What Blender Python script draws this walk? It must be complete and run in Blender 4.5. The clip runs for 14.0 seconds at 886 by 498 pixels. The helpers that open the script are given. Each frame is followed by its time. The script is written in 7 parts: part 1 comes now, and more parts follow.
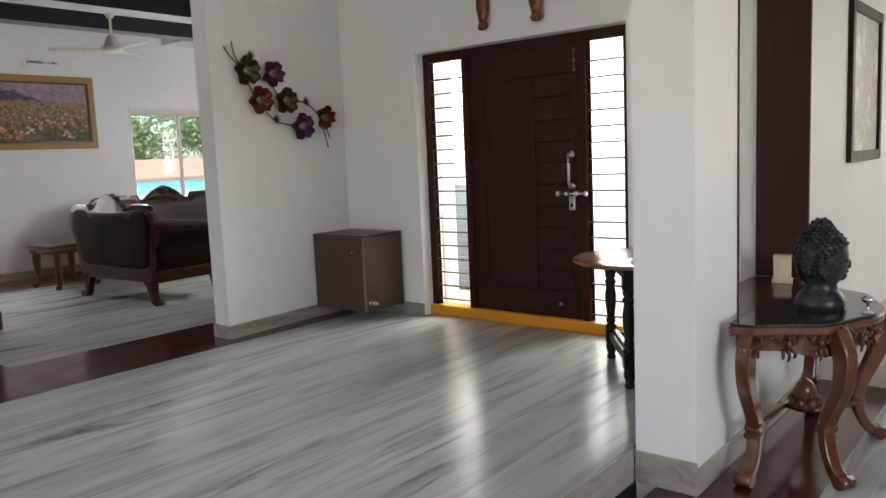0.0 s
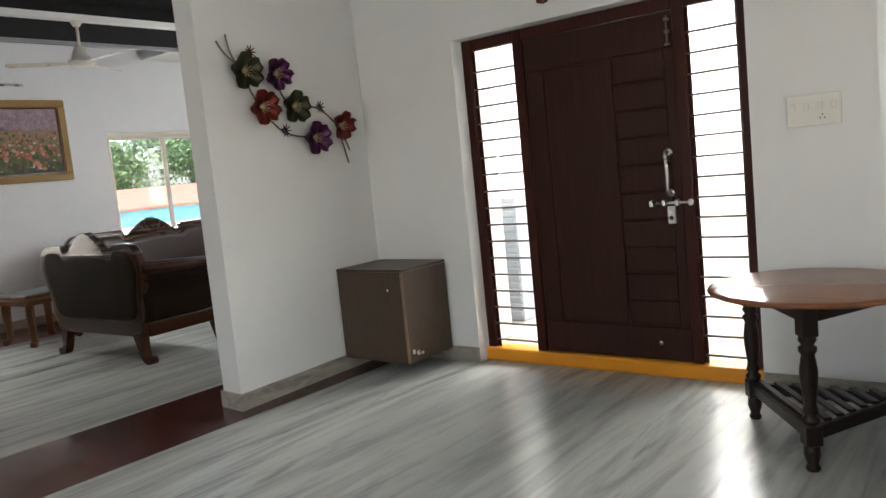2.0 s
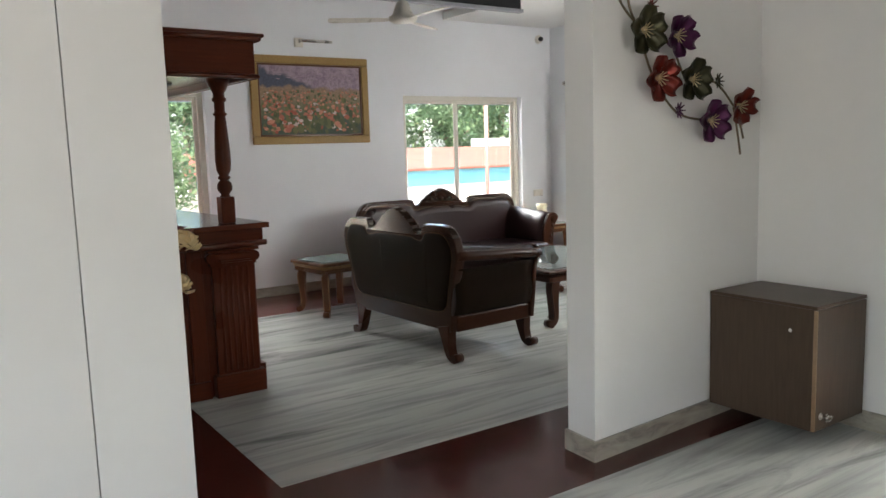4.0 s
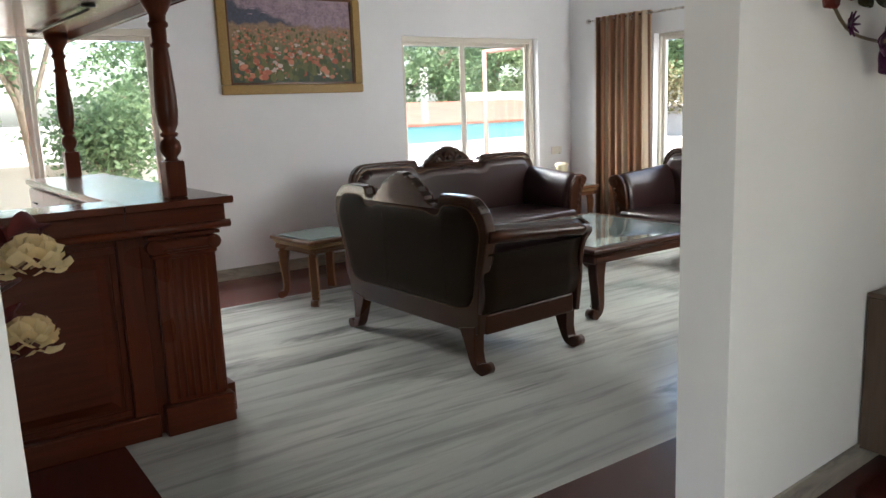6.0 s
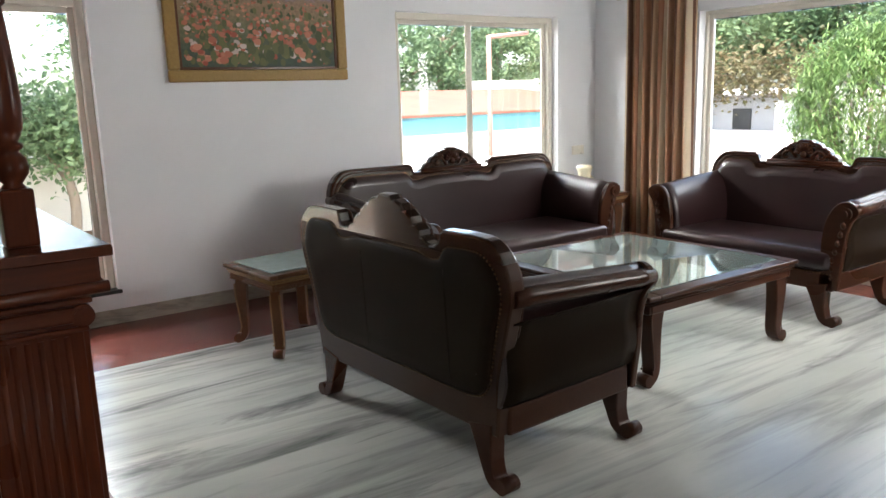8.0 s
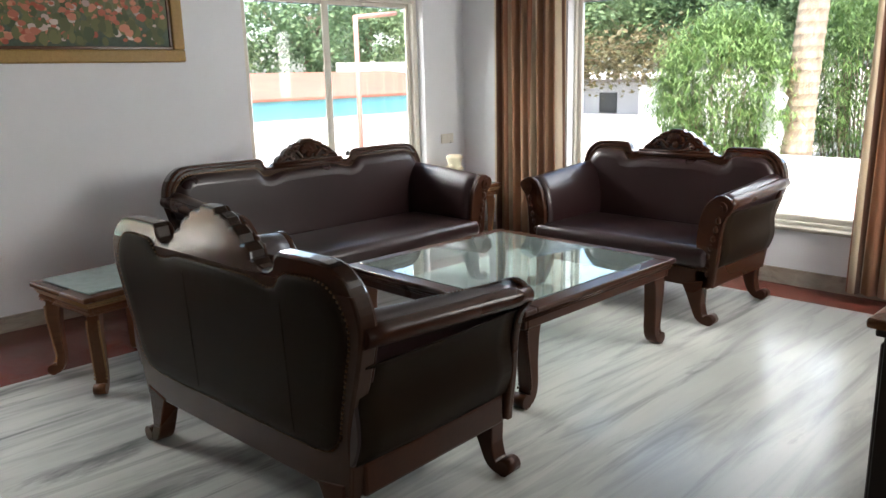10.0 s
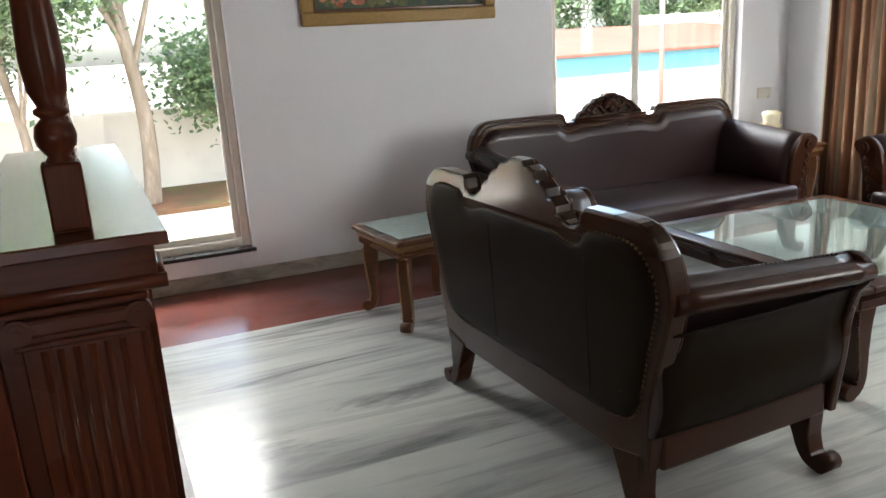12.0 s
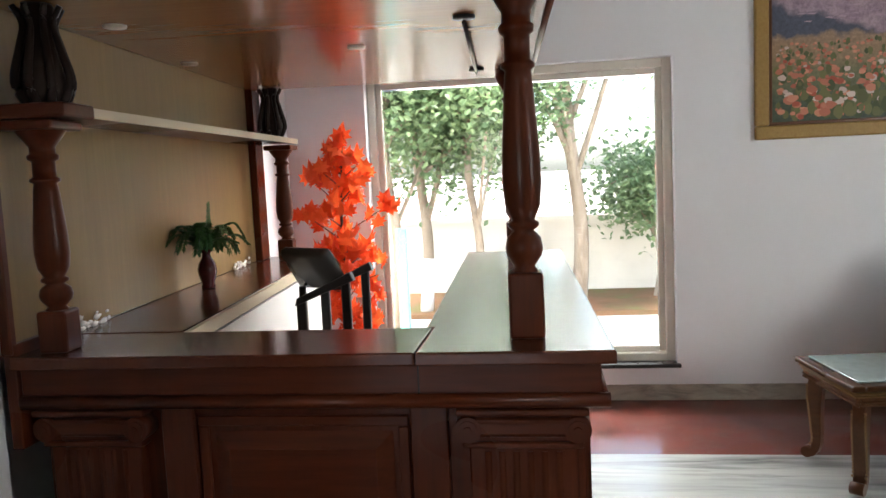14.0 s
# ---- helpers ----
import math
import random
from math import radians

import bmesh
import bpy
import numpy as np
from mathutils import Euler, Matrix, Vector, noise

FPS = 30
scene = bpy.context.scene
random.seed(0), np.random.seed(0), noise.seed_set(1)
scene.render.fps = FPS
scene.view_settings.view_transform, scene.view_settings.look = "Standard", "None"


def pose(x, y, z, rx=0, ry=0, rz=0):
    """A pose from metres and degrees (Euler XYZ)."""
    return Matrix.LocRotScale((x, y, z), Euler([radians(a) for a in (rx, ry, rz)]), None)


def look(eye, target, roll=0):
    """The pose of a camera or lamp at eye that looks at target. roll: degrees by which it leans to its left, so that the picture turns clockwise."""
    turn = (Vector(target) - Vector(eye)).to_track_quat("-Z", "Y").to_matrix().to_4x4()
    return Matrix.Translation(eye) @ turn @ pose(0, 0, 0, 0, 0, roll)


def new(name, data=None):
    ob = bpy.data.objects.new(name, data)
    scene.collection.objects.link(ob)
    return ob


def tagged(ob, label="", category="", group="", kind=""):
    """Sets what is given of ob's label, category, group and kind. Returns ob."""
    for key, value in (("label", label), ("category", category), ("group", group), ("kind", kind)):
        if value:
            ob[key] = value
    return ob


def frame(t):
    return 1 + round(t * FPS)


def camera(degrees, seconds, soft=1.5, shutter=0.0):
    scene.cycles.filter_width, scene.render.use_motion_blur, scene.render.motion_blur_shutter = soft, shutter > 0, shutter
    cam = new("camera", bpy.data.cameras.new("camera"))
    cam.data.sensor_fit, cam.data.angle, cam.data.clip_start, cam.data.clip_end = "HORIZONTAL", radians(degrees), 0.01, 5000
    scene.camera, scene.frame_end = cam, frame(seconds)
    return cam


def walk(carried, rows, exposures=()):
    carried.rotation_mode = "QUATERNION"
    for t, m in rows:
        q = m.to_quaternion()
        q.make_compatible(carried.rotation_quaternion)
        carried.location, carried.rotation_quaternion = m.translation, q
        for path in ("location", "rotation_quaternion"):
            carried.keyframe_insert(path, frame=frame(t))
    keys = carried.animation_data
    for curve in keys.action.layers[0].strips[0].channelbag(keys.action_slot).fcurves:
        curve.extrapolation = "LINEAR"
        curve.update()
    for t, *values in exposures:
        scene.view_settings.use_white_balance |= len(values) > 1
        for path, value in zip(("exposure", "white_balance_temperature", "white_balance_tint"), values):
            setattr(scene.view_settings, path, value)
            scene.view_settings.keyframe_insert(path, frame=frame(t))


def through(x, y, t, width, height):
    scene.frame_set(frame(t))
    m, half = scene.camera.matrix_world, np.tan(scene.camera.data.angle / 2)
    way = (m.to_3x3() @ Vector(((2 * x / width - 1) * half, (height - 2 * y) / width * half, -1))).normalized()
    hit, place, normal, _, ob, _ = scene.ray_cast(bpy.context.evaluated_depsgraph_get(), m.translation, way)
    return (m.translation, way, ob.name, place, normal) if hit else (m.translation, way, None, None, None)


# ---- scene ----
cam = camera(60.1, 14.0)
PATH = [
    (0, (-0.201, 0.464, 1.358), (-1.47, 1.99, 1.116), -2.5),
    (0.5, (-0.404, 0.675, 1.328), (-1.603, 2.26, 1.104), -3.8),
    (1, (-0.642, 0.969, 1.34), (-1.835, 2.563, 1.155), -3.0),
    (1.5, (-0.928, 1.089, 1.324), (-2.16, 2.65, 1.109), -2.3),
    (2, (-1.322, 1.158, 1.375), (-2.577, 2.701, 1.162), -5.7),
    (2.5, (-1.77, 1.312, 1.376), (-3.115, 2.775, 1.151), -3.2),
    (3, (-2.1, 1.39, 1.514), (-3.627, 2.664, 1.301), -2.9),
    (3.5, (-2.351, 1.309, 1.538), (-3.977, 2.449, 1.296), -1.5),
    (3.7, (-2.483, 1.279, 1.546), (-4.126, 2.393, 1.303), -1.7),
    (6, (-3.9, 1.885, 1.492), (-5.515, 3.007, 1.127), -2.2),
    (6.5, (-4.214, 2.092, 1.538), (-5.993, 2.934, 1.182), -1.8),
    (7, (-4.554, 2.241, 1.499), (-6.389, 2.947, 1.136), -1.3),
    (7.5, (-4.83, 2.43, 1.512), (-6.553, 3.351, 1.086), -2.7),
    (8, (-5.041, 2.669, 1.52), (-6.65, 3.789, 1.126), -1.8),
    (8.5, (-5.143, 2.784, 1.523), (-6.657, 4.026, 1.117), -1.8),
    (11, (-5.471, 3.168, 1.556), (-6.862, 4.533, 1.105), -1.4),
    (11.5, (-5.477, 3.156, 1.547), (-7.006, 4.326, 1.005), -2.8),
    (12, (-5.491, 3.069, 1.522), (-7.278, 3.799, 1.0), -3.4),
    (12.5, (-5.51, 3.009, 1.523), (-7.415, 3.319, 1.0), -2.4),
    (13, (-5.487, 2.952, 1.57), (-7.43, 2.819, 1.115), -1.8),
    (13.5, (-5.526, 2.958, 1.583), (-7.491, 2.696, 1.319), -1.5),
    (14, (-5.61, 2.993, 1.556), (-7.58, 2.714, 1.358), -2.7),
]
EXPOSURES = [(0, 3.3), (2.0, 3.4), (3.0, 3.5), (3.5, 3.43), (6.0, 3.52), (7.0, 3.62), (7.5, 3.62), (8.5, 3.52), (11.0, 3.45), (12.5, 3.56), (14, 3.72)]
walk(cam, [(t, look(eye, target, roll)) for t, eye, target, roll in PATH], EXPOSURES)

# ---- world and lights ----
SKY, SUN = 0.088, 1.15
# watts of the added fill lamps and sky stand-ins
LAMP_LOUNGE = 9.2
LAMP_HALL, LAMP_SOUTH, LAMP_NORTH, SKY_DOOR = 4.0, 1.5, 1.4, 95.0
SKY_WEST, SKY_WEST_SMALL, SKY_NORTH = 46.0, 80.0, 40.0
world = bpy.data.worlds.new("World")
scene.world = world
world.use_nodes = True
wn = world.node_tree.nodes
wn.clear()
w_out, w_bg, w_sky = wn.new("ShaderNodeOutputWorld"), wn.new("ShaderNodeBackground"), wn.new("ShaderNodeTexSky")
w_sky.sky_type, w_sky.sun_disc = "NISHITA", False
w_sky.sun_elevation, w_sky.sun_rotation = radians(60), radians(140)
w_sky.dust_density = 3.0
w_bg.inputs["Strength"].default_value = SKY
world.node_tree.links.new(w_sky.outputs[0], w_bg.inputs[0])
world.node_tree.links.new(w_bg.outputs[0], w_out.inputs[0])

sun = bpy.data.lights.new("sun", "SUN")
sun.energy, sun.angle, sun.color = SUN, radians(10.0), (1.0, 0.94, 0.85)
sun_ob = new("sun", sun)
sun_ob.matrix_world = look((14 * math.sin(radians(140)), 14 * math.cos(radians(140)), 24), (0, 0, 0))


def fill_lamp(name, eye, target, sx, sy, watts, colour=(1.0, 0.95, 0.88)):
    """An added area lamp that stands in for sky light."""
    d = bpy.data.lights.new(name, "AREA")
    d.shape, d.size, d.size_y, d.energy, d.color = "RECTANGLE", sx, sy, watts, colour
    ob = new(name, d)
    ob.matrix_world = look(eye, target)
    return ob


# fill lamps in assumed, unseen openings of hall and lower room, behind the walk
fill_lamp("fill_light_hall", (2.93, 1.2, 1.5), (-3, 1.2, 1.2), 3.0, 2.0, LAMP_HALL)
fill_lamp("fill_light_hall_south", (-3.3, -2.93, 1.5), (-3.3, 3, 1.3), 2.6, 2.0, LAMP_SOUTH)
fill_lamp("fill_light_hall_north", (0.6, 8.93, 1.5), (0.4, 3, 0.8), 2.4, 2.0, LAMP_NORTH)
# unseen porch-side opening added to hold a fill lamp for the west wall
fill_lamp("fill_light_lounge", (-5.40, 7.3, 1.80), (-10.6, 6.2, 1.75), 1.5, 1.1, LAMP_LOUNGE, (1.0, 0.975, 0.94))
# lamps added above the view stand in for sky at the lounge's three windows
fill_lamp("fill_light_bar", (-14.2, 2.77, 3.85), (-8.6, 2.9, 1.6), 3.0, 1.7, SKY_WEST, (1.0, 0.985, 0.95))
fill_lamp("fill_light_sofa", (-14.2, 7.10, 3.85), (-8.6, 6.8, 1.6), 3.0, 1.7, SKY_WEST_SMALL, (1.0, 0.985, 0.95))
fill_lamp("fill_light_north", (-7.0, 14.8, 4.90), (-8.2, 6.6, 2.2), 8.0, 3.2, SKY_NORTH, (1.0, 0.985, 0.95))
# lamp added above the view to stand in for sky outside the main door
fill_lamp("fill_light_door", (-3.4, 9.6, 3.6), (-3.2, 4.2, 0.2), 4.0, 1.6, SKY_DOOR, (1.0, 0.985, 0.95))

# ---- mesh helpers ----


def cuboid(bm, x0, x1, y0, y1, z0, z1, bevel=0.0, seg=2):
    r = bmesh.ops.create_cube(bm, size=1.0)
    for v in r["verts"]:
        v.co = Vector((x0 + (v.co.x + 0.5) * (x1 - x0), y0 + (v.co.y + 0.5) * (y1 - y0), z0 + (v.co.z + 0.5) * (z1 - z0)))
    if bevel:
        es = list({e for v in r["verts"] for e in v.link_edges})
        bmesh.ops.bevel(bm, geom=es, offset=bevel, segments=seg, profile=0.5, affect="EDGES")
    return bm


def box(x0, x1, y0, y1, z0, z1, bevel=0.0, seg=2):
    return cuboid(bmesh.new(), x0, x1, y0, y1, z0, z1, bevel, seg)


def lathe(profile, seg=20, at=(0, 0, 0), bm=None):
    """Turned shape from (radius, height) pairs."""
    bm = bm or bmesh.new()
    rings = []
    for r, z in profile:
        rings.append([bm.verts.new((at[0] + r * math.cos(2 * math.pi * i / seg), at[1] + r * math.sin(2 * math.pi * i / seg), at[2] + z)) for i in range(seg)])
    for a, b in zip(rings, rings[1:]):
        for i in range(seg):
            f = bm.faces.new((a[i], a[(i + 1) % seg], b[(i + 1) % seg], b[i]))
            f.smooth = True
    bm.faces.new(rings[0][::-1])
    bm.faces.new(rings[-1])
    return bm


def prism(outline, depth0, depth1, plane="xz", bevel=0.0, bm=None, smooth=False):
    """A flat outline given thickness. plane xz: depth along y; yz: depth along x; xy: depth along z."""
    bm = bm or bmesh.new()

    def put(a, b, d):
        return {"xz": (a, d, b), "yz": (d, a, b), "xy": (a, b, d)}[plane]

    v0 = [bm.verts.new(put(a, b, depth0)) for a, b in outline]
    v1 = [bm.verts.new(put(a, b, depth1)) for a, b in outline]
    n = len(outline)
    f0, f1 = bm.faces.new(v0), bm.faces.new(v1[::-1])
    sides = []
    for i in range(n):
        s = bm.faces.new((v0[i], v1[i], v1[(i + 1) % n], v0[(i + 1) % n]))
        s.smooth = smooth
        sides.append(s)
    bmesh.ops.recalc_face_normals(bm, faces=[f0, f1] + sides)
    if bevel:
        bmesh.ops.bevel(bm, geom=list(f0.edges) + list(f1.edges), offset=bevel, segments=2, profile=0.5, affect="EDGES")
    return bm


def spline(points, n=8, closed=False):
    """Catmull-Rom through 2D or 3D points."""
    p = [Vector(q) for q in points]
    out = []
    m = len(p)
    last = m if closed else m - 1
    for i in range(last):
        a, b, c, d = (p[(i - 1) % m], p[i], p[(i + 1) % m], p[(i + 2) % m]) if closed else (p[max(i - 1, 0)], p[i], p[i + 1], p[min(i + 2, m - 1)])
        for k in range(n):
            t = k / n
            out.append(0.5 * ((2 * b) + (c - a) * t + (2 * a - 5 * b + 4 * c - d) * t * t + (3 * b - a - 3 * c + d) * t ** 3))
    if not closed:
        out.append(p[-1])
    return [tuple(q) for q in out]


def tube(points, radius, seg=8, bm=None, taper=None):
    """A round bar along a line of 3D points; taper: radius at the end."""
    bm = bm or bmesh.new()
    pts = [Vector(q) for q in points]
    rings = []
    for i, q in enumerate(pts):
        d = (pts[min(i + 1, len(pts) - 1)] - pts[max(i - 1, 0)]).normalized()
        up = Vector((0, 0, 1)) if abs(d.z) < 0.9 else Vector((1, 0, 0))
        u = d.cross(up).normalized()
        w = d.cross(u)
        k = i / max(len(pts) - 1, 1)
        r = radius if taper is None else radius + (taper - radius) * k
        rings.append([bm.verts.new(q + r * (math.cos(2 * math.pi * j / seg) * u + math.sin(2 * math.pi * j / seg) * w)) for j in range(seg)])
    for a, b in zip(rings, rings[1:]):
        for j in range(seg):
            f = bm.faces.new((a[j], b[j], b[(j + 1) % seg], a[(j + 1) % seg]))
            f.smooth = True
    bm.faces.new(rings[0])
    bm.faces.new(rings[-1][::-1])
    return bm


def ball(bm, c, r, scale=(1, 1, 1), sub=1):
    q = bmesh.ops.create_icosphere(bm, subdivisions=sub, radius=r)
    for v in q["verts"]:
        v.co = Vector((v.co.x * scale[0] + c[0], v.co.y * scale[1] + c[1], v.co.z * scale[2] + c[2]))
    for f in {f for v in q["verts"] for f in v.link_faces}:
        f.smooth = True
    return bm


def mesh_of(name, bm, material):
    bmesh.ops.recalc_face_normals(bm, faces=bm.faces)
    me = bpy.data.meshes.new(name)
    bm.to_mesh(me)
    bm.free()
    me.materials.append(material)
    return me


def part(name, bm, material, parent, label=""):
    ob = new(name, mesh_of(name, bm, material))
    ob.parent = parent
    return tagged(ob, label)


def piece(name, bm, material, label="", category="", group="", kind="", m=None):
    """A top-level thing of one mesh."""
    ob = new(name, mesh_of(name, bm, material))
    if m is not None:
        ob.matrix_basis = m
    return tagged(ob, label, category, group, kind)


def thing(name, label, category, m=None, group=""):
    ob = new(name)
    ob.empty_display_size = 0.1
    if m is not None:
        ob.matrix_basis = m
    return tagged(ob, label, category, group)

# ---- materials ----


class Mat:
    """A small builder for node materials."""

    def __init__(self, name, rough=0.5, metal=0.0, spec=0.5, coat=0.0):
        self.m = bpy.data.materials.new(name)
        self.m.use_nodes = True
        self.t = self.m.node_tree
        self.b = self.t.nodes["Principled BSDF"]
        self.b.inputs["Roughness"].default_value = rough
        self.b.inputs["Metallic"].default_value = metal
        self.b.inputs["Specular IOR Level"].default_value = spec
        self.b.inputs["Coat Weight"].default_value = coat
        self.co = self.t.nodes.new("ShaderNodeTexCoord")

    def link(self, a, b):
        self.t.links.new(a, b)

    def mapping(self, scale, rot=(0, 0, 0), space="Object"):
        n = self.t.nodes.new("ShaderNodeMapping")
        n.inputs["Scale"].default_value = scale
        n.inputs["Rotation"].default_value = rot
        self.link(self.co.outputs[space], n.inputs[0])
        return n.outputs[0]

    def noise(self, scale, detail=4.0, rough=0.55, vec=None, distort=0.0):
        n = self.t.nodes.new("ShaderNodeTexNoise")
        n.inputs["Scale"].default_value, n.inputs["Detail"].default_value = scale, detail
        n.inputs["Roughness"].default_value, n.inputs["Distortion"].default_value = rough, distort
        self.link(vec if vec is not None else self.co.outputs["Object"], n.inputs["Vector"])
        return n.outputs[0]

    def ramp(self, fac, *stops):
        n = self.t.nodes.new("ShaderNodeValToRGB")
        e = n.color_ramp.elements
        e[0].position, e[0].color = stops[0][0], (*stops[0][1], 1)
        e[-1].position, e[-1].color = stops[-1][0], (*stops[-1][1], 1)
        for p, c in stops[1:-1]:
            e.new(p).color = (*c, 1)
        self.link(fac, n.inputs[0])
        return n.outputs[0]

    def grey(self, fac, p0, v0, p1, v1):
        return self.ramp(fac, (p0, (v0,) * 3), (p1, (v1,) * 3))

    def mix(self, fac, a, b, mode="MIX"):
        n = self.t.nodes.new("ShaderNodeMix")
        n.data_type, n.blend_type = "RGBA", mode
        for s, v in ((n.inputs[0], fac), (n.inputs[6], a), (n.inputs[7], b)):
            if isinstance(v, (int, float)):
                s.default_value = v
            elif isinstance(v, tuple):
                s.default_value = (*v, 1)
            else:
                self.link(v, s)
        return n.outputs[2]

    def colour(self, c):
        if isinstance(c, tuple):
            self.b.inputs["Base Color"].default_value = (*c, 1)
        else:
            self.link(c, self.b.inputs["Base Color"])
        return self

    def rough(self, s):
        self.link(s, self.b.inputs["Roughness"])
        return self

    def bump(self, height, strength=0.2, dist=0.002):
        n = self.t.nodes.new("ShaderNodeBump")
        n.inputs["Strength"].default_value, n.inputs["Distance"].default_value = strength, dist
        self.link(height, n.inputs["Height"])
        self.link(n.outputs[0], self.b.inputs["Normal"])
        return self

    def random(self):
        n = self.t.nodes.new("ShaderNodeNewGeometry")
        return n.outputs["Random Per Island"]


def wood(name, dark, light, rough=0.35, axis=2, coat=0.0, scale=1.0, spec=0.20):
    """Stained wood with the grain along one axis."""
    m = Mat(name, rough, spec=spec, coat=coat)
    m.b.inputs["Coat Roughness"].default_value = 0.10
    s = [16.0 * scale] * 3
    s[axis] = 1.1 * scale
    v = m.mapping(tuple(s))
    g = m.noise(3.0, 6.0, 0.6, v, 0.3)
    big = m.noise(2.2, 2.0, 0.5)
    mid = tuple((x + y) / 2 for x, y in zip(dark, light))
    c = m.mix(m.grey(g, 0.25, 0.0, 0.75, 1.0), tuple((x + y) / 2 for x, y in zip(dark, mid)), tuple((x + y) / 2 for x, y in zip(light, mid)))
    c = m.mix(m.grey(big, 0.35, 0.0, 0.8, 0.25), c, dark)
    m.colour(c)
    m.rough(m.grey(m.noise(1.3, 2.0, 0.5), 0.3, max(rough - 0.02, 0.03), 0.75, rough + 0.04))
    return m.m


def paint(name, colour, rough=0.6, stain=0.06):
    m = Mat(name, rough, spec=0.3)
    n = m.noise(1.1, 5.0, 0.6)
    fine = m.noise(60.0, 3.0, 0.6)
    c = m.mix(m.grey(n, 0.35, 0.0, 0.75, 1.0), colour, tuple(x * (1 - stain) for x in colour))
    m.colour(c).bump(fine, 0.08, 0.001)
    return m.m


def plain(name, colour, rough=0.5, metal=0.0, vary=0.15, spec=0.5, scale=20.0):
    m = Mat(name, rough, metal, spec)
    n = m.noise(scale, 4.0)
    m.colour(m.mix(m.grey(n, 0.3, 0.0, 0.7, 1.0), colour, tuple(x * (1 - vary) for x in colour)))
    m.rough(m.grey(m.noise(scale * 0.4, 3.0), 0.3, max(rough - 0.06, 0.02), 0.75, rough + 0.08))
    return m.m


def marble(name, axis=1):
    """White marble with long grey-green streaks."""
    m = Mat(name, 0.2, spec=0.22)
    s = [2.6, 2.6, 2.6]
    s[axis] = 0.30
    v = m.mapping(tuple(s), (0, 0, radians(4)))
    big = m.noise(1.0, 6.0, 0.62, v, 0.5)
    s2 = [9.0, 9.0, 9.0]
    s2[axis] = 0.75
    fine = m.noise(1.1, 5.0, 0.60, m.mapping(tuple(s2), (0, 0, radians(-3))), 0.8)
    s3 = [3.2, 3.2, 3.2]
    s3[axis] = 0.4
    dark = m.noise(1.2, 7.0, 0.6, m.mapping(tuple(s3), (0, 0, radians(9))), 1.3)
    c = m.mix(m.grey(big, 0.30, 0.0, 0.68, 1.0), (0.54, 0.54, 0.505), (0.385, 0.40, 0.38))
    c = m.mix(m.grey(fine, 0.46, 0.0, 0.70, 0.72), c, (0.20, 0.215, 0.205))
    c = m.mix(m.grey(dark, 0.60, 0.0, 0.72, 0.8), c, (0.08, 0.088, 0.088))
    m.colour(c)
    m.rough(m.grey(m.noise(2.0, 5.0), 0.3, 0.17, 0.7, 0.27))
    return m.m


def granite(name, a, b, rough=0.14):
    m = Mat(name, rough)
    n = m.noise(180.0, 3.0, 0.7)
    c = m.mix(m.grey(n, 0.38, 0.0, 0.66, 1.0), a, b)
    c = m.mix(m.grey(m.noise(2.2, 5.0), 0.4, 0.0, 0.8, 0.3), c, tuple(min(1, x * 1.7) for x in a))
    m.colour(c)
    m.rough(m.grey(m.noise(4.0, 5.0), 0.3, rough - 0.03, 0.75, rough + 0.12))
    return m.m


def leather(name, a, b, rough=0.34, spec=0.32):
    m = Mat(name, rough, spec=spec)
    n = m.noise(2.0, 3.0, 0.5)
    m.colour(m.mix(m.grey(n, 0.35, 0.0, 0.7, 1.0), a, b))
    m.rough(m.grey(m.noise(1.6, 2.0), 0.3, rough - 0.02, 0.75, rough + 0.05))
    return m.m


def glass(name, tint=(1, 1, 1), rough=0.0, ior=1.45):
    m = Mat(name, rough)
    m.b.inputs["Base Color"].default_value = (*tint, 1)
    m.b.inputs["Transmission Weight"].default_value = 1.0
    m.b.inputs["IOR"].default_value = ior
    return m.m


def leaves(name, a, b, rough=0.5, through=0.25):
    m = Mat(name, rough, spec=0.3)
    r = m.random()
    c = m.mix(r, a, b)
    m.colour(c)
    tr = m.t.nodes.new("ShaderNodeBsdfTranslucent")
    mixs = m.t.nodes.new("ShaderNodeMixShader")
    mixs.inputs[0].default_value = through
    m.link(c, tr.inputs[0])
    m.link(m.b.outputs[0], mixs.inputs[1])
    m.link(tr.outputs[0], mixs.inputs[2])
    m.link(mixs.outputs[0], m.t.nodes["Material Output"].inputs[0])
    return m.m


WALL = paint("wall_paint", (0.80, 0.795, 0.775))
WALL_COOL = paint("wall_paint_cool", (0.81, 0.828, 0.855))
CEIL = paint("ceiling_paint", (0.82, 0.82, 0.81), 0.7, 0.04)
BLACK_CEIL = plain("black_ceiling", (0.006, 0.0065, 0.008), 0.7)
GREY_EDGE = plain("grey_edge", (0.32, 0.33, 0.35), 0.5)
MARBLE = marble("marble_floor")
SKM = Mat("marble_skirting", 0.3)
SKM.colour(SKM.ramp(SKM.noise(3.0, 7.0, 0.65, SKM.mapping((2, 1.2, 4)), 0.8), (0.35, (0.40, 0.37, 0.31)), (0.52, (0.32, 0.295, 0.245)), (0.64, (0.20, 0.185, 0.16))))
SKIRT = SKM.m
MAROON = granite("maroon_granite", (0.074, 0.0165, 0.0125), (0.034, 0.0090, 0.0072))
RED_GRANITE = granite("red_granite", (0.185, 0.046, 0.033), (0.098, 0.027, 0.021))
DOOR_WOOD = wood("door_wood", (0.024, 0.0100, 0.0078), (0.060, 0.025, 0.017), 0.42, spec=0.12)
DOOR_FRAME = wood("door_frame_wood", (0.030, 0.008, 0.006), (0.060, 0.015, 0.010), 0.40, spec=0.15)
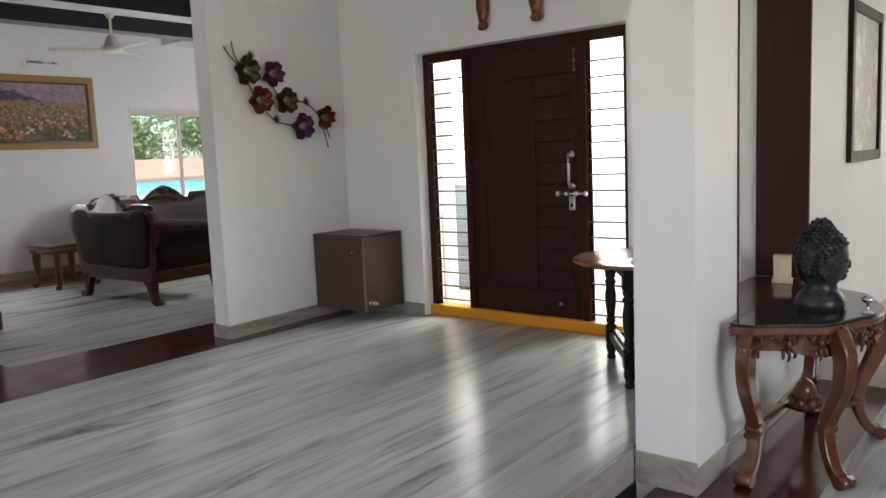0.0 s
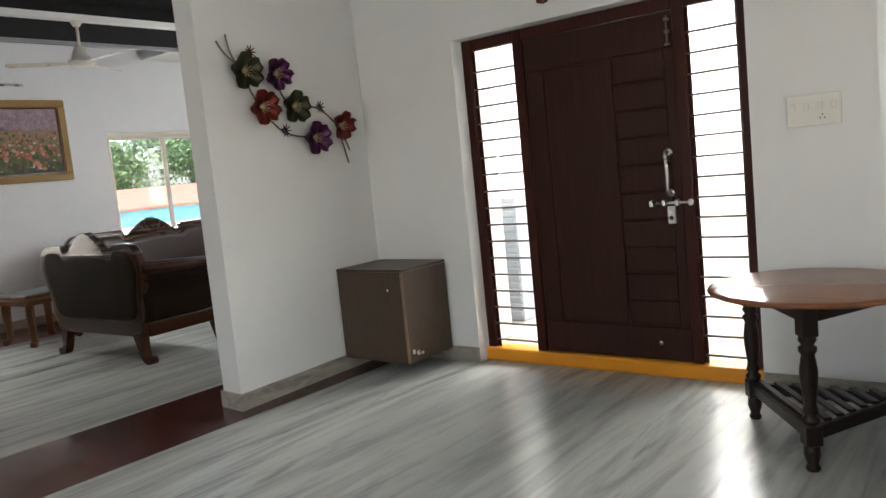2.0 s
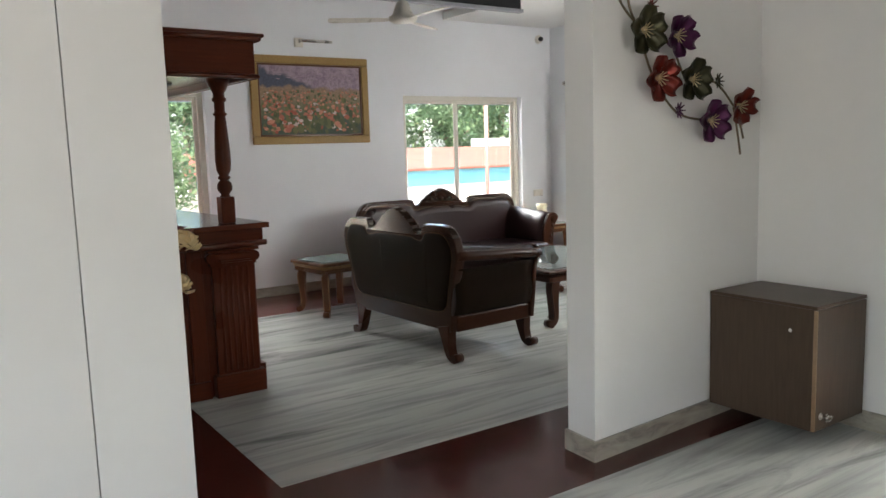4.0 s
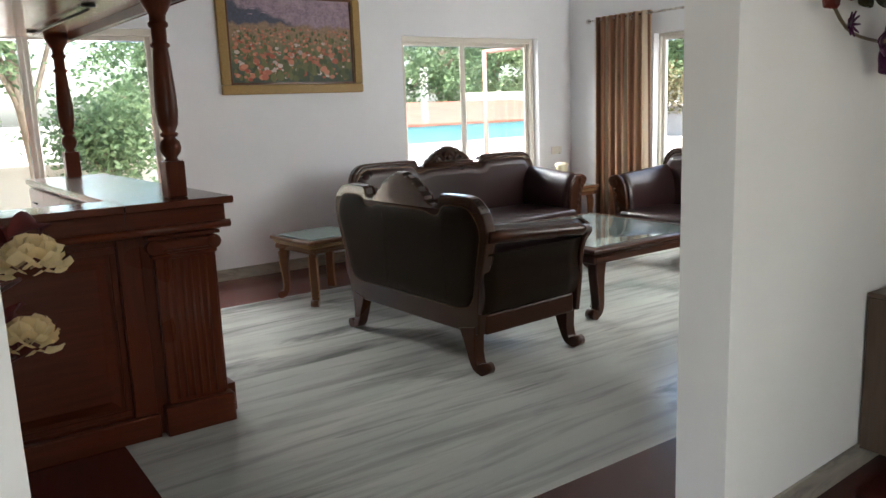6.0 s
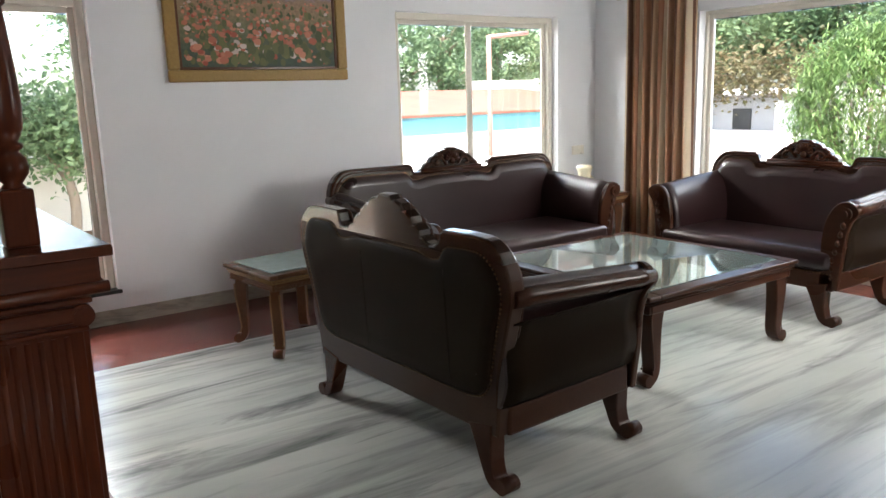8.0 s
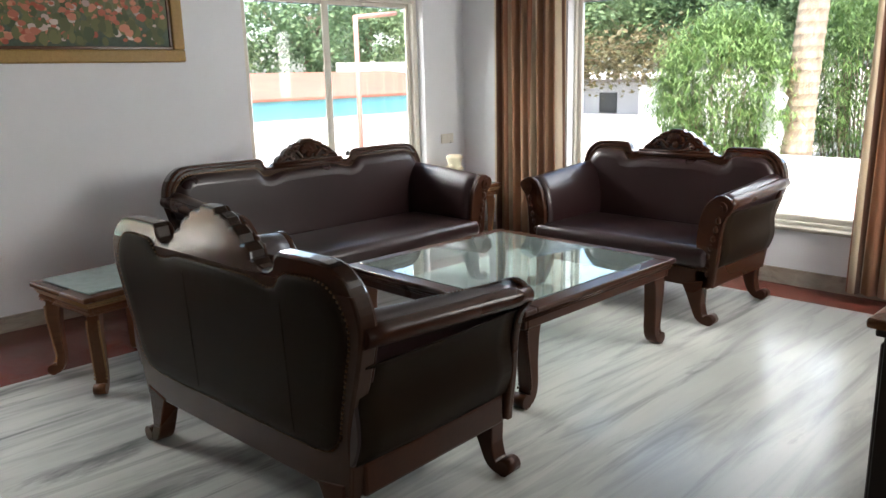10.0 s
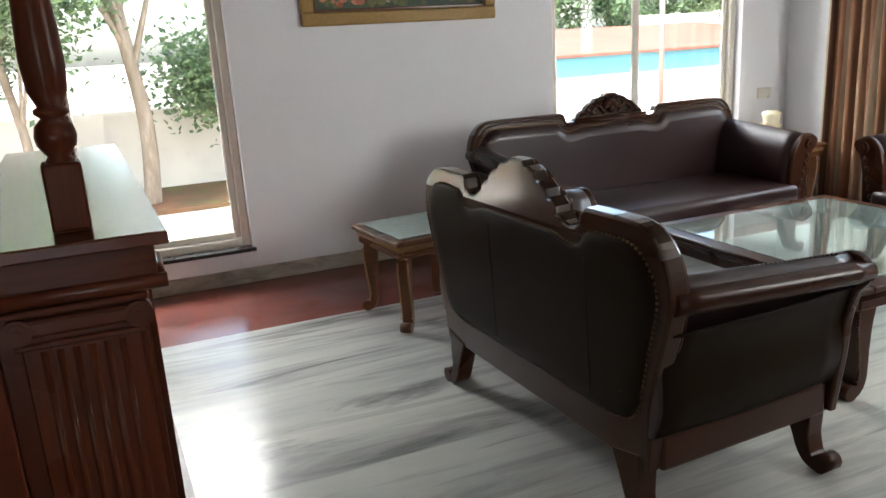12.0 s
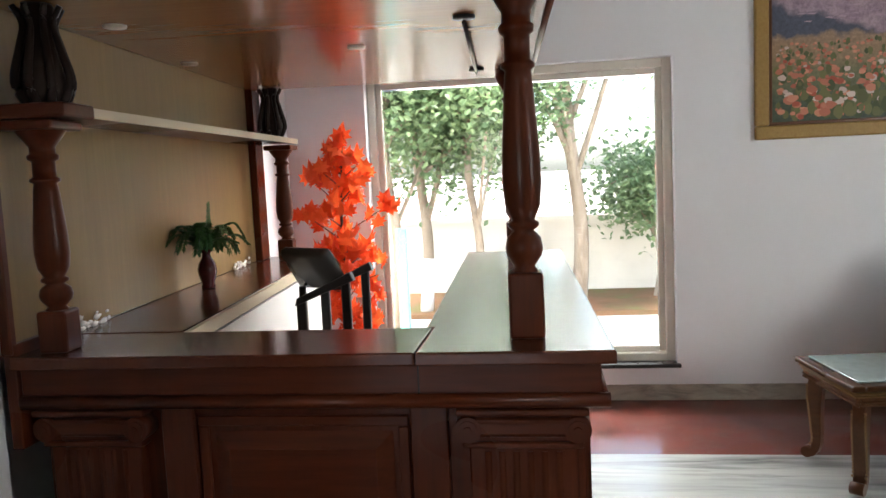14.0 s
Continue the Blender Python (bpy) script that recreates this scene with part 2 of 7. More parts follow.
ORANGE = paint("orange_threshold_paint", (0.85, 0.33, 0.02), 0.45, 0.15)
STEEL = plain("brushed_steel", (0.62, 0.60, 0.57), 0.28, 1.0, 0.1)
STEM = plain("dull_brass", (0.20, 0.16, 0.10), 0.4, 0.7)
GRILLE = plain("painted_grille_bar", (0.16, 0.14, 0.135), 0.5)
BAR_WOOD = wood("bar_mahogany", (0.031, 0.0060, 0.0024), (0.122, 0.0285, 0.0102), 0.28, 2, coat=0.05, spec=0.15)
BAR_WOOD_H = wood("bar_mahogany_level", (0.031, 0.0060, 0.0024), (0.122, 0.0285, 0.0102), 0.28, 1, coat=0.05, spec=0.15)
BAR_TOP = wood("bar_top_polish", (0.070, 0.018, 0.009), (0.120, 0.033, 0.015), 0.20, 0, coat=0.25)
SOFFIT = wood("canopy_soffit_polish", (0.30, 0.125, 0.047), (0.42, 0.195, 0.080), 0.22, 1, coat=0.35)
PLY = wood("back_panel_wood", (0.185, 0.116, 0.043), (0.285, 0.180, 0.069), 0.32, 2)
EDGE_PALE = wood("pale_shelf_edge", (0.52, 0.43, 0.29), (0.66, 0.56, 0.40), 0.4, 0)
SOFA_WOOD = wood("sofa_wood", (0.030, 0.0100, 0.0048), (0.054, 0.0185, 0.0086), 0.28, 0, coat=0.05, spec=0.16)
SOFA_BACK = wood("sofa_back_wood", (0.030, 0.0125, 0.0065), (0.046, 0.0190, 0.0098), 0.34, 0, coat=0.12, spec=0.16)
CREST = wood("sofa_crest_lacquer", (0.030, 0.014, 0.008), (0.044, 0.021, 0.012), 0.22, 0, coat=1.0, spec=0.3)
CREST.node_tree.nodes["Principled BSDF"].inputs["Coat IOR"].default_value = 1.7
CREST.node_tree.nodes["Principled BSDF"].inputs["Coat Roughness"].default_value = 0.12
LEATHER = leather("brown_leather", (0.0210, 0.0090, 0.0092), (0.0290, 0.0130, 0.0132), 0.29, 0.50)
LEATHER_BACK = leather("dark_olive_leather", (0.0145, 0.0085, 0.0050), (0.0195, 0.0118, 0.0068), 0.44, 0.05)
STUD = plain("antique_nail_brass", (0.14, 0.085, 0.045), 0.35, 1.0)
TABLE_WOOD = wood("table_wood", (0.060, 0.023, 0.009), (0.155, 0.062, 0.025), 0.28, 0, coat=0.15)
GILT_WOOD = wood("pale_inlay_wood", (0.22, 0.125, 0.052), (0.34, 0.21, 0.10), 0.33, 0)
GLASS_TOP = glass("table_glass", (0.74, 0.92, 0.90), 0.02)
GLASS_TOP.node_tree.nodes["Principled BSDF"].inputs["Transmission Weight"].default_value = 0.94
PANE = glass("window_glass", (0.98, 1.0, 0.99), 0.0, 1.25)
UPVC = plain("window_frame_cream", (0.70, 0.67, 0.59), 0.4, 0.0, 0.06)
GOLD = wood("gilt_frame", (0.25, 0.15, 0.045), (0.44, 0.29, 0.10), 0.38, 0)
CABINET = wood("laminate_walnut", (0.050, 0.034, 0.023), (0.105, 0.071, 0.050), 0.36, 2, scale=1.4)
CABINET_EDGE = plain("laminate_edge", (0.26, 0.17, 0.10), 0.4)
CONSOLE = wood("carved_rosewood", (0.060, 0.016, 0.007), (0.16, 0.046, 0.018), 0.17, 2, coat=0.6, spec=0.35)
BLACK_STONE = plain("black_stone", (0.016, 0.018, 0.020), 0.30, 0.0, 0.3, scale=40)
CREAM = plain("cream_ceramic", (0.72, 0.64, 0.47), 0.45)
IVORY = plain("ivory_switch_plate", (0.76, 0.73, 0.66), 0.35, 0.0, 0.04)
COPPER = plain("polished_copper_wood", (0.24, 0.075, 0.030), 0.25, 0.4, 0.35)
ROUND_TOP = wood("round_table_top", (0.20, 0.070, 0.028), (0.34, 0.14, 0.06), 0.24, 0, coat=0.15)
BLACK_WOOD = wood("black_stained_wood", (0.014, 0.009, 0.008), (0.032, 0.020, 0.015), 0.3)
FAN = plain("fan_cream_enamel", (0.70, 0.66, 0.58), 0.3, 0.0, 0.05)
BLACK_PLASTIC = plain("black_plastic", (0.016, 0.016, 0.017), 0.35)
CHAIR_GREY = plain("grey_vinyl", (0.07, 0.065, 0.06), 0.22)
WHITE_PLASTER = paint("white_inner_face", (0.80, 0.79, 0.76), 0.5)

# ---- the building: floors, walls, ceilings ----
X_PAINT, Y_WIN, Y_DOOR = -10.68, 8.55, 5.33
X_FW0, X_FW1 = -5.475, -5.31
H_CEIL = 3.14


def structure(name, bm, material, label, category):
    return piece(name, bm, material, label, category, kind="structure")


def wall_with_holes(name, axis, c0, c1, a0, a1, z0, z1, holes, material, label):
    """A wall along x or y (thickness c0..c1), built of blocks round its rectangular openings (a, b, low, high)."""
    bm = bmesh.new()

    def block(p, q, lo, hi):
        if q - p > 1e-4 and hi - lo > 1e-4:
            if axis == "x":
                cuboid(bm, p, q, c0, c1, lo, hi)
            else:
                cuboid(bm, c0, c1, p, q, lo, hi)

    at = a0
    for p, q, lo, hi in sorted(holes):
        block(at, p, z0, z1)
        block(p, q, z0, lo)
        block(p, q, hi, z1)
        at = q
    block(at, a1, z0, z1)
    return structure(name, bm, material, label, "wall")


def floor_slab(name, x0, x1, y0, y1, z, material, label, cat="floor"):
    return structure(name, box(x0, x1, y0, y1, z - 0.12, z), material, label, cat)


floor_slab("floor_lounge", -9.70, -5.96, 2.55, 8.20, 0, MARBLE, "polished white marble floor with grey streaks")
floor_slab("floor_hall", -5.12, -1.72, -3.0, 5.60, 0, MARBLE, "polished white marble floor of the entrance hall")
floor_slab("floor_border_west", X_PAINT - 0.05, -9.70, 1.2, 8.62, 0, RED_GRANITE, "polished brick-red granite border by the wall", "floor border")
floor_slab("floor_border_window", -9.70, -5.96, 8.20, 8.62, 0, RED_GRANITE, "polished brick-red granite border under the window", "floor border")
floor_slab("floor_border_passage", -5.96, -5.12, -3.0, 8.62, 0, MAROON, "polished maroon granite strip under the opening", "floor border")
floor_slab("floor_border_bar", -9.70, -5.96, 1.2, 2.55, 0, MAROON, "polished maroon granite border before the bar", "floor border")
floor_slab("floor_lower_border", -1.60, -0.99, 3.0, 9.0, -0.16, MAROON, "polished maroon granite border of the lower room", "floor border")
structure("floor_lower", cuboid(box(-0.99, 3.0, -3.0, 9.0, -0.28, -0.16), -1.70, -0.99, -3.0, 3.0, -0.28, -0.16), MARBLE, "polished marble floor one step lower", "floor")
structure("step_edge", box(-1.72, -1.703, -3.0, 3.56, -0.16, -0.002), SKIRT, "marble riser of the single step", "step")

# walls
WIN1 = (1.79, 3.79, 0.24, 2.225)
WIN2 = (6.18, 8.03, 0.62, 2.22)
WIN3 = (-9.44, -6.30, 0.42, 2.17)
DOOR = (-4.475, -2.575, -0.06, 2.2)
wall_with_holes("wall_west", "y", X_PAINT - 0.23, X_PAINT, 1.0, 8.8, -0.3, 3.7, [WIN1, WIN2], WALL_COOL, "smooth cool-white painted wall with two windows")
wall_with_holes("wall_north_lounge", "x", Y_WIN, Y_WIN + 0.23, X_PAINT, X_FW1, -0.3, 3.7, [WIN3], WALL_COOL, "smooth white painted wall round a large window")
bm_s = prism([(X_FW0, 3.922), (-5.272, 3.908), (-5.35, Y_DOOR), (-5.35, Y_DOOR + 0.27), (X_FW0, Y_DOOR + 0.27)], 0.0, 3.7, "xy")
structure("wall_between", bm_s, WALL, "white painted dividing wall end", "wall")
# the opening is added, unseen, for the lounge fill lamp
wall_with_holes("wall_between_porch", "y", X_FW0, X_FW1, Y_DOOR + 0.27, 8.55, 0.0, 3.7, [(6.5, 8.1, 1.2, 2.4)], WALL_COOL, "plain white wall towards the porch")
wall_with_holes("wall_door", "x", Y_DOOR, Y_DOOR + 0.27, -5.352, -1.70, -0.3, 3.7, [DOOR], WALL, "white painted wall round the main door")
bm_s = box(-5.475, -5.285, 1.68, 1.985, 0.0, 3.7)
cuboid(bm_s, -5.475, -5.287, -3.0, 1.676, 0.0, 3.7)
structure("wall_partition", bm_s, WALL, "white painted wall with a fine crack joint", "wall")
bm_s = box(-7.46, -5.475, 1.20, 1.50, 0.0, 3.7)
cuboid(bm_s, X_PAINT - 0.1, -7.46, 1.06, 1.24, 0.0, 3.7)
structure("wall_south_lounge", bm_s, WALL_COOL, "white painted wall behind the bar", "wall")
wall_with_holes("wall_niche", "y", -1.70, -1.42, 3.58, 9.0, -0.3, 3.7, [(4.09, 5.33, 0.507, 2.35)], WALL, "white painted wall with a wood-lined opening")
# unseen closing walls; their window openings are assumed, for the fill lamps
wall_with_holes("wall_east", "y", 3.0, 3.2, -3.2, 9.2, -0.3, 3.7, [(-0.3, 2.7, 0.5, 2.5)], WALL, "plain white unseen wall with an assumed wide opening")
wall_with_holes("wall_south", "x", -3.2, -3.0, -5.475, 3.0, -0.3, 3.7, [(-4.6, -2.0, 0.5, 2.5)], WALL, "plain white unseen wall with an assumed wide opening")
wall_with_holes("wall_north_hall", "x", 9.0, 9.2, -1.70, 3.0, -0.3, 3.7, [(-0.6, 1.8, 0.5, 2.5)], WALL, "plain white unseen wall with an assumed opening")

# ceilings: one of the hall, one of the lounge round a black coffer
RX0, RX1, RY0, RY1 = -9.20, -6.3, 2.98, 6.80
structure("ceiling_hall", box(-5.475, 3.2, -3.2, 9.2, 3.30, 3.45), CEIL, "plain white ceiling", "ceiling")
bm_s = box(X_PAINT - 0.2, X_FW1, RY1, 8.8, H_CEIL, H_CEIL + 0.1)
cuboid(bm_s, X_PAINT - 0.2, X_FW1, 1.0, RY0, H_CEIL, H_CEIL + 0.1)
cuboid(bm_s, RX1, X_FW1, RY0, RY1, H_CEIL, H_CEIL + 0.1)
cuboid(bm_s, X_PAINT - 0.2, X_FW1, 1.0, 8.8, 3.7, 3.8)
structure("ceiling_lounge", bm_s, CEIL, "white plaster ceiling round a black coffer", "ceiling")
bm_s = box(RX0, RX1, RY0, RY1, 3.42, 3.47)
cuboid(bm_s, RX0 - 0.03, RX0, RY0, RY1, 3.02, 3.47)
structure("ceiling_coffer", bm_s, BLACK_CEIL, "matt black recessed ceiling panel", "ceiling")
bm_s = box(RX0 - 0.05, RX0 + 0.02, RY0 - 0.02, RY1 + 0.02, 2.985, 3.02)
structure("trim_coffer_edge", bm_s, GREY_EDGE, "thin grey metal lip of the black ceiling panel", "trim")
structure("trim_ceiling_beam", box(-8.56, -8.46, RY0, 6.9, 3.07, 3.125), CEIL, "slim white ceiling beam carrying a fan", "beam")
structure("trim_ceiling_beam_cross", box(-8.45, -6.3, 6.72, 6.86, 3.02, 3.11), CEIL, "slim white cross beam of the ceiling", "beam")

# skirtings
SK = 0.012


def skirting(name, x0, x1, y0, y1, z0=0.0, h=0.105):
    return structure(name, box(x0, x1, y0, y1, z0, z0 + h, 0.003, 1), SKIRT, "grey-veined marble skirting board", "skirting")


skirting("baseboard_west", X_PAINT, X_PAINT + 0.015, 1.25, 8.55)
skirting("baseboard_north", X_PAINT + 0.015, X_FW0, Y_WIN - 0.015, Y_WIN, 0, 0.12)
structure("baseboard_between", prism([(-5.271, 3.912), (-5.271 + SK, 3.912), (-5.349 + SK, Y_DOOR), (-5.349, Y_DOOR)], 0.0, 0.105, "xy"), SKIRT, "grey-veined marble skirting board", "skirting")
structure("baseboard_between_end", prism([(X_FW0 - SK, 3.906), (-5.271 + SK, 3.893), (-5.271 + SK, 3.911), (X_FW0 - SK, 3.924)], 0.0, 0.105, "xy"), SKIRT, "grey-veined marble skirting board", "skirting")
skirting("baseboard_between_lounge", X_FW0 - SK, X_FW0, 3.926, 8.53)
skirting("baseboard_door_left", -5.349 + SK, -4.475, Y_DOOR - SK, Y_DOOR)
skirting("baseboard_door_right", -2.575, -1.70, Y_DOOR - SK, Y_DOOR)
skirting("baseboard_niche_end", -1.70, -1.41, 3.565, 3.58, -0.16, 0.15)
skirting("baseboard_niche", -1.42, -1.408, 3.58, 9.0, -0.16, 0.12)
skirting("baseboard_south", -7.44, -5.475, 1.50, 1.512)


# windows
def window(name, axis, plane, a0, a1, z0, z1, mull, out, label, frame_w=0.055, depth=0.05, sill=True):
    """A sliding window in a wall opening: frame, sashes and panes; out: outward direction (+1, -1)."""
    w = tagged(new(name), label, "window", kind="structure")
    c = plane + out * 0.10

    def bar(nm, p, q, lo, hi, d0, d1, mat):
        lo_c, hi_c = sorted((c + out * d0, c + out * d1))
        bm = box(p, q, lo_c, hi_c, lo, hi, 0.006, 1) if axis == "x" else box(lo_c, hi_c, p, q, lo, hi, 0.006, 1)
        return part(nm, bm, mat, w)

    f = frame_w
    bar("window_frame", a0, a0 + f, z0, z1, -0.02, depth, UPVC)
    bar("window_frame", a1 - f, a1, z0, z1, -0.02, depth, UPVC)
    bar("window_frame", a0 + f, a1 - f, z1 - f, z1, -0.02, depth, UPVC)
    bar("window_frame", a0 + f, a1 - f, z0, z0 + f, -0.02, depth, UPVC)
    edges = [a0 + f] + list(mull) + [a1 - f]
    for i, (p, q) in enumerate(zip(edges, edges[1:])):
        s, d = 0.04, 0.005 + 0.02 * (i % 2)
        bar("sash", p, p + s, z0 + f, z1 - f, d, d + 0.02, UPVC)
        bar("sash", q - s, q, z0 + f, z1 - f, d, d + 0.02, UPVC)
        bar("sash", p + s, q - s, z1 - f - s, z1 - f, d, d + 0.02, UPVC)
        bar("sash", p + s, q - s, z0 + f, z0 + f + s, d, d + 0.02, UPVC)
        g = bar("pane", p + s, q - s, z0 + f + s, z1 - f - s, d + 0.008, d + 0.012, PANE)
        g.visible_shadow = False
    if sill:
        lo_c, hi_c = sorted((plane - out * 0.03, plane + out * 0.075))
        bm = box(a0 - 0.02, a1 + 0.02, lo_c, hi_c, z0 - 0.02, z0 + 0.004, 0.004, 1) if axis == "x" else box(lo_c, hi_c, a0 - 0.02, a1 + 0.02, z0 - 0.02, z0 + 0.004, 0.004, 1)
        part("window_sill", bm, BLACK_STONE if axis == "y" and z0 < 0.4 else SKIRT, w, "polished stone sill")
    return w


window("window_1", "y", X_PAINT, *WIN1, [2.77], -1, "tall cream-framed sliding window behind the bar")
window("window_2", "y", X_PAINT, *WIN2, [7.03], -1, "cream-framed two-pane sliding window behind the sofa")
# unseen window added round the lounge fill lamp; its pane stops views through
fg = Mat("frosted_glass", 0.5, spec=0.3)
fg.colour(fg.mix(fg.grey(fg.noise(120.0, 3.0), 0.3, 0.0, 0.7, 1.0), (0.72, 0.73, 0.72), (0.66, 0.67, 0.66)))
FROSTED = fg.m
w4 = tagged(new("fill_window"), "unseen small high window added towards the porch for fill light", "window", kind="structure")
part("window_frame", box(-5.37, -5.33, 6.5, 6.54, 1.2, 2.4, 0.004, 1), UPVC, w4)
part("window_frame", box(-5.37, -5.33, 8.06, 8.1, 1.2, 2.4, 0.004, 1), UPVC, w4)
part("pane", box(-5.352, -5.346, 6.541, 8.059, 1.202, 2.398), FROSTED, w4, "frosted pane added to close the fill window")
window("window_3", "x", Y_WIN, *WIN3, [], 1, "large fixed picture window with a slim cream frame", 0.03)

# ---- entrance hall ----


def main_door():
    """Door with two barred side lights in one frame, on a painted threshold."""
    d = tagged(new("door_1"), "dark-stained wooden main door between two barred side lights", "door", kind="structure")
    y0, y1 = 5.425, 5.475
    x0, x1, zt, zb = -4.465, -2.595, 2.195, 0.09
    for a, b in ((x0, x0 + 0.065), (x1 - 0.05, x1), (-4.06, -3.99), (-3.0, -2.935)):
        part("door_frame", box(a, b, y0, y1, zb, zt, 0.006, 1), DOOR_FRAME, d)
    for a, b in ((x0 + 0.065, -4.06), (-3.99, -3.0), (-2.935, x1 - 0.05)):
        part("door_frame", box(a, b, y0, y1, zt - 0.075, zt, 0.006, 1), DOOR_FRAME, d)
    part("threshold", box(-4.475, -2.575, 5.40, 5.56, 0.0, zb, 0.012, 2), ORANGE, d, "orange-painted threshold")
    # leaf
    lx0, lx1, lz0, lz1 = -3.988, -3.002, 0.092, zt - 0.077
    leaf = part("leaf", box(lx0, lx1, 5.452, 5.492, lz0, lz1, 0.004, 1), DOOR_WOOD, d)
    part("rail", box(lx0, lx1, 5.442, 5.452, lz1 - 0.20, lz1, 0.004, 1), DOOR_WOOD, leaf)
    part("rail", box(lx0, lx1, 5.442, 5.452, lz0, lz0 + 0.20, 0.004, 1), DOOR_WOOD, leaf)
    part("stile", box(lx0, lx0 + 0.13, 5.442, 5.452, lz0 + 0.203, lz1 - 0.203, 0.004, 1), DOOR_WOOD, leaf)
    part("stile", box(lx1 - 0.060, lx1, 5.442, 5.452, lz0 + 0.203, lz1 - 0.203, 0.004, 1), DOOR_WOOD, leaf)
    mid = -3.39
    part("panel", box(lx0 + 0.138, mid, 5.445, 5.452, lz0 + 0.210, lz1 - 0.210, 0.006, 1), DOOR_WOOD, leaf)
    zs = [lz0 + 0.203 + i * (lz1 - lz0 - 0.406) / 10 for i in range(11)]
    for a, b in zip(zs, zs[1:]):
        part("plank", box(mid + 0.008, lx1 - 0.063, 5.440, 5.452, a + 0.004, b - 0.004, 0.005, 1), DOOR_WOOD, leaf)
    # pull handle, tower bolts, lock
    hx = -3.07
    h = part("pull_handle", tube(spline([(hx, 5.44, 1.33), (hx, 5.385, 1.325), (hx + 0.010, 5.372, 1.21), (hx + 0.004, 5.385, 1.10), (hx + 0.004, 5.44, 1.095)], 6), 0.0105, 10), STEEL, d, "brushed steel pull handle")
    for z in (1.33, 1.095):
        part("rosette", lathe([(0.0, 0), (0.026, 0.0), (0.026, 0.006), (0.015, 0.012), (0.0, 0.012)], 14), STEEL, h).matrix_basis = pose(hx, 5.441, z, 90)
    b = part("slide_bolt", tube([(-3.20, 5.42, 1.038), (-2.935, 5.42, 1.038)], 0.0085, 10), STEEL, d, "steel slide bolt with hasp")
    for x in (-3.185, -3.11, -3.03, -2.95):
        part("bracket", box(x - 0.01, x + 0.01, 5.405, 5.442, 1.020, 1.056, 0.003, 1), STEEL, b)
    part("hasp", box(hx - 0.026, hx + 0.026, 5.425, 5.440, 0.915, 1.02, 0.006, 2), STEEL, b)
    part("keyhole", lathe([(0.0, 0), (0.012, 0.0), (0.012, 0.004), (0.0, 0.004)], 12), BLACK_PLASTIC, b).matrix_basis = pose(hx, 5.425, 0.95, 90)
    t = part("tower_bolt", tube([(-3.03, 5.428, 1.92), (-3.03, 5.428, 2.09)], 0.007, 8), STEM, d, "dull brass tower bolt")
    for z in (1.93, 2.0, 2.07):
        part("bracket", box(-3.044, -3.016, 5.418, 5.442, z - 0.009, z + 0.009, 0.003, 1), STEM, t)
    part("door_stop", lathe([(0.0, 0), (0.017, 0.0), (0.017, 0.01), (0.009, 0.022), (0.0, 0.022)], 12), STEEL, d).matrix_basis = pose(-3.19, 5.443, 0.20, 90)
    # barred side lights with clear panes
    for a, b2 in ((x0 + 0.065, -4.06), (-2.935, x1 - 0.05)):
        n = 17
        for i in range(n):
            z = zb + 0.05 + i * (zt - 0.10 - zb - 0.05) / n
            part("grille_bar", tube([(a, 5.455, z), (b2, 5.455, z)], 0.0072, 6), GRILLE, d)
        g = part("pane", box(a, b2, 5.468, 5.472, zb, zt - 0.075), PANE, d)
        g.visible_shadow = False
        part("beading", box(a, a + 0.018, 5.462, 5.467, zb, zt - 0.075), DOOR_FRAME, d)
        part("beading", box(b2 - 0.018, b2, 5.462, 5.467, zb, zt - 0.075), DOOR_FRAME, d)
    return d


main_door()


def shoe_cabinet():
    c = thing("wall_cabinet", "walnut-laminate low wall cabinet hung just above the floor", "cabinet")
    x0, x1, y0, y1, z0, z1 = -5.315, -4.72, 4.852, 5.315, 0.090, 0.730
    part("body", box(x0, x1, y0, y1, z0, z1 - 0.02, 0.002, 1), CABINET, c)
    part("top", box(x0, x1 + 0.022, y0 - 0.006, y1, z1 - 0.018, z1, 0.003, 1), CABINET, c)
    door = part("door", box(x1 + 0.002, x1 + 0.022, y0 + 0.004, y1 - 0.004, z0 + 0.003, z1 - 0.022, 0.002, 1), CABINET, c)
    part("edge_band", box(x1 + 0.002, x1 + 0.0225, y0 - 0.001, y0 + 0.003, z0 + 0.003, z1 - 0.022), CABINET_EDGE, door, "pale worn edge band")
    k = part("knob", lathe([(0.0, 0), (0.018, 0), (0.018, 0.004), (0.008, 0.01), (0.010, 0.03), (0.019, 0.036), (0.015, 0.046), (0.0, 0.048)], 14), STEEL, door, "round steel knob")
    k.matrix_basis = pose(x1 + 0.022, y0 + 0.05, z0 + 0.075, 0, 90)
    k2 = part("knob", lathe([(0.0, 0), (0.014, 0), (0.008, 0.01), (0.014, 0.024), (0.0, 0.03)], 12), STEEL, door)
    k2.matrix_basis = pose(x1 + 0.022, y0 + 0.11, z0 + 0.06, 0, 90)
    part("lock", lathe([(0.0, 0), (0.010, 0), (0.010, 0.004), (0.0, 0.004)], 12), STEEL, c).matrix_basis = pose(x1 - 0.12, y0 + 0.001, z1 - 0.14, 90)
    part("bracket", box(x0, x0 + 0.3, y1 - 0.05, y1 - 0.02, z0 - 0.05, z0), BLACK_WOOD, c)
    return c


shoe_cabinet()

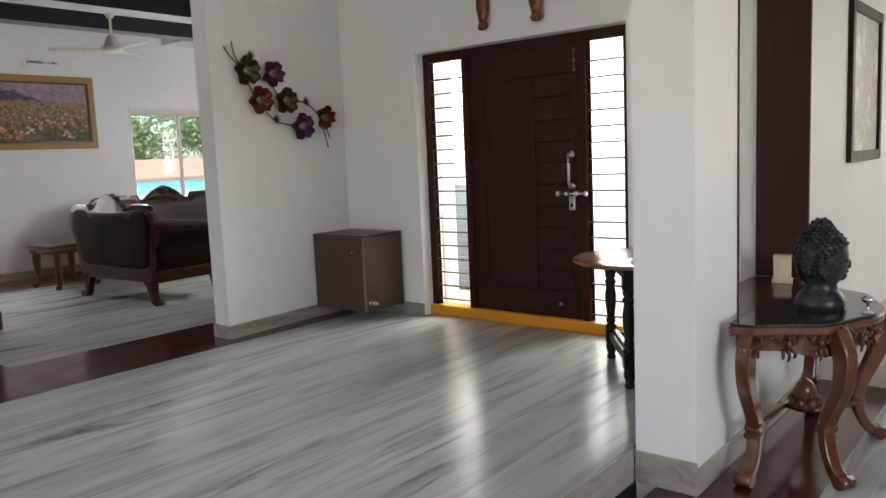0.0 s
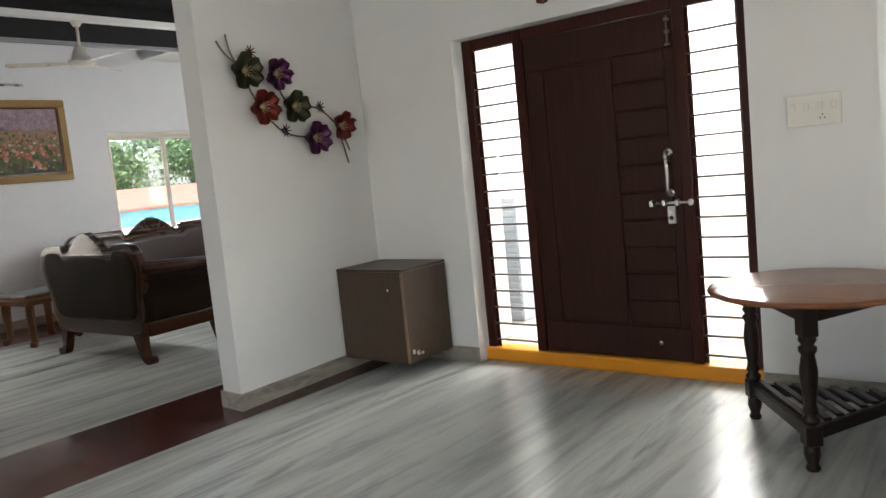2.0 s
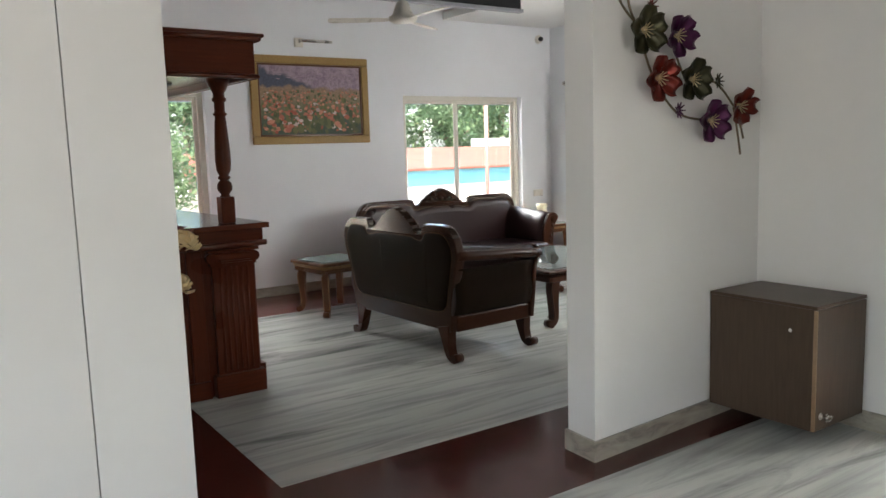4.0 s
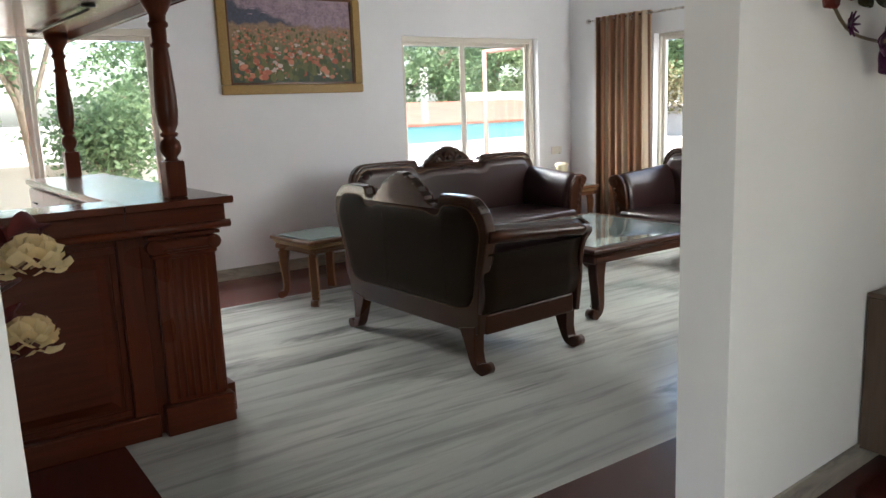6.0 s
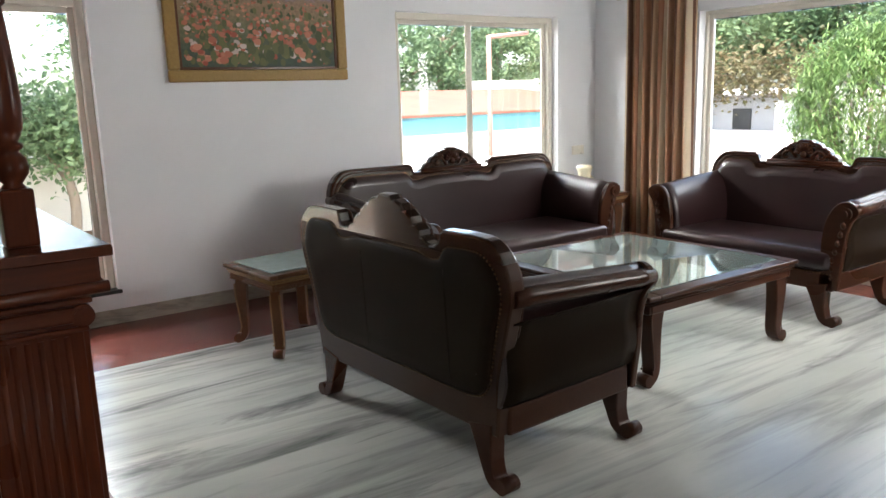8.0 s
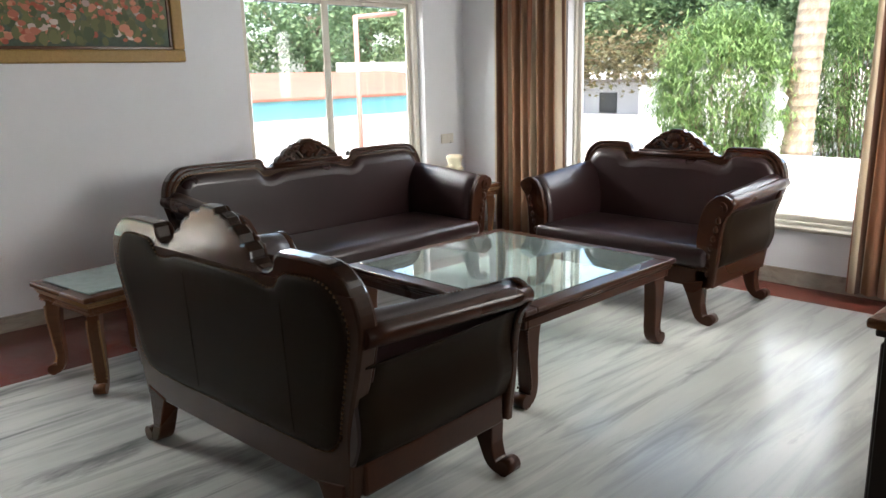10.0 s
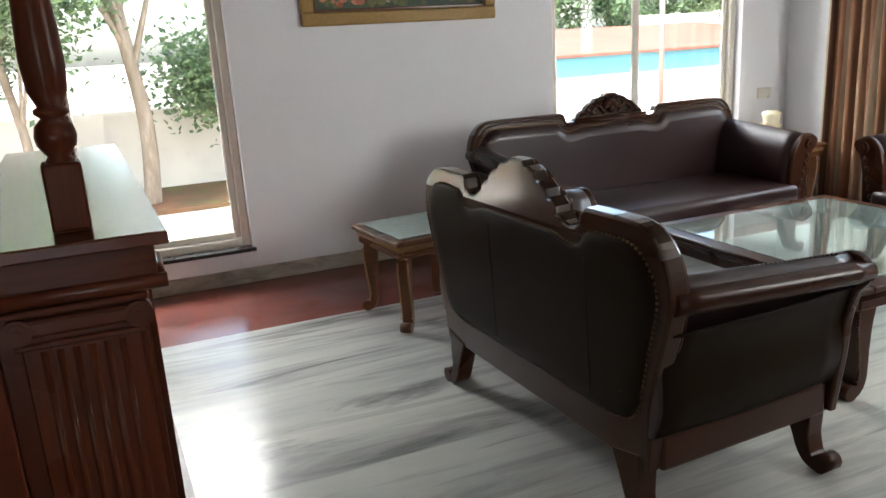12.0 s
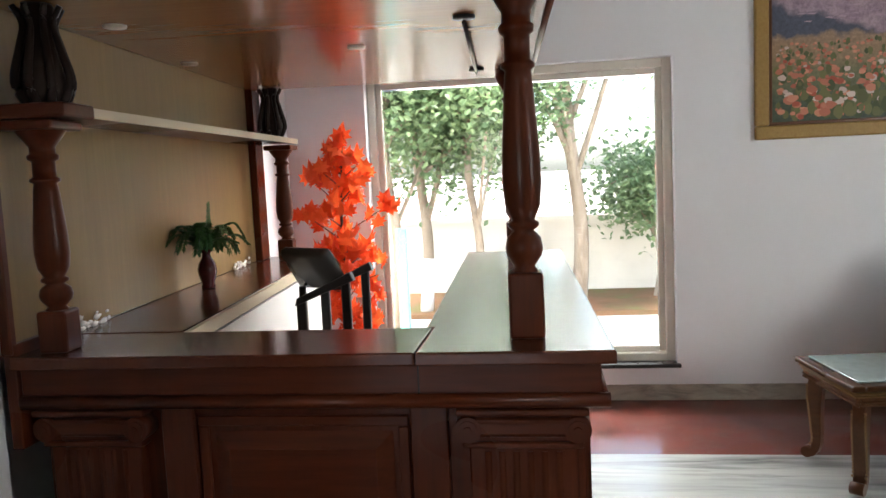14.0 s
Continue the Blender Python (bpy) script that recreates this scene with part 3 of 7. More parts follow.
PETAL = {}
for nm, a, b in (("olive", (0.018, 0.019, 0.009), (0.050, 0.046, 0.018)), ("plum", (0.026, 0.005, 0.022), (0.095, 0.014, 0.075)), ("red", (0.040, 0.005, 0.004), (0.19, 0.020, 0.010))):
    pm = Mat("petal_" + nm, 0.3, 0.55)
    pm.colour(pm.mix(pm.grey(pm.noise(16.0, 4.0), 0.3, 0.0, 0.7, 1.0), a, b))
    pm.bump(pm.noise(60.0, 3.0), 0.3, 0.002)
    PETAL[nm] = pm.m
STAMEN = plain("pale_gold_metal", (0.62, 0.50, 0.30), 0.35, 0.8)


def petal_mesh(r):
    """One cupped metal petal lying along +y, thin but solid."""
    bm = bmesh.new()
    nu, nv, rows = 5, 6, []
    for s in (0.0, -0.003):
        grid = []
        for j in range(nv + 1):
            v = j / nv
            w = r * 0.46 * math.sin(math.pi * (0.10 + 0.72 * v ** 1.35)) ** 0.8
            row = []
            for i in range(nu + 1):
                u = 2 * i / nu - 1
                row.append(bm.verts.new((u * w, r * (0.12 + 0.88 * v - 0.07 * (u * u) * v), s + r * (0.42 * v * v + 0.20 * u * u - 0.16 * v ** 4))))
            grid.append(row)
        rows.append(grid)
    top, low = rows
    for j in range(nv):
        for i in range(nu):
            for g, flip in ((top, False), (low, True)):
                q = (g[j][i], g[j][i + 1], g[j + 1][i + 1], g[j + 1][i])
                bm.faces.new(q[::-1] if flip else q).smooth = True
    ring_t = [top[0][i] for i in range(nu + 1)] + [top[j][nu] for j in range(1, nv + 1)] + [top[nv][i] for i in range(nu - 1, -1, -1)] + [top[j][0] for j in range(nv - 1, 0, -1)]
    ring_l = [low[0][i] for i in range(nu + 1)] + [low[j][nu] for j in range(1, nv + 1)] + [low[nv][i] for i in range(nu - 1, -1, -1)] + [low[j][0] for j in range(nv - 1, 0, -1)]
    for i in range(len(ring_t)):
        k = (i + 1) % len(ring_t)
        bm.faces.new((ring_t[i], ring_l[i], ring_l[k], ring_t[k]))
    return bm


def wall_flowers():
    """Metal flower spray on the dividing wall; local x is world y, local y is up."""
    t = thing("wall_flower_ornament", "painted metal flower spray in plum, red and olive on the wall", "wall ornament")
    base = Matrix.Translation((-5.262, 3.908, 0)) @ pose(0, 0, 0, 0, 0, 3.15) @ Matrix.Translation((0, -3.908, 0)) @ pose(0, 0, 0, 90, 0, 90)
    t.matrix_basis = base
    meshes = {}
    for nm in PETAL:
        meshes[nm] = mesh_of("petal", petal_mesh(0.118), PETAL[nm])
    spots = [("olive", 4.200, 2.084, 0.116, 10), ("plum", 4.452, 2.077, 0.108, 40), ("red", 4.310, 1.865, 0.114, 25), ("olive", 4.585, 1.865, 0.110, 0), ("plum", 4.748, 1.660, 0.114, 15), ("red", 5.010, 1.737, 0.108, 60)]
    for nm, y, z, r, turn in spots:
        f = part("flower_head", lathe([(0.0, 0.0), (0.016, 0.0), (0.018, 0.012), (0.0, 0.022)], 10), STAMEN, t, nm + " metal flower")
        f.matrix_basis = pose(y, z, 0.042, 8, -10, turn)
        for k in range(5):
            p = new("petal", meshes[nm])
            p.parent = f
            p.matrix_basis = pose(0, 0, 0.004 * (k % 2), 0, 0, 72 * k) @ Matrix.Diagonal((r / 0.118, r / 0.118, 1.0 + 0.3 * (k % 2), 1))
        bm = bmesh.new()
        for k in range(9):
            a = 2 * math.pi * k / 9
            tube([(0, 0, 0.012), (0.036 * math.cos(a), 0.036 * math.sin(a), 0.045)], 0.0026, 5, bm)
        part("stamens", bm, STAMEN, f, "pale gold stamens")
    for nm, y, z in (("red", 4.268, 2.200), ("plum", 4.490, 1.708), ("olive", 4.829, 1.863)):
        bm = bmesh.new()
        for k in range(9):
            a = 2 * math.pi * k / 9
            tube([(0, 0, 0.0), (0.042 * math.cos(a), 0.042 * math.sin(a), 0.016)], 0.007, 5, bm, 0.003)
        part("small_flower", bm, PETAL[nm], t, "small spiky metal flower").matrix_basis = pose(y, z, 0.035)
    for line in ([(4.032, 2.253, 0.02), (4.09, 2.18, 0.02), (4.20, 2.09, 0.03)], [(4.107, 2.299, 0.02), (4.13, 2.19, 0.02), (4.20, 2.08, 0.02)], [(4.20, 2.08, 0.02), (4.31, 1.87, 0.02), (4.50, 1.70, 0.02), (4.748, 1.66, 0.02)], [(4.45, 2.07, 0.02), (4.58, 1.87, 0.02), (4.83, 1.86, 0.02), (5.01, 1.737, 0.02)], [(5.01, 1.73, 0.02), (5.05, 1.60, 0.02), (5.085, 1.472, 0.02)], [(5.01, 1.73, 0.02), (5.07, 1.65, 0.02), (5.11, 1.56, 0.02)], [(4.268, 2.20, 0.02), (4.23, 2.11, 0.02)]):
        part("stem", tube(spline(line, 5), 0.006, 6), STEM, t, "thin dull brass stem")
    return t


wall_flowers()


def wall_masks():
    """Two long carved figures above the door, plain shapes."""
    for x, h, w in ((-3.727, 0.55, 0.055), (-3.25, 0.5, 0.062)):
        bm = lathe([(0.0, 0.0), (0.030, 0.008), (0.05, 0.035), (0.036, 0.062), (0.044, 0.10), (0.058, 0.16), (0.060, 0.26), (0.05, 0.36), (0.056, 0.43), (0.035, 0.50), (0.0, h)], 16)
        for v in bm.verts:
            v.co.y *= 0.6
            v.co.x *= w / 0.058
        for k in range(5):
            ball(bm, (0.0, -0.030, 0.07 + 0.055 * k), 0.017, (1.4, 0.8, 0.7))
        ball(bm, (-0.022, -0.016, 0.02), 0.016)
        ball(bm, (0.022, -0.016, 0.02), 0.016)
        piece("wall_carving", bm, COPPER, "glossy copper-brown carved wall ornament above the door", "wall ornament", "carvings above the door", m=Matrix.Translation((x, Y_DOOR - 0.036, 2.283)))


wall_masks()


def switch_plate(m, n=4, w=0.22, label="ivory switch board with rockers and a socket on the wall", h=0.14):
    s = thing("switch_board", label, "switch", m)
    part("plate", box(-w / 2, w / 2, -0.014, 0, -h / 2, h / 2, 0.004, 2), IVORY, s)
    for i in range(n):
        x = -w / 2 + 0.03 + i * (w - 0.06) / max(n - 1, 1)
        part("rocker", box(x - 0.012, x + 0.012, -0.019, -0.014, 0.0, 0.035, 0.002, 1), IVORY, s)
    for dx, dz in ((0.03, -0.042), (0.05, -0.042), (0.04, -0.026)):
        part("socket_hole", lathe([(0.0, 0), (0.004, 0), (0.004, 0.002), (0.0, 0.002)], 8), BLACK_PLASTIC, s).matrix_basis = pose(dx, -0.0145, dz, 90)
    return s


switch_plate(Matrix.Translation((-2.265, Y_DOOR, 1.472)), 4, 0.25, "ivory switch board with rockers and a socket on the wall", 0.155)


def round_table():
    t = thing("round_side_table", "round wooden corner table with turned black legs and slatted shelf", "table", pose(-2.16, 4.72, 0))
    part("tabletop", lathe([(0.0, 0.684), (0.426, 0.684), (0.440, 0.690), (0.445, 0.698), (0.440, 0.706), (0.428, 0.710), (0.0, 0.711)], 64), ROUND_TOP, t, "reddish-brown polished top")
    foot = [(0.0, 0), (0.026, 0), (0.030, 0.012), (0.022, 0.03), (0.034, 0.07), (0.032, 0.10), (0.024, 0.112)]
    up = [(0.0, 0.19), (0.022, 0.19), (0.036, 0.205), (0.036, 0.22), (0.022, 0.232), (0.032, 0.25), (0.024, 0.28), (0.034, 0.36), (0.036, 0.42), (0.026, 0.485), (0.036, 0.50), (0.036, 0.515), (0.024, 0.525), (0.036, 0.545), (0.030, 0.565), (0.0, 0.565)]
    spots = [Vector((-0.335, 0.175, 0)), Vector((0.045, -0.345, 0)), Vector((0.305, 0.215, 0))]
    turn = math.degrees(math.atan2(spots[1].y - spots[0].y, spots[1].x - spots[0].x))
    for p in spots:
        bm = lathe(foot + [(0.0, 0.112)], 14)
        cuboid(bm, -0.034, 0.034, -0.034, 0.034, 0.108, 0.195, 0.005, 1)
        lathe(up, 14, (0, 0, 0), bm)
        cuboid(bm, -0.034, 0.034, -0.034, 0.034, 0.56, 0.683, 0.005, 1)
        part("leg", bm, BLACK_WOOD, t, "turned black-stained leg").matrix_basis = pose(p.x, p.y, 0, 0, 0, turn)
    for p, q in ((spots[0], spots[1]), (spots[1], spots[2]), (spots[2], spots[0])):
        d = q - p
        at = pose(p.x, p.y, 0, 0, 0, math.degrees(math.atan2(d.y, d.x)))
        part("shelf_rail", box(0.03, d.length - 0.03, -0.015, 0.015, 0.125, 0.18, 0.004, 1), BLACK_WOOD, t).matrix_basis = at
        part("apron", box(0.03, d.length - 0.03, -0.012, 0.012, 0.61, 0.683, 0.004, 1), BLACK_WOOD, t).matrix_basis = at
    n = 8
    for i in range(n):
        k = (i + 0.35) / n
        p, q = spots[0].lerp(spots[2], k), spots[1].lerp(spots[2], k)
        part("slat", box(0.0, (q - p).length, -0.018, 0.018, 0.182, 0.196, 0.004, 1), BLACK_WOOD, t).matrix_basis = pose(p.x, p.y, 0, 0, 0, turn)
    return t


round_table()


def niche():
    """Wood lining of the wall opening: sill, jamb and far jamb."""
    n = tagged(new("trim_niche_lining"), "dark polished wood lining of the wall opening", "trim", kind="structure")
    part("sill", box(-1.725, -1.405, 4.095, 5.298, 0.507, 0.535, 0.006, 2), BAR_TOP, n, "glossy dark wood sill")
    part("jamb", box(-1.715, -1.412, 5.300, 5.327, 0.537, 2.345, 0.004, 1), DOOR_WOOD, n)
    part("edge", box(-1.424, -1.412, 4.092, 4.104, 0.537, 2.345, 0.003, 1), BAR_WOOD, n)
    # reflection on the sill's front edge, put in as a pale strip
    part("sill_glint", box(-1.40, -1.385, 4.10, 5.30, 0.508, 0.533, 0.003, 1), SKIRT, n, "pale strip for the reflection along the sill edge")
    return n


niche()
bm_c = box(-0.055, 0.055, -0.055, 0.055, 0.0, 0.022, 0.004, 1)
cuboid(bm_c, -0.046, 0.046, -0.046, 0.046, 0.022, 0.145, 0.004, 1)
cuboid(bm_c, -0.050, 0.050, -0.050, 0.050, 0.145, 0.16, 0.004, 1)
piece("ceramic_box", bm_c, CREAM, "small cream ceramic square pot on the wood sill", "pot", m=pose(-1.51, 5.14, 0.535, 0, 0, 12))


def wall_picture():
    p = thing("framed_picture", "grey-framed upright picture with a pale print", "picture")
    x, y0, y1, z0, z1 = -1.42, 6.25, 7.25, 1.19, 2.28
    f = 0.075
    for a, b, c, d in ((y0, y0 + f, z0, z1), (y1 - f, y1, z0, z1), (y0 + f, y1 - f, z0, z0 + f), (y0 + f, y1 - f, z1 - f, z1)):
        part("frame", box(x, x + 0.035, a, b, c, d, 0.006, 1), BLACK_WOOD, p)
    pm = Mat("pale_print", 0.35)
    pm.colour(pm.ramp(pm.noise(5.0, 5.0, 0.6), (0.35, (0.55, 0.53, 0.48)), (0.5, (0.36, 0.34, 0.30)), (0.65, (0.66, 0.64, 0.60))))
    part("print", box(x, x + 0.014, y0 + f, y1 - f, z0 + f, z1 - f), pm.m, p, "pale mottled print")
    return p


wall_picture()


def swept_leg(pts, widths, thick, bm=None, axis="x"):
    """A flat carved leg: a curved strip in a plane with varying width; pts (a, z)."""
    c = spline(pts, 6)
    n = len(c)
    left, right = [], []
    for i, (a, z) in enumerate(c):
        d = Vector(c[min(i + 1, n - 1)]) - Vector(c[max(i - 1, 0)])
        d.normalize()
        k = i / (n - 1) * (len(widths) - 1)
        j = min(int(k), len(widths) - 2)
        w = widths[j] + (widths[j + 1] - widths[j]) * (k - j)
        left.append((a - d[1] * w, z + d[0] * w))
        right.append((a + d[1] * w, z - d[0] * w))
    return prism(left + right[::-1], -thick / 2, thick / 2, "xz", min(0.006, thick * 0.15), bm)


def console_table():
    """Carved half-oval console; local -x is at the wall, the top reaches out along +x."""
    t = thing("console_table", "carved rosewood console table with a dark glass top", "table", pose(-1.355, 4.36, -0.16) @ Matrix.Diagonal((1.08, 1.20, 1.0, 1.0)))
    def rim(s):
        pts = [(0.0, -0.47), (0.10, -0.475), (0.22, -0.40), (0.34, -0.33), (0.40, -0.20), (0.46, -0.07), (0.46, 0.07), (0.40, 0.20), (0.34, 0.33), (0.22, 0.40), (0.10, 0.475), (0.0, 0.47)]
        return [(a * s, b * (1 + (s - 1) * 0.6)) for a, b in spline(pts, 4)]
    part("top_frame", prism(rim(1.0), 0.685, 0.722, "xy", 0.008), CONSOLE, t)
    part("glass", prism(rim(0.985), 0.7225, 0.733, "xy", 0.003), plain("smoked_glass", (0.020, 0.028, 0.027), 0.04), t, "dark green-black glass sheet")
    ap = [(0.02, -0.42), (0.12, -0.43), (0.22, -0.36), (0.32, -0.30), (0.37, -0.18), (0.42, -0.06), (0.42, 0.06), (0.37, 0.18), (0.32, 0.30), (0.22, 0.36), (0.12, 0.43), (0.02, 0.42)]
    out = spline(ap, 4)
    bm = bmesh.new()
    for (a, b), (c, d) in zip(out, out[1:]):
        lo = 0.595 + 0.018 * math.sin(b * 26)
        vs = [bm.verts.new(q) for q in ((a, b, lo), (c, d, lo), (c, d, 0.685), (a, b, 0.685), (a - 0.02, b * 0.95, lo), (c - 0.02, d * 0.95, lo), (c - 0.02, d * 0.95, 0.685), (a - 0.02, b * 0.95, 0.685))]
        for q in ((0, 1, 2, 3), (5, 4, 7, 6), (0, 4, 5, 1)):
            bm.faces.new([vs[k] for k in q])
    bmesh.ops.remove_doubles(bm, verts=bm.verts, dist=0.0005)
    part("apron", bm, CONSOLE, t)
    for cx, cy, ang in ((0.08, -0.435, -85), (0.20, -0.385, -40), (0.30, -0.32, -35), (0.36, -0.22, -55), (0.405, -0.12, -50), (0.43, 0.0, 0), (0.405, 0.12, 50), (0.36, 0.22, 55), (0.30, 0.32, 35), (0.20, 0.385, 40), (0.08, 0.435, 85)):
        bm = bmesh.new()
        for s in (-1, 1):
            tube(spline([(0, 0.0, 0.03), (0.008, s * 0.03, 0.045), (0.01, s * 0.055, 0.02), (0.008, s * 0.04, -0.005), (0.006, s * 0.022, 0.01)], 5), 0.009, 6, bm, 0.006)
            tube(spline([(0, s * 0.055, 0.02), (0.006, s * 0.085, 0.035), (0.004, s * 0.115, 0.025)], 5), 0.008, 6, bm, 0.003)
        ball(bm, (0.008, 0, 0.0), 0.02, (0.7, 1, 1.2))
        ball(bm, (0.006, 0, -0.035), 0.014, (0.7, 1, 1.2))
        for k in (-1, 0, 1):
            tube(spline([(0.004, k * 0.03, -0.03), (0.012, k * 0.036, -0.055), (0.004, k * 0.03, -0.08 + 0.014 * abs(k))], 4), 0.011, 6, bm, 0.004)
        part("carving", bm, CONSOLE, t, "scrolled leaf carving").matrix_basis = pose(cx, cy, 0.645, 0, 0, ang) @ Matrix.Diagonal((1.2, 0.75, 1.0, 1.0))
    legs = [(0.07, -0.43, -95), (0.36, -0.28, -35), (0.36, 0.28, 35), (0.07, 0.43, 95)]
    for lx, ly, ang in legs:
        bm = swept_leg([(-0.01, 0.69), (0.035, 0.60), (0.03, 0.46), (-0.035, 0.30), (-0.055, 0.20), (-0.02, 0.09), (0.025, 0.035)], [0.036, 0.042, 0.034, 0.026, 0.022, 0.020, 0.026], 0.055)
        tube([(0.045, -0.034, 0.032), (0.045, 0.034, 0.032)], 0.031, 12, bm)
        tube([(-0.052, -0.034, 0.235), (-0.052, 0.034, 0.235)], 0.026, 10, bm)
        for k in range(5):
            ball(bm, (0.065 - 0.012 * k, 0, 0.62 - 0.055 * k), 0.017 - 0.0015 * k, (0.8, 1.2, 1.6))
        part("leg", bm, CONSOLE, t, "carved cabriole leg").matrix_basis = pose(lx, ly, 0, 0, 0, ang)
    for a, b in ((legs[0], legs[3]), (legs[1], legs[2])):
        part("stretcher", tube(spline([(a[0] - 0.02, a[1] * 0.93, 0.20), (a[0] - 0.10 * (a[0] > 0.2), 0, 0.215), (b[0] - 0.02, b[1] * 0.93, 0.20)], 8), 0.017, 8), CONSOLE, t)
    part("stretcher", tube([(0.05, 0, 0.213), (0.25, 0, 0.213)], 0.017, 8), CONSOLE, t)
    bm = lathe([(0.0, 0), (0.05, 0.0), (0.065, 0.03), (0.04, 0.06), (0.055, 0.09), (0.03, 0.14), (0.0, 0.16)], 12, (0.16, 0, 0.21))
    fin = part("finial", bm, CONSOLE, t, "carved finial on the stretcher")
    for k in range(8):
        a = k * math.pi / 4
        part("carved_leaf", ball(bmesh.new(), (0.16 + 0.055 * math.cos(a), 0.055 * math.sin(a), 0.25), 0.022, (1, 1, 1.6)), CONSOLE, fin)
    return t


console_table()


def stone_head():
    """Plain dark stone bust with a beaded cap."""
    bm = lathe([(0.0, 0.0), (0.112, 0.0), (0.122, 0.014), (0.120, 0.045), (0.100, 0.080), (0.080, 0.105), (0.076, 0.135), (0.084, 0.155), (0.100, 0.185), (0.110, 0.235), (0.115, 0.29), (0.108, 0.345), (0.085, 0.39), (0.052, 0.415), (0.046, 0.44), (0.034, 0.465), (0.0, 0.485)], 32)
    for v in bm.verts:
        v.co.y *= 1.0 + 0.12 * (0.15 < v.co.z < 0.4)
        if 0.15 < v.co.z < 0.30 and v.co.y > 0.02:
            v.co.x *= 0.90
    ball(bm, (0.0, 0.088, 0.178), 0.040, (1.15, 0.9, 0.8), 2)
    ball(bm, (0.0, 0.124, 0.238), 0.017, (0.75, 1.15, 1.9), 2)
    ball(bm, (0.0, 0.116, 0.198), 0.020, (1.3, 0.7, 0.55), 2)
    for s in (-1, 1):
        ball(bm, (s * 0.110, -0.008, 0.215), 0.026, (0.40, 0.85, 2.3), 2)
        ball(bm, (s * 0.042, 0.104, 0.262), 0.024, (1.25, 0.55, 0.45), 2)
    rows = [(0.30, 0.119, 26), (0.325, 0.115, 25), (0.35, 0.107, 23), (0.372, 0.097, 20), (0.392, 0.083, 17), (0.41, 0.066, 13), (0.428, 0.053, 10), (0.446, 0.045, 9), (0.462, 0.036, 7), (0.476, 0.02, 4)]
    for j, (z, r, n) in enumerate(rows):
        for k in range(n):
            a = 2 * math.pi * (k + 0.5 * (j % 2)) / n
            if j < 2 and abs(a - math.pi / 2) < 1.15 - 0.35 * j:
                continue
            ball(bm, (r * 1.08 * math.cos(a), r * 1.08 * math.sin(a), z), 0.0135)
    for j in range(4):
        for k in range(13):
            a = math.pi * (1.0 + k / 12)
            r = 0.117 - 0.004 * j
            ball(bm, (r * 1.08 * math.cos(a), r * math.sin(a), 0.277 - 0.024 * j), 0.0135)
    return piece("stone_sculpture", bm, BLACK_STONE, "black stone head sculpture with beaded hair on the console", "sculpture", m=pose(-1.105, 4.30, 0.5735, 0, 0, -62) @ Matrix.Diagonal((0.88, 0.92, 0.87, 1.0)))


stone_head()
bm_g = lathe([(0.0, 0.0), (0.035, 0.0), (0.036, 0.006), (0.010, 0.015), (0.008, 0.05), (0.03, 0.07), (0.042, 0.085), (0.03, 0.10), (0.012, 0.108), (0.0, 0.11)], 18)
piece("glass_ornament", bm_g, STEEL, "small shiny silver ornament on the console glass", "ornament", m=pose(-0.90, 4.27, 0.5735) @ Matrix.Diagonal((0.75, 0.75, 0.75, 1.0)))
bm_p = lathe([(0.0, 0.0), (0.10, 0.0), (0.13, 0.02), (0.20, 0.12), (0.22, 0.2), (0.21, 0.215), (0.19, 0.2), (0.0, 0.19)], 28)
piece("stone_urn", bm_p, SKIRT, "pale grey rounded stone bowl on the floor", "bowl", m=pose(-0.52, 4.05, -0.16))

# ---- lounge: seating ----


def studs(bm, line, step=0.019, r=0.0055):
    """Round nail heads along a line of 3D points."""
    pts = [Vector(p) for p in line]
    carry = 0.0
    for a, b in zip(pts, pts[1:]):
        d = (b - a).length
        s = carry
        while s < d:
            c = a + (b - a) * (s / d)
            q = bmesh.ops.create_cone(bm, cap_ends=True, segments=6, radius1=r, radius2=r * 0.4, depth=r)
            for v in q["verts"]:
                v.co = Vector((v.co.x, -v.co.z, v.co.y)) + c
            s += step
        carry = s - d
    return bm


def back_outline(w, inset=0.0):
    """Outline of a sofa back, mirrored about the middle; w: half distance of the feet. inset: the upholstered field inside it."""
    e = w + 0.125
    if inset:
        k = inset
        half = [(0.0, 0.912), (0.24, 0.909), (0.30, 0.893), (0.345, 0.886), (0.385, 0.895), (0.412, 0.932), (0.445, 0.950)]
        half += spline([(e - 0.26, 0.955), (e - 0.13 - k * 0.3, 0.945), (e - 0.03 - k, 0.875), (e - 0.012 - k, 0.79), (e - 0.045 - k, 0.66), (e - 0.085 - k, 0.50), (e - 0.10 - k, 0.44), (e - 0.15 - k, 0.385), (e - 0.24 - k, 0.365)], 5)
    else:
        half = [(0.0, 1.118), (0.045, 1.116), (0.060, 1.098), (0.080, 1.100), (0.118, 1.086), (0.135, 1.062), (0.158, 1.062), (0.192, 1.038), (0.203, 1.012), (0.225, 1.012), (0.252, 0.990), (0.256, 0.968), (0.275, 0.966)]
        half += [(0.292, 0.950), (0.318, 0.943), (0.350, 0.944), (0.372, 0.958), (0.384, 0.995), (0.402, 1.010)]
        half += spline([(e - 0.24, 1.012), (e - 0.11, 1.000), (e - 0.03, 0.930), (e, 0.82), (e - 0.025, 0.70), (e - 0.07, 0.56), (e - 0.095, 0.45), (e - 0.10, 0.34), (e - 0.115, 0.228)], 5)
    return half + [(-x, z) for x, z in reversed(half) if x > 1e-6]


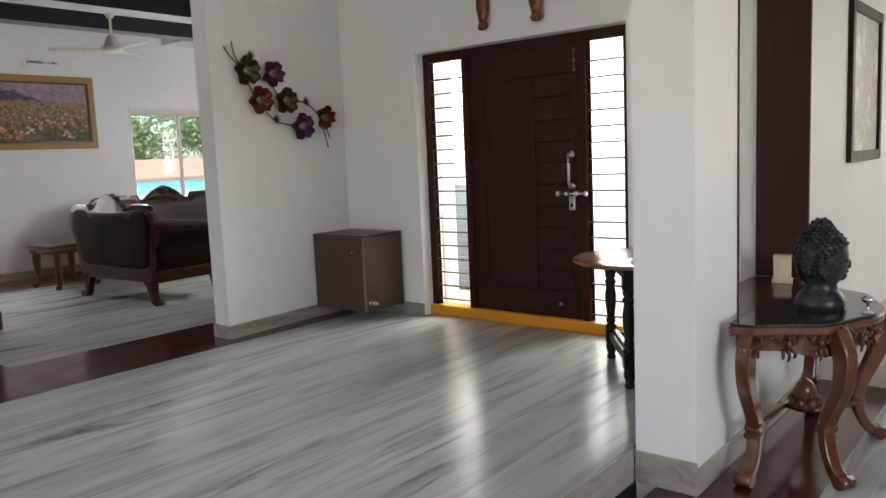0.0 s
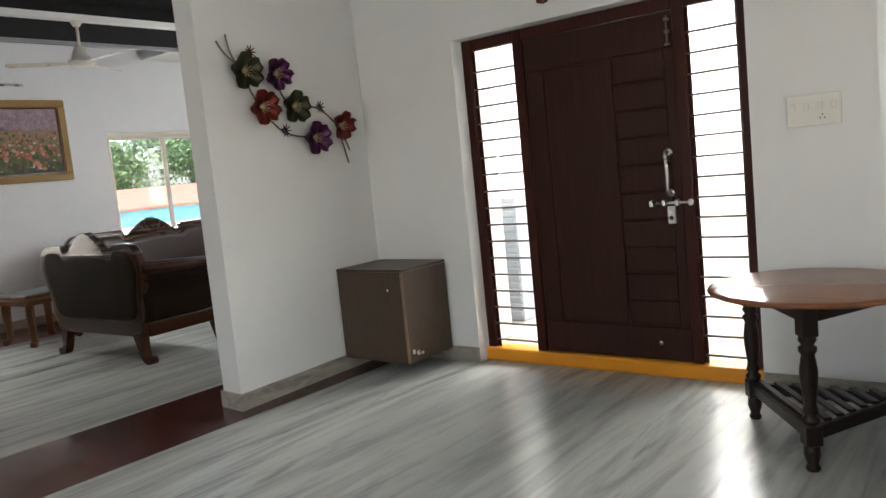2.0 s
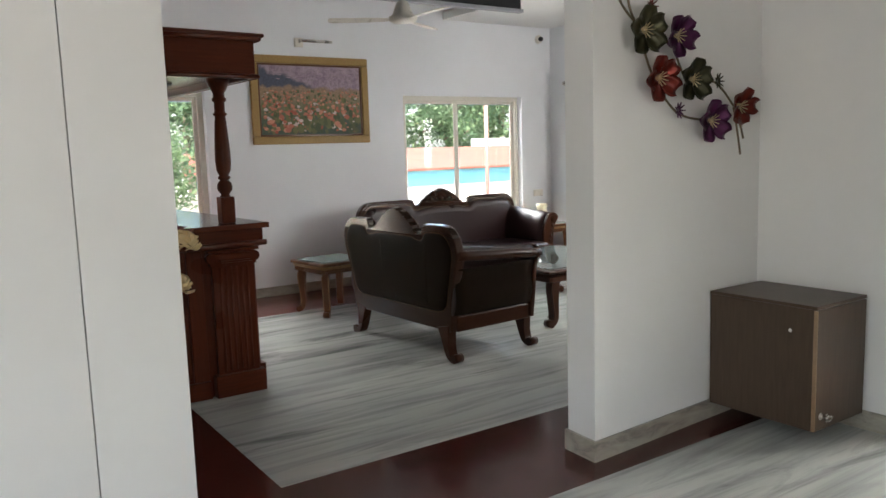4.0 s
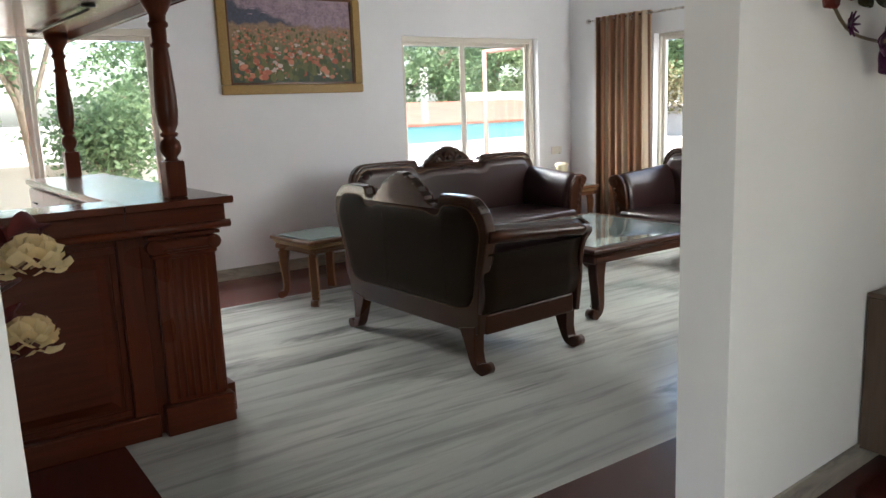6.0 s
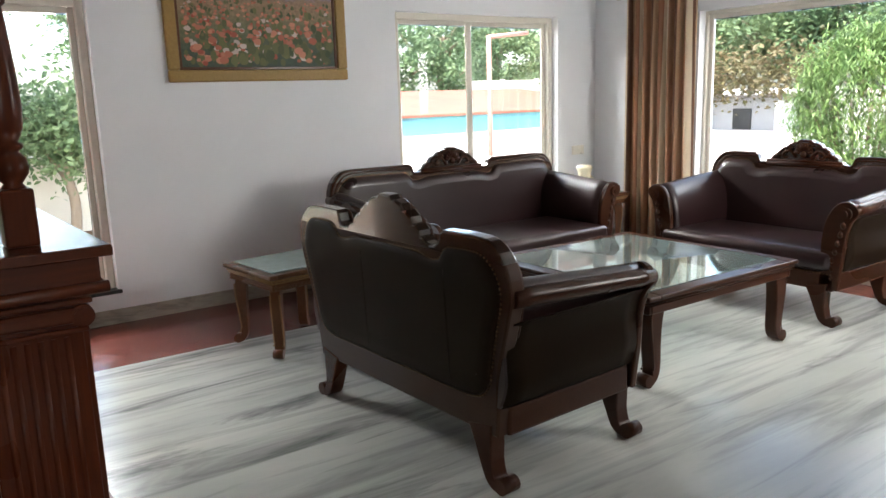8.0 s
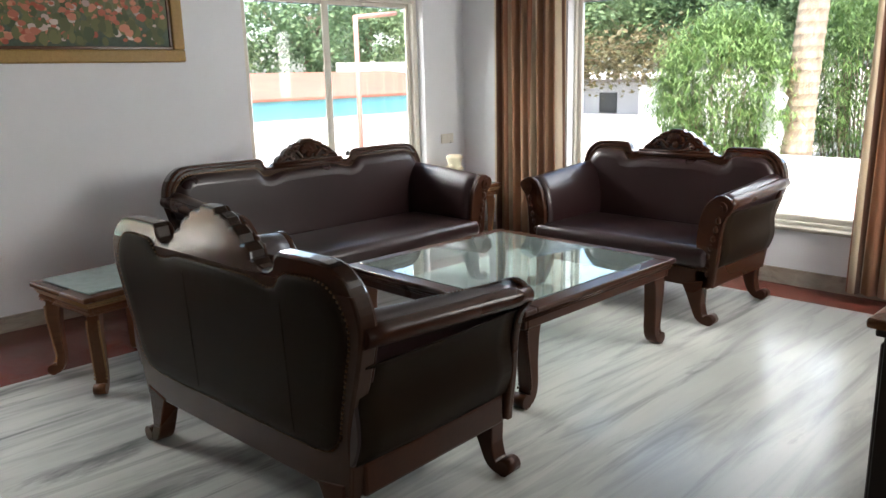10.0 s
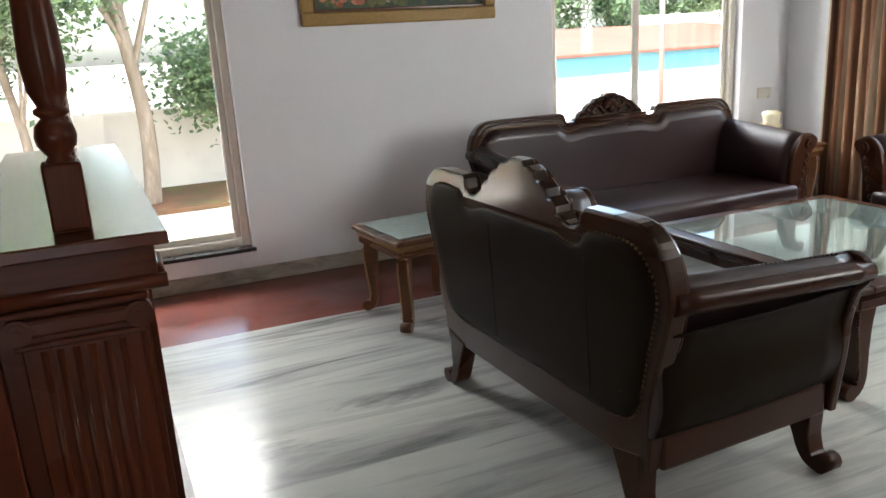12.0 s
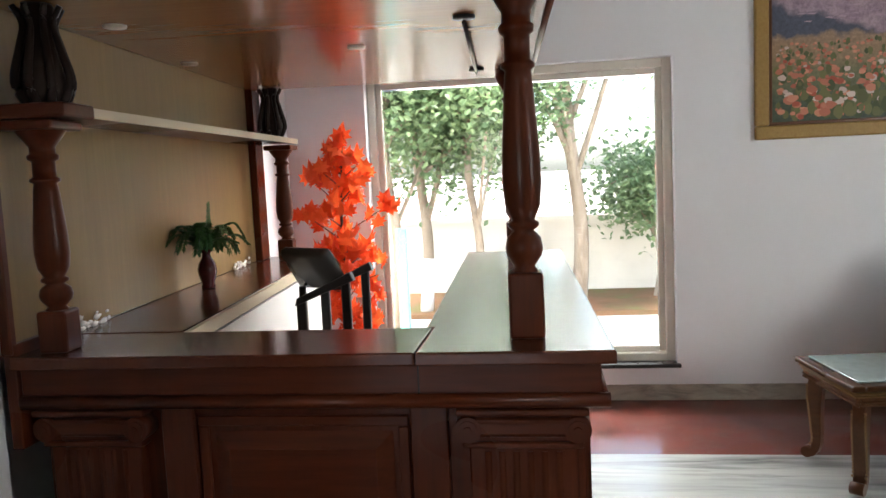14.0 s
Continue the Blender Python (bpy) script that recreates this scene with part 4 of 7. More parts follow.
def padded(outline, depth0, puff, parts=3):
    """An upholstered field: the outline raised in soft steps towards the middle (along y)."""
    sign = 1 if puff > 0 else -1
    bm = prism(outline, depth0, depth0 + sign * 0.004, "xz")
    cap = max((f for f in bm.faces if len(f.verts) > 8), key=lambda f: sign * f.calc_center_median().y)
    for k in range(parts):
        bmesh.ops.inset_region(bm, faces=[cap], thickness=(0.014, 0.022, 0.034)[k], depth=0.0, use_even_offset=True)
        d = puff * (0.55, 0.30, 0.15)[k]
        for v in cap.verts:
            v.co.y += d
    for f in bm.faces:
        f.smooth = len(f.verts) == 4
    return bm


def sofa(w, m, label, group=""):
    """Carved-frame leather sofa that faces +y; w: half distance of its feet."""
    s = thing("sofa", label, "sofa", m, group)
    # seat rails and seat
    part("seat_frame", cuboid(cuboid(box(-w - 0.02, w + 0.02, 0.355, 0.405, 0.225, 0.345, 0.012, 2), -w + 0.03, w - 0.03, -0.33, -0.30, 0.225, 0.35, 0.006, 1), -w + 0.03, w - 0.03, -0.35, 0.355, 0.25, 0.33), SOFA_WOOD, s)
    for sx in (-1, 1):
        a, b = sorted((sx * (w - 0.03), sx * (w + 0.03)))
        part("side_rail", box(a, b, -0.35, 0.36, 0.225, 0.345, 0.012, 2), SOFA_WOOD, s)
    bm = box(-w - 0.0, w + 0.0, -0.27, 0.43, 0.345, 0.475, 0.05, 4)
    for f in bm.faces:
        f.smooth = True
    for v in bm.verts:
        if v.co.z > 0.42:
            v.co.z += 0.02 * math.cos(v.co.x / (w + 0.01) * 1.3) * math.cos((v.co.y - 0.08) * 3.0)
    seat = part("seat", bm, LEATHER, s, "dark brown leather seat")
    tagged(part("nail_trim", studs(bmesh.new(), [(-w, 0.408, 0.338), (w, 0.408, 0.338)], 0.022), STUD, seat), kind="stuff")
    # back: wooden outline, padded on both faces, leaning a little
    lean = Matrix.Translation((0, -0.365, 0.34)) @ pose(0, 0, 0, 2.5) @ Matrix.Translation((0, 0, -0.34))
    bm = prism(back_outline(w), -0.035, 0.035, "xz", 0.010)
    bmesh.ops.bisect_plane(bm, geom=bm.verts[:] + bm.edges[:] + bm.faces[:], plane_co=(0, 0, 0.925), plane_no=(0, 0, 1), clear_outer=True)
    bmesh.ops.holes_fill(bm, edges=bm.edges[:])
    back = part("backrest_frame", bm, SOFA_BACK, s, "carved wooden back frame")
    # the crest thins towards its top, so its outer face tips up
    bm = prism(back_outline(w), -0.035, 0.035, "xz", 0.010)
    bmesh.ops.bisect_plane(bm, geom=bm.verts[:] + bm.edges[:] + bm.faces[:], plane_co=(0, 0, 0.925), plane_no=(0, 0, 1), clear_inner=True)
    bmesh.ops.holes_fill(bm, edges=bm.edges[:])
    for v in bm.verts:
        if v.co.y < 0:
            v.co.y += 0.07 * (v.co.z - 0.925)
    part("crest", bm, CREST, back, "polished stepped crest")
    back.matrix_basis = lean
    shape = [q for q in back_outline(w) if q[1] > 0.62]
    mid = next(i for i, q in enumerate(shape) if q[0] < 0)
    for drop, r in ((0.010, 0.0085), (0.030, 0.006)):
        line = [(x * (1 - drop / w), 0.034, z - drop) for x, z in shape[mid:] + shape[:mid]]
        part("moulding", tube(line, r, 6), SOFA_WOOD, back, "rounded rim moulding")
    inner = back_outline(w, 0.045)
    part("back_cushion", padded(inner, 0.0352, 0.045), LEATHER, back, "glossy dark brown leather")
    part("back_panel", padded(inner, -0.0352, -0.012), LEATHER_BACK, back, "dull olive-black leather outer back")
    for x in (-0.18, 0.42) if w < 0.9 else (-0.4, 0.3):
        part("seam", tube([(x, -0.0515, 0.40), (x, -0.0515, 0.86)], 0.0014, 5), LEATHER_BACK, back)
    edge = back_outline(w, 0.038)
    bm = studs(bmesh.new(), [(x, -0.040, z) for x, z in edge] + [(edge[0][0], -0.040, edge[0][1])])
    studs(bm, [(x, 0.044, z) for x, z in edge if z > 0.5])
    tagged(part("nail_trim", bm, STUD, back, "row of antique brass nails"), kind="stuff")
    # crest carving on the front
    bm = bmesh.new()
    for k in range(9):
        a = math.pi * (0.06 + 0.88 * k / 8)
        tube([(0.014 * math.cos(a), 0.04, 1.012 + 0.012 * math.sin(a)), (0.072 * math.cos(a), 0.046, 1.012 + 0.080 * math.sin(a))], 0.009, 6, bm, 0.015)
    ball(bm, (0, 0.045, 1.008), 0.028, (1, 0.7, 1), 2)
    for sx in (-1, 1):
        tube(spline([(sx * 0.055, 0.04, 0.985), (sx * 0.105, 0.046, 1.035), (sx * 0.155, 0.044, 1.012), (sx * 0.150, 0.042, 0.982), (sx * 0.120, 0.042, 0.988)], 5), 0.013, 6, bm, 0.008)
        tube(spline([(sx * 0.155, 0.04, 1.00), (sx * 0.205, 0.042, 0.998), (sx * 0.245, 0.040, 0.972)], 5), 0.013, 6, bm, 0.006)
        tube(spline([(sx * 0.09, 0.04, 1.050), (sx * 0.12, 0.044, 1.062), (sx * 0.15, 0.040, 1.040)], 5), 0.011, 6, bm, 0.005)
        ball(bm, (sx * 0.195, 0.040, 1.012), 0.015)
        ball(bm, (sx * 0.228, 0.040, 0.992), 0.012)
    for z, r in ((0.958, 0.010), (0.938, 0.012)):
        tube([(-0.29, 0.040, z), (0.29, 0.040, z)], r, 8, bm)
    part("crest_carving", bm, SOFA_WOOD, back, "carved shell and scrolls")
    # scrolled arms
    for sx in (-1, 1):
        prof = spline([(w - 0.075, 0.37), (w - 0.085, 0.54), (w - 0.062, 0.67), (w - 0.015, 0.755), (w + 0.045, 0.787), (w + 0.095, 0.77), (w + 0.108, 0.72), (w + 0.075, 0.665), (w + 0.055, 0.57), (w + 0.062, 0.45), (w + 0.030, 0.355)], 4)
        prof = [(sx * a, z) for a, z in prof]
        rows = []
        bm = bmesh.new()
        ny = 9
        for j in range(ny + 1):
            v = j / ny
            y = -0.40 + 0.768 * v
            lift = 0.012 + 0.052 * (1 - v)
            rows.append([bm.verts.new((a * (1 + 0.012 * math.sin(math.pi * v)), y, z + lift * max(0.0, (z - 0.45) / 0.3))) for a, z in prof])
        for ra, rb in zip(rows, rows[1:]):
            for i in range(len(prof) - 1):
                bm.faces.new((ra[i], ra[i + 1], rb[i + 1], rb[i])).smooth = True
            bm.faces.new((ra[-1], ra[0], rb[0], rb[-1]))
        bm.faces.new(rows[0])
        bm.faces.new(rows[-1][::-1])
        arm = part("arm", bm, LEATHER, s, "rolled leather arm")
        # shade on the arm's outer side, put in as a darker, duller leather panel
        side = [q for q in spline([(w + 0.100, 0.70), (w + 0.078, 0.662), (w + 0.058, 0.57), (w + 0.065, 0.45), (w + 0.033, 0.352)], 4)]
        bm = bmesh.new()
        rows = [[bm.verts.new((sx * (a + o) * (1 + 0.012 * math.sin(math.pi * j / 8)), -0.385 + 0.748 * j / 8, z)) for o in (0.004, -0.004) for a, z in (side if o > 0 else side[::-1])] for j in range(9)]
        for ra, rb in zip(rows, rows[1:]):
            for i in range(len(ra)):
                k = (i + 1) % len(ra)
                bm.faces.new((ra[i], ra[k], rb[k], rb[i])).smooth = True
        bm.faces.new(rows[0])
        bm.faces.new(rows[-1][::-1])
        part("shade_panel", bm, LEATHER_BACK, arm, "darker leather panel for the shade on the arm's outer side")
        rail = [(sx * (w + 0.104), -0.40 + 0.805 * k / 10, 0.745 + 0.052 * (1 - k / 10)) for k in range(11)]
        part("arm_rail", tube(rail, 0.038, 14), SOFA_WOOD, arm, "rounded wooden arm rail")
        # carved front post of the arm
        front = spline([(w - 0.085, 0.235), (w - 0.075, 0.40), (w - 0.080, 0.53), (w - 0.058, 0.68), (w - 0.010, 0.77), (w + 0.055, 0.805), (w + 0.118, 0.785), (w + 0.138, 0.725), (w + 0.10, 0.672), (w + 0.075, 0.575), (w + 0.065, 0.44), (w + 0.05, 0.32), (w + 0.04, 0.235)], 4)
        fp = part("arm_front", prism([(sx * a, z) for a, z in front], 0.386, 0.425, "xz", 0.009), SOFA_WOOD, s, "carved wooden arm front")
        fp.matrix_basis = Matrix.Translation((0, -0.020, 0))
        bm = bmesh.new()
        tube([(sx * (w + 0.07), 0.415, 0.733), (sx * (w + 0.07), 0.444, 0.733)], 0.040, 14, bm)
        tube([(sx * (w + 0.07), 0.44, 0.733), (sx * (w + 0.07), 0.456, 0.733)], 0.020, 12, bm)
        part("scroll", bm, SOFA_WOOD, fp)
        for k in range(7):
            bead = ball(bmesh.new(), (sx * (w + 0.055 - 0.055 * min(1, k / 4)), 0.424, 0.655 - 0.056 * k), 0.021 - 0.001 * k, (1.0, 0.6, 1.35))
            part("carved_bead", bead, SOFA_WOOD, fp)
        bm = studs(bmesh.new(), [(sx * (w + 0.060), y, z + 0.055) for _, y, z in rail[1:-1]], 0.019, 0.006)
        tagged(part("nail_trim", bm, STUD, arm, "row of brass nails"), kind="stuff")
        # legs with rolled feet
        for y in (0.385, -0.365):
            bm = swept_leg([(w - 0.085, 0.26), (w - 0.070, 0.19), (w - 0.055, 0.11), (w - 0.030, 0.045), (w + 0.010, 0.022), (w + 0.035, 0.034)], [0.072, 0.052, 0.034, 0.026, 0.020, 0.018], 0.075)
            tube([(w + 0.030, -0.04, 0.034), (w + 0.030, 0.04, 0.034)], 0.033, 12, bm)
            if sx < 0:
                for v in bm.verts:
                    v.co.x = -v.co.x
            part("leg", bm, SOFA_WOOD, s, "curved leg with a rolled foot").matrix_basis = Matrix.Translation((0, y, 0))
    return s


sofa(0.66, pose(-7.86, 4.735, 0, 0, 0, 3), "carved two-seat sofa in dark leather, its back to the bar", "sofas round the coffee table")
sofa(0.66, pose(-8.145, 7.735, 0, 0, 0, 180), "carved two-seat sofa in dark leather before the picture window", "sofas round the coffee table")
sofa(0.96, pose(-9.62, 6.215, 0, 0, 0, -90), "long carved three-seat leather sofa along the white wall", "sofas round the coffee table")


def rope(bm, a, b, r=0.006, n=None):
    a, b = Vector(a), Vector(b)
    n = n or int((b - a).length / (r * 1.7))
    for k in range(n):
        ball(bm, a + (b - a) * ((k + 0.5) / n), r, sub=1)
    return bm


def carved_table(name, hx, hy, h, leg_h, m, label, wood_mat, glass_in, big):
    """Table with a moulded top frame, an inset glass sheet and cabriole legs with rolled feet."""
    t = thing(name, label, "table", m)
    f = glass_in
    for a, b, c, d in ((-hx, hx, -hy, -hy + f), (-hx, hx, hy - f, hy), (-hx, -hx + f, -hy + f, hy - f), (hx - f, hx, -hy + f, hy - f)):
        part("top_frame", box(a, b, c, d, h - 0.028, h, 0.008, 2), wood_mat, t)
    if big:
        part("glass", box(-hx + f - 0.01, hx - f + 0.01, -hy + f - 0.01, hy - f + 0.01, h - 0.006, h + 0.005, 0.002, 1), GLASS_TOP, t, "clear green-tinted glass sheet").visible_shadow = False
    else:
        part("top_panel", box(-hx + f, hx - f, -hy + f, hy - f, h - 0.028, h - 0.004), wood_mat, t)
        part("glass", box(-hx + 0.05, hx - 0.05, -hy + 0.05, hy - 0.05, h + 0.001, h + 0.009, 0.002, 1), plain("frosted_green_glass", (0.33, 0.43, 0.41), 0.05), t, "pale green glass sheet")
    e = 0.03
    for a, b, c, d in ((-hx + e, hx - e, -hy + e, -hy + e + 0.025), (-hx + e, hx - e, hy - e - 0.025, hy - e), (-hx + e, -hx + e + 0.025, -hy + e + 0.025, hy - e - 0.025), (hx - e - 0.025, hx - e, -hy + e + 0.025, hy - e - 0.025)):
        part("apron", box(a, b, c, d, h - 0.105, h - 0.029, 0.006, 1), wood_mat, t)
    for z, o, r in ((h - 0.040, 0.020, 0.007), (h - 0.056, 0.026, 0.005)):
        for a, b in (((-hx + o, -hy + o), (hx - o, -hy + o)), ((hx - o, -hy + o), (hx - o, hy - o)), ((hx - o, hy - o), (-hx + o, hy - o)), ((-hx + o, hy - o), (-hx + o, -hy + o))):
            part("moulding", tube([(*a, z), (*b, z)], r, 6), GILT_WOOD if not big else wood_mat, t)
    if not big:
        for a, b in (((-hx + e, -hy + e), (hx - e, -hy + e)), ((hx - e, -hy + e), (hx - e, hy - e)), ((-hx + e, -hy + e), (-hx + e, hy - e))):
            bm = rope(bmesh.new(), (*a, h - 0.082), (*b, h - 0.082), 0.006)
            rope(bm, (*a, h - 0.097), (*b, h - 0.097), 0.005)
            part("bead_carving", bm, wood_mat, t, "beaded carving")
    k = 1.0 if big else 0.8
    for sx in (-1, 1):
        for sy in (-1, 1):
            bm = swept_leg([(-0.045 * k, leg_h), (-0.030 * k, leg_h * 0.8), (-0.034 * k, leg_h * 0.5), (-0.040 * k, leg_h * 0.22), (-0.020 * k, 0.04), (0.012, 0.026)], [0.048 * k, 0.046 * k, 0.034 * k, 0.027 * k, 0.024 * k, 0.022 * k], 0.075 * k)
            tube([(0.014, -0.038 * k, 0.034), (0.014, 0.038 * k, 0.034)], 0.033 * k + 0.002, 12, bm)
            bead = [(0.012 * k, leg_h * 0.92), (0.012 * k, leg_h * 0.75), (-0.004, leg_h * 0.5), (-0.016, leg_h * 0.25), (-0.002, 0.075)]
            bead_bm = bmesh.new()
            for p, q in zip(bead, bead[1:]):
                for side in (-0.036 * k, 0.036 * k):
                    rope(bead_bm, (p[0], side, p[1]), (q[0], side, q[1]), 0.0075)
            ang = 90 * sy if big else math.degrees(math.atan2(sy, sx))
            lx, ly = sx * (hx - 0.075 * k), sy * (hy - 0.075 * k)
            leg = part("leg", bm, wood_mat, t, "carved cabriole leg")
            leg.matrix_basis = pose(lx, ly, 0, 0, 0, ang)
            tagged(part("bead_carving", bead_bm, wood_mat if big else GILT_WOOD, leg, "rows of small carved beads"), kind="stuff")
    return t


carved_table("coffee_table", 0.665, 0.665, 0.50, 0.42, pose(-8.135, 6.265, 0), "square carved wooden coffee table with a large glass top", SOFA_WOOD, 0.09, True)
carved_table("end_table", 0.295, 0.295, 0.525, 0.43, pose(-9.465, 4.555, 0, 0, 0, 7.0), "small carved end table with gilt mouldings and pale glass", TABLE_WOOD, 0.06, False)
carved_table("end_table", 0.25, 0.25, 0.56, 0.46, pose(-10.22, 8.05, 0), "small carved corner table beside the long sofa", TABLE_WOOD, 0.06, False)
bm_o = lathe([(0.0, 0.0), (0.07, 0.0), (0.075, 0.02), (0.06, 0.04), (0.055, 0.12), (0.07, 0.19), (0.082, 0.215), (0.06, 0.235), (0.0, 0.24)], 18)
for k in range(9):
    ball(bm_o, (0.066 * math.cos(k * 0.7), 0.066 * math.sin(k * 0.7), 0.10 + 0.012 * (k % 4)), 0.018)
piece("carved_ornament", bm_o, CREAM, "carved cream stone ornament on the corner table", "ornament", m=pose(-10.40, 8.12, 0.569))


def sideboard():
    s = thing("side_cabinet", "dark wooden side cabinet with a moulded top by the wall", "cabinet")
    x0, x1, y0, y1 = -5.98, -5.50, 5.36, 6.50
    part("plinth", box(x0 + 0.01, x1, y0 + 0.01, y1 - 0.01, 0.0, 0.08, 0.004, 1), BLACK_WOOD, s)
    part("body", box(x0, x1, y0, y1, 0.08, 0.80, 0.004, 1), BLACK_WOOD, s)
    part("cornice", box(x0 - 0.02, x1, y0 - 0.02, y1 + 0.02, 0.80, 0.825, 0.008, 2), BLACK_WOOD, s)
    part("top", box(x0 - 0.04, x1, y0 - 0.04, y1 + 0.04, 0.825, 0.855, 0.010, 2), TABLE_WOOD, s)
    part("inlay", box(x0 + 0.01, x1 - 0.02, y0 + 0.01, y1 - 0.01, 0.8552, 0.859), GILT_WOOD, s)
    for a, b in ((y0 + 0.03, (y0 + y1) / 2 - 0.006), ((y0 + y1) / 2 + 0.006, y1 - 0.03)):
        d = part("door", box(x0 - 0.016, x0 - 0.001, a, b, 0.11, 0.77, 0.005, 1), BLACK_WOOD, s)
        part("knob", lathe([(0.0, 0), (0.012, 0), (0.016, 0.02), (0.0, 0.026)], 10), STUD, d).matrix_basis = pose(x0 - 0.016, (a + b) / 2, 0.5, 0, -90)
    return s


sideboard()


def curtain(x0, x1, z0, z1, y, seed, label):
    """Pleated striped curtain hung from rings."""
    c = thing("curtain", label, "curtain")
    rng = random.Random(seed)
    n = int((x1 - x0) / 0.006)
    folds = int((x1 - x0) / 0.085)
    ph = rng.random() * 6
    bm = bmesh.new()
    rows = []
    nz = 14
    for j in range(nz + 1):
        v = j / nz
        z = z0 + (z1 - z0) * v
        spread = 1.0 + 0.05 * (1 - v) * math.sin(v * 2 + ph)
        row = []
        for i in range(n + 1):
            u = i / n
            a = 2 * math.pi * folds * (u + 0.012 * math.sin(7 * u + ph + 1.5 * v)) + ph
            dy = 0.050 * math.sin(a) * (0.75 + 0.25 * math.sin(3.1 * u * folds + ph)) + 0.012 * math.sin(2 * a + v * 3)
            row.append(bm.verts.new(((x0 + x1) / 2 + (u - 0.5) * (x1 - x0) * spread + 0.014 * math.cos(a), y + dy, z)))
        rows.append(row)
    uv = bm.loops.layers.uv.new("cloth")
    for j in range(nz):
        for i in range(n):
            f = bm.faces.new((rows[j][i], rows[j][i + 1], rows[j + 1][i + 1], rows[j + 1][i]))
            f.smooth = True
            for lp, (du, dv) in zip(f.loops, ((0, 0), (1, 0), (1, 1), (0, 1))):
                lp[uv].uv = ((i + du) / n * (x1 - x0) * 2.2, (j + dv) / nz)
    cl = part("cloth", bm, CURTAIN, c, "brown, tan and cream striped cloth")
    cl.modifiers.new("thickness", "SOLIDIFY").thickness = 0.004
    for k in range(5):
        q = bmesh.new()
        tor = [(0.03 * math.cos(a * math.pi / 8), 0, 0.03 * math.sin(a * math.pi / 8)) for a in range(17)]
        tube(tor, 0.005, 6, q)
        part("ring", q, STEEL, c).matrix_basis = pose(x0 + 0.06 + k * (x1 - x0 - 0.12) / 4, y, z1 - 0.05, 0, 0, 90)
    return c


cm = Mat("striped_curtain", 0.75, spec=0.2)
sep = cm.t.nodes.new("ShaderNodeSeparateXYZ")
cm.link(cm.co.outputs["UV"], sep.inputs[0])
wv = cm.t.nodes.new("ShaderNodeMath")
wv.operation, wv.inputs[1].default_value = "MULTIPLY", 3.4
cm.link(sep.outputs[0], wv.inputs[0])
fr = cm.t.nodes.new("ShaderNodeMath")
fr.operation = "FRACT"
cm.link(wv.outputs[0], fr.inputs[0])
stripe = cm.ramp(fr.outputs[0], (0.0, (0.34, 0.17, 0.10)), (0.17, (0.36, 0.18, 0.11)), (0.18, (0.72, 0.62, 0.48)), (0.34, (0.70, 0.60, 0.46)), (0.35, (0.17, 0.085, 0.055)), (0.46, (0.18, 0.092, 0.060)), (0.47, (0.58, 0.40, 0.26)), (0.66, (0.60, 0.42, 0.28)), (0.67, (0.76, 0.67, 0.54)), (0.74, (0.74, 0.65, 0.52)), (0.75, (0.42, 0.23, 0.14)))
cm.colour(cm.mix(0.12, stripe, cm.grey(cm.noise(90.0, 3.0, 0.6, cm.mapping((1, 1, 0.05))), 0.3, 0.25, 0.7, 1.0), "MULTIPLY"))
CURTAIN = cm.m
CURTAIN.node_tree.nodes["Principled BSDF"].inputs["Sheen Weight"].default_value = 0.2
thin = cm.t.nodes.new("ShaderNodeBsdfTranslucent")
both = cm.t.nodes.new("ShaderNodeMixShader")
both.inputs[0].default_value = 0.5
cm.link(stripe, thin.inputs[0])
cm.link(cm.b.outputs[0], both.inputs[1])
cm.link(thin.outputs[0], both.inputs[2])
cm.link(both.outputs[0], cm.t.nodes["Material Output"].inputs[0])

curtain(-10.14, -9.40, 0.10, 2.40, 8.42, 3, "striped brown and cream curtain gathered at the window")
curtain(-7.00, -6.05, 0.07, 2.40, 8.38, 8, "striped brown and cream curtain hanging at the far window end")
rod = thing("curtain_rod", "thin steel curtain rod on brackets above the window", "curtain rod")
part("bar", tube([(-10.25, 8.41, 2.37), (-5.95, 8.41, 2.37)], 0.012, 10), STEEL, rod)
for x in (-10.25, -5.95):
    part("finial", ball(bmesh.new(), (x, 8.41, 2.37), 0.028, (1.3, 1, 1), 2), STEEL, rod)
for x in (-10.2, -8.2, -6.0):
    part("bracket", tube([(x, 8.55, 2.37), (x, 8.41, 2.37)], 0.008, 8), STEEL, rod)


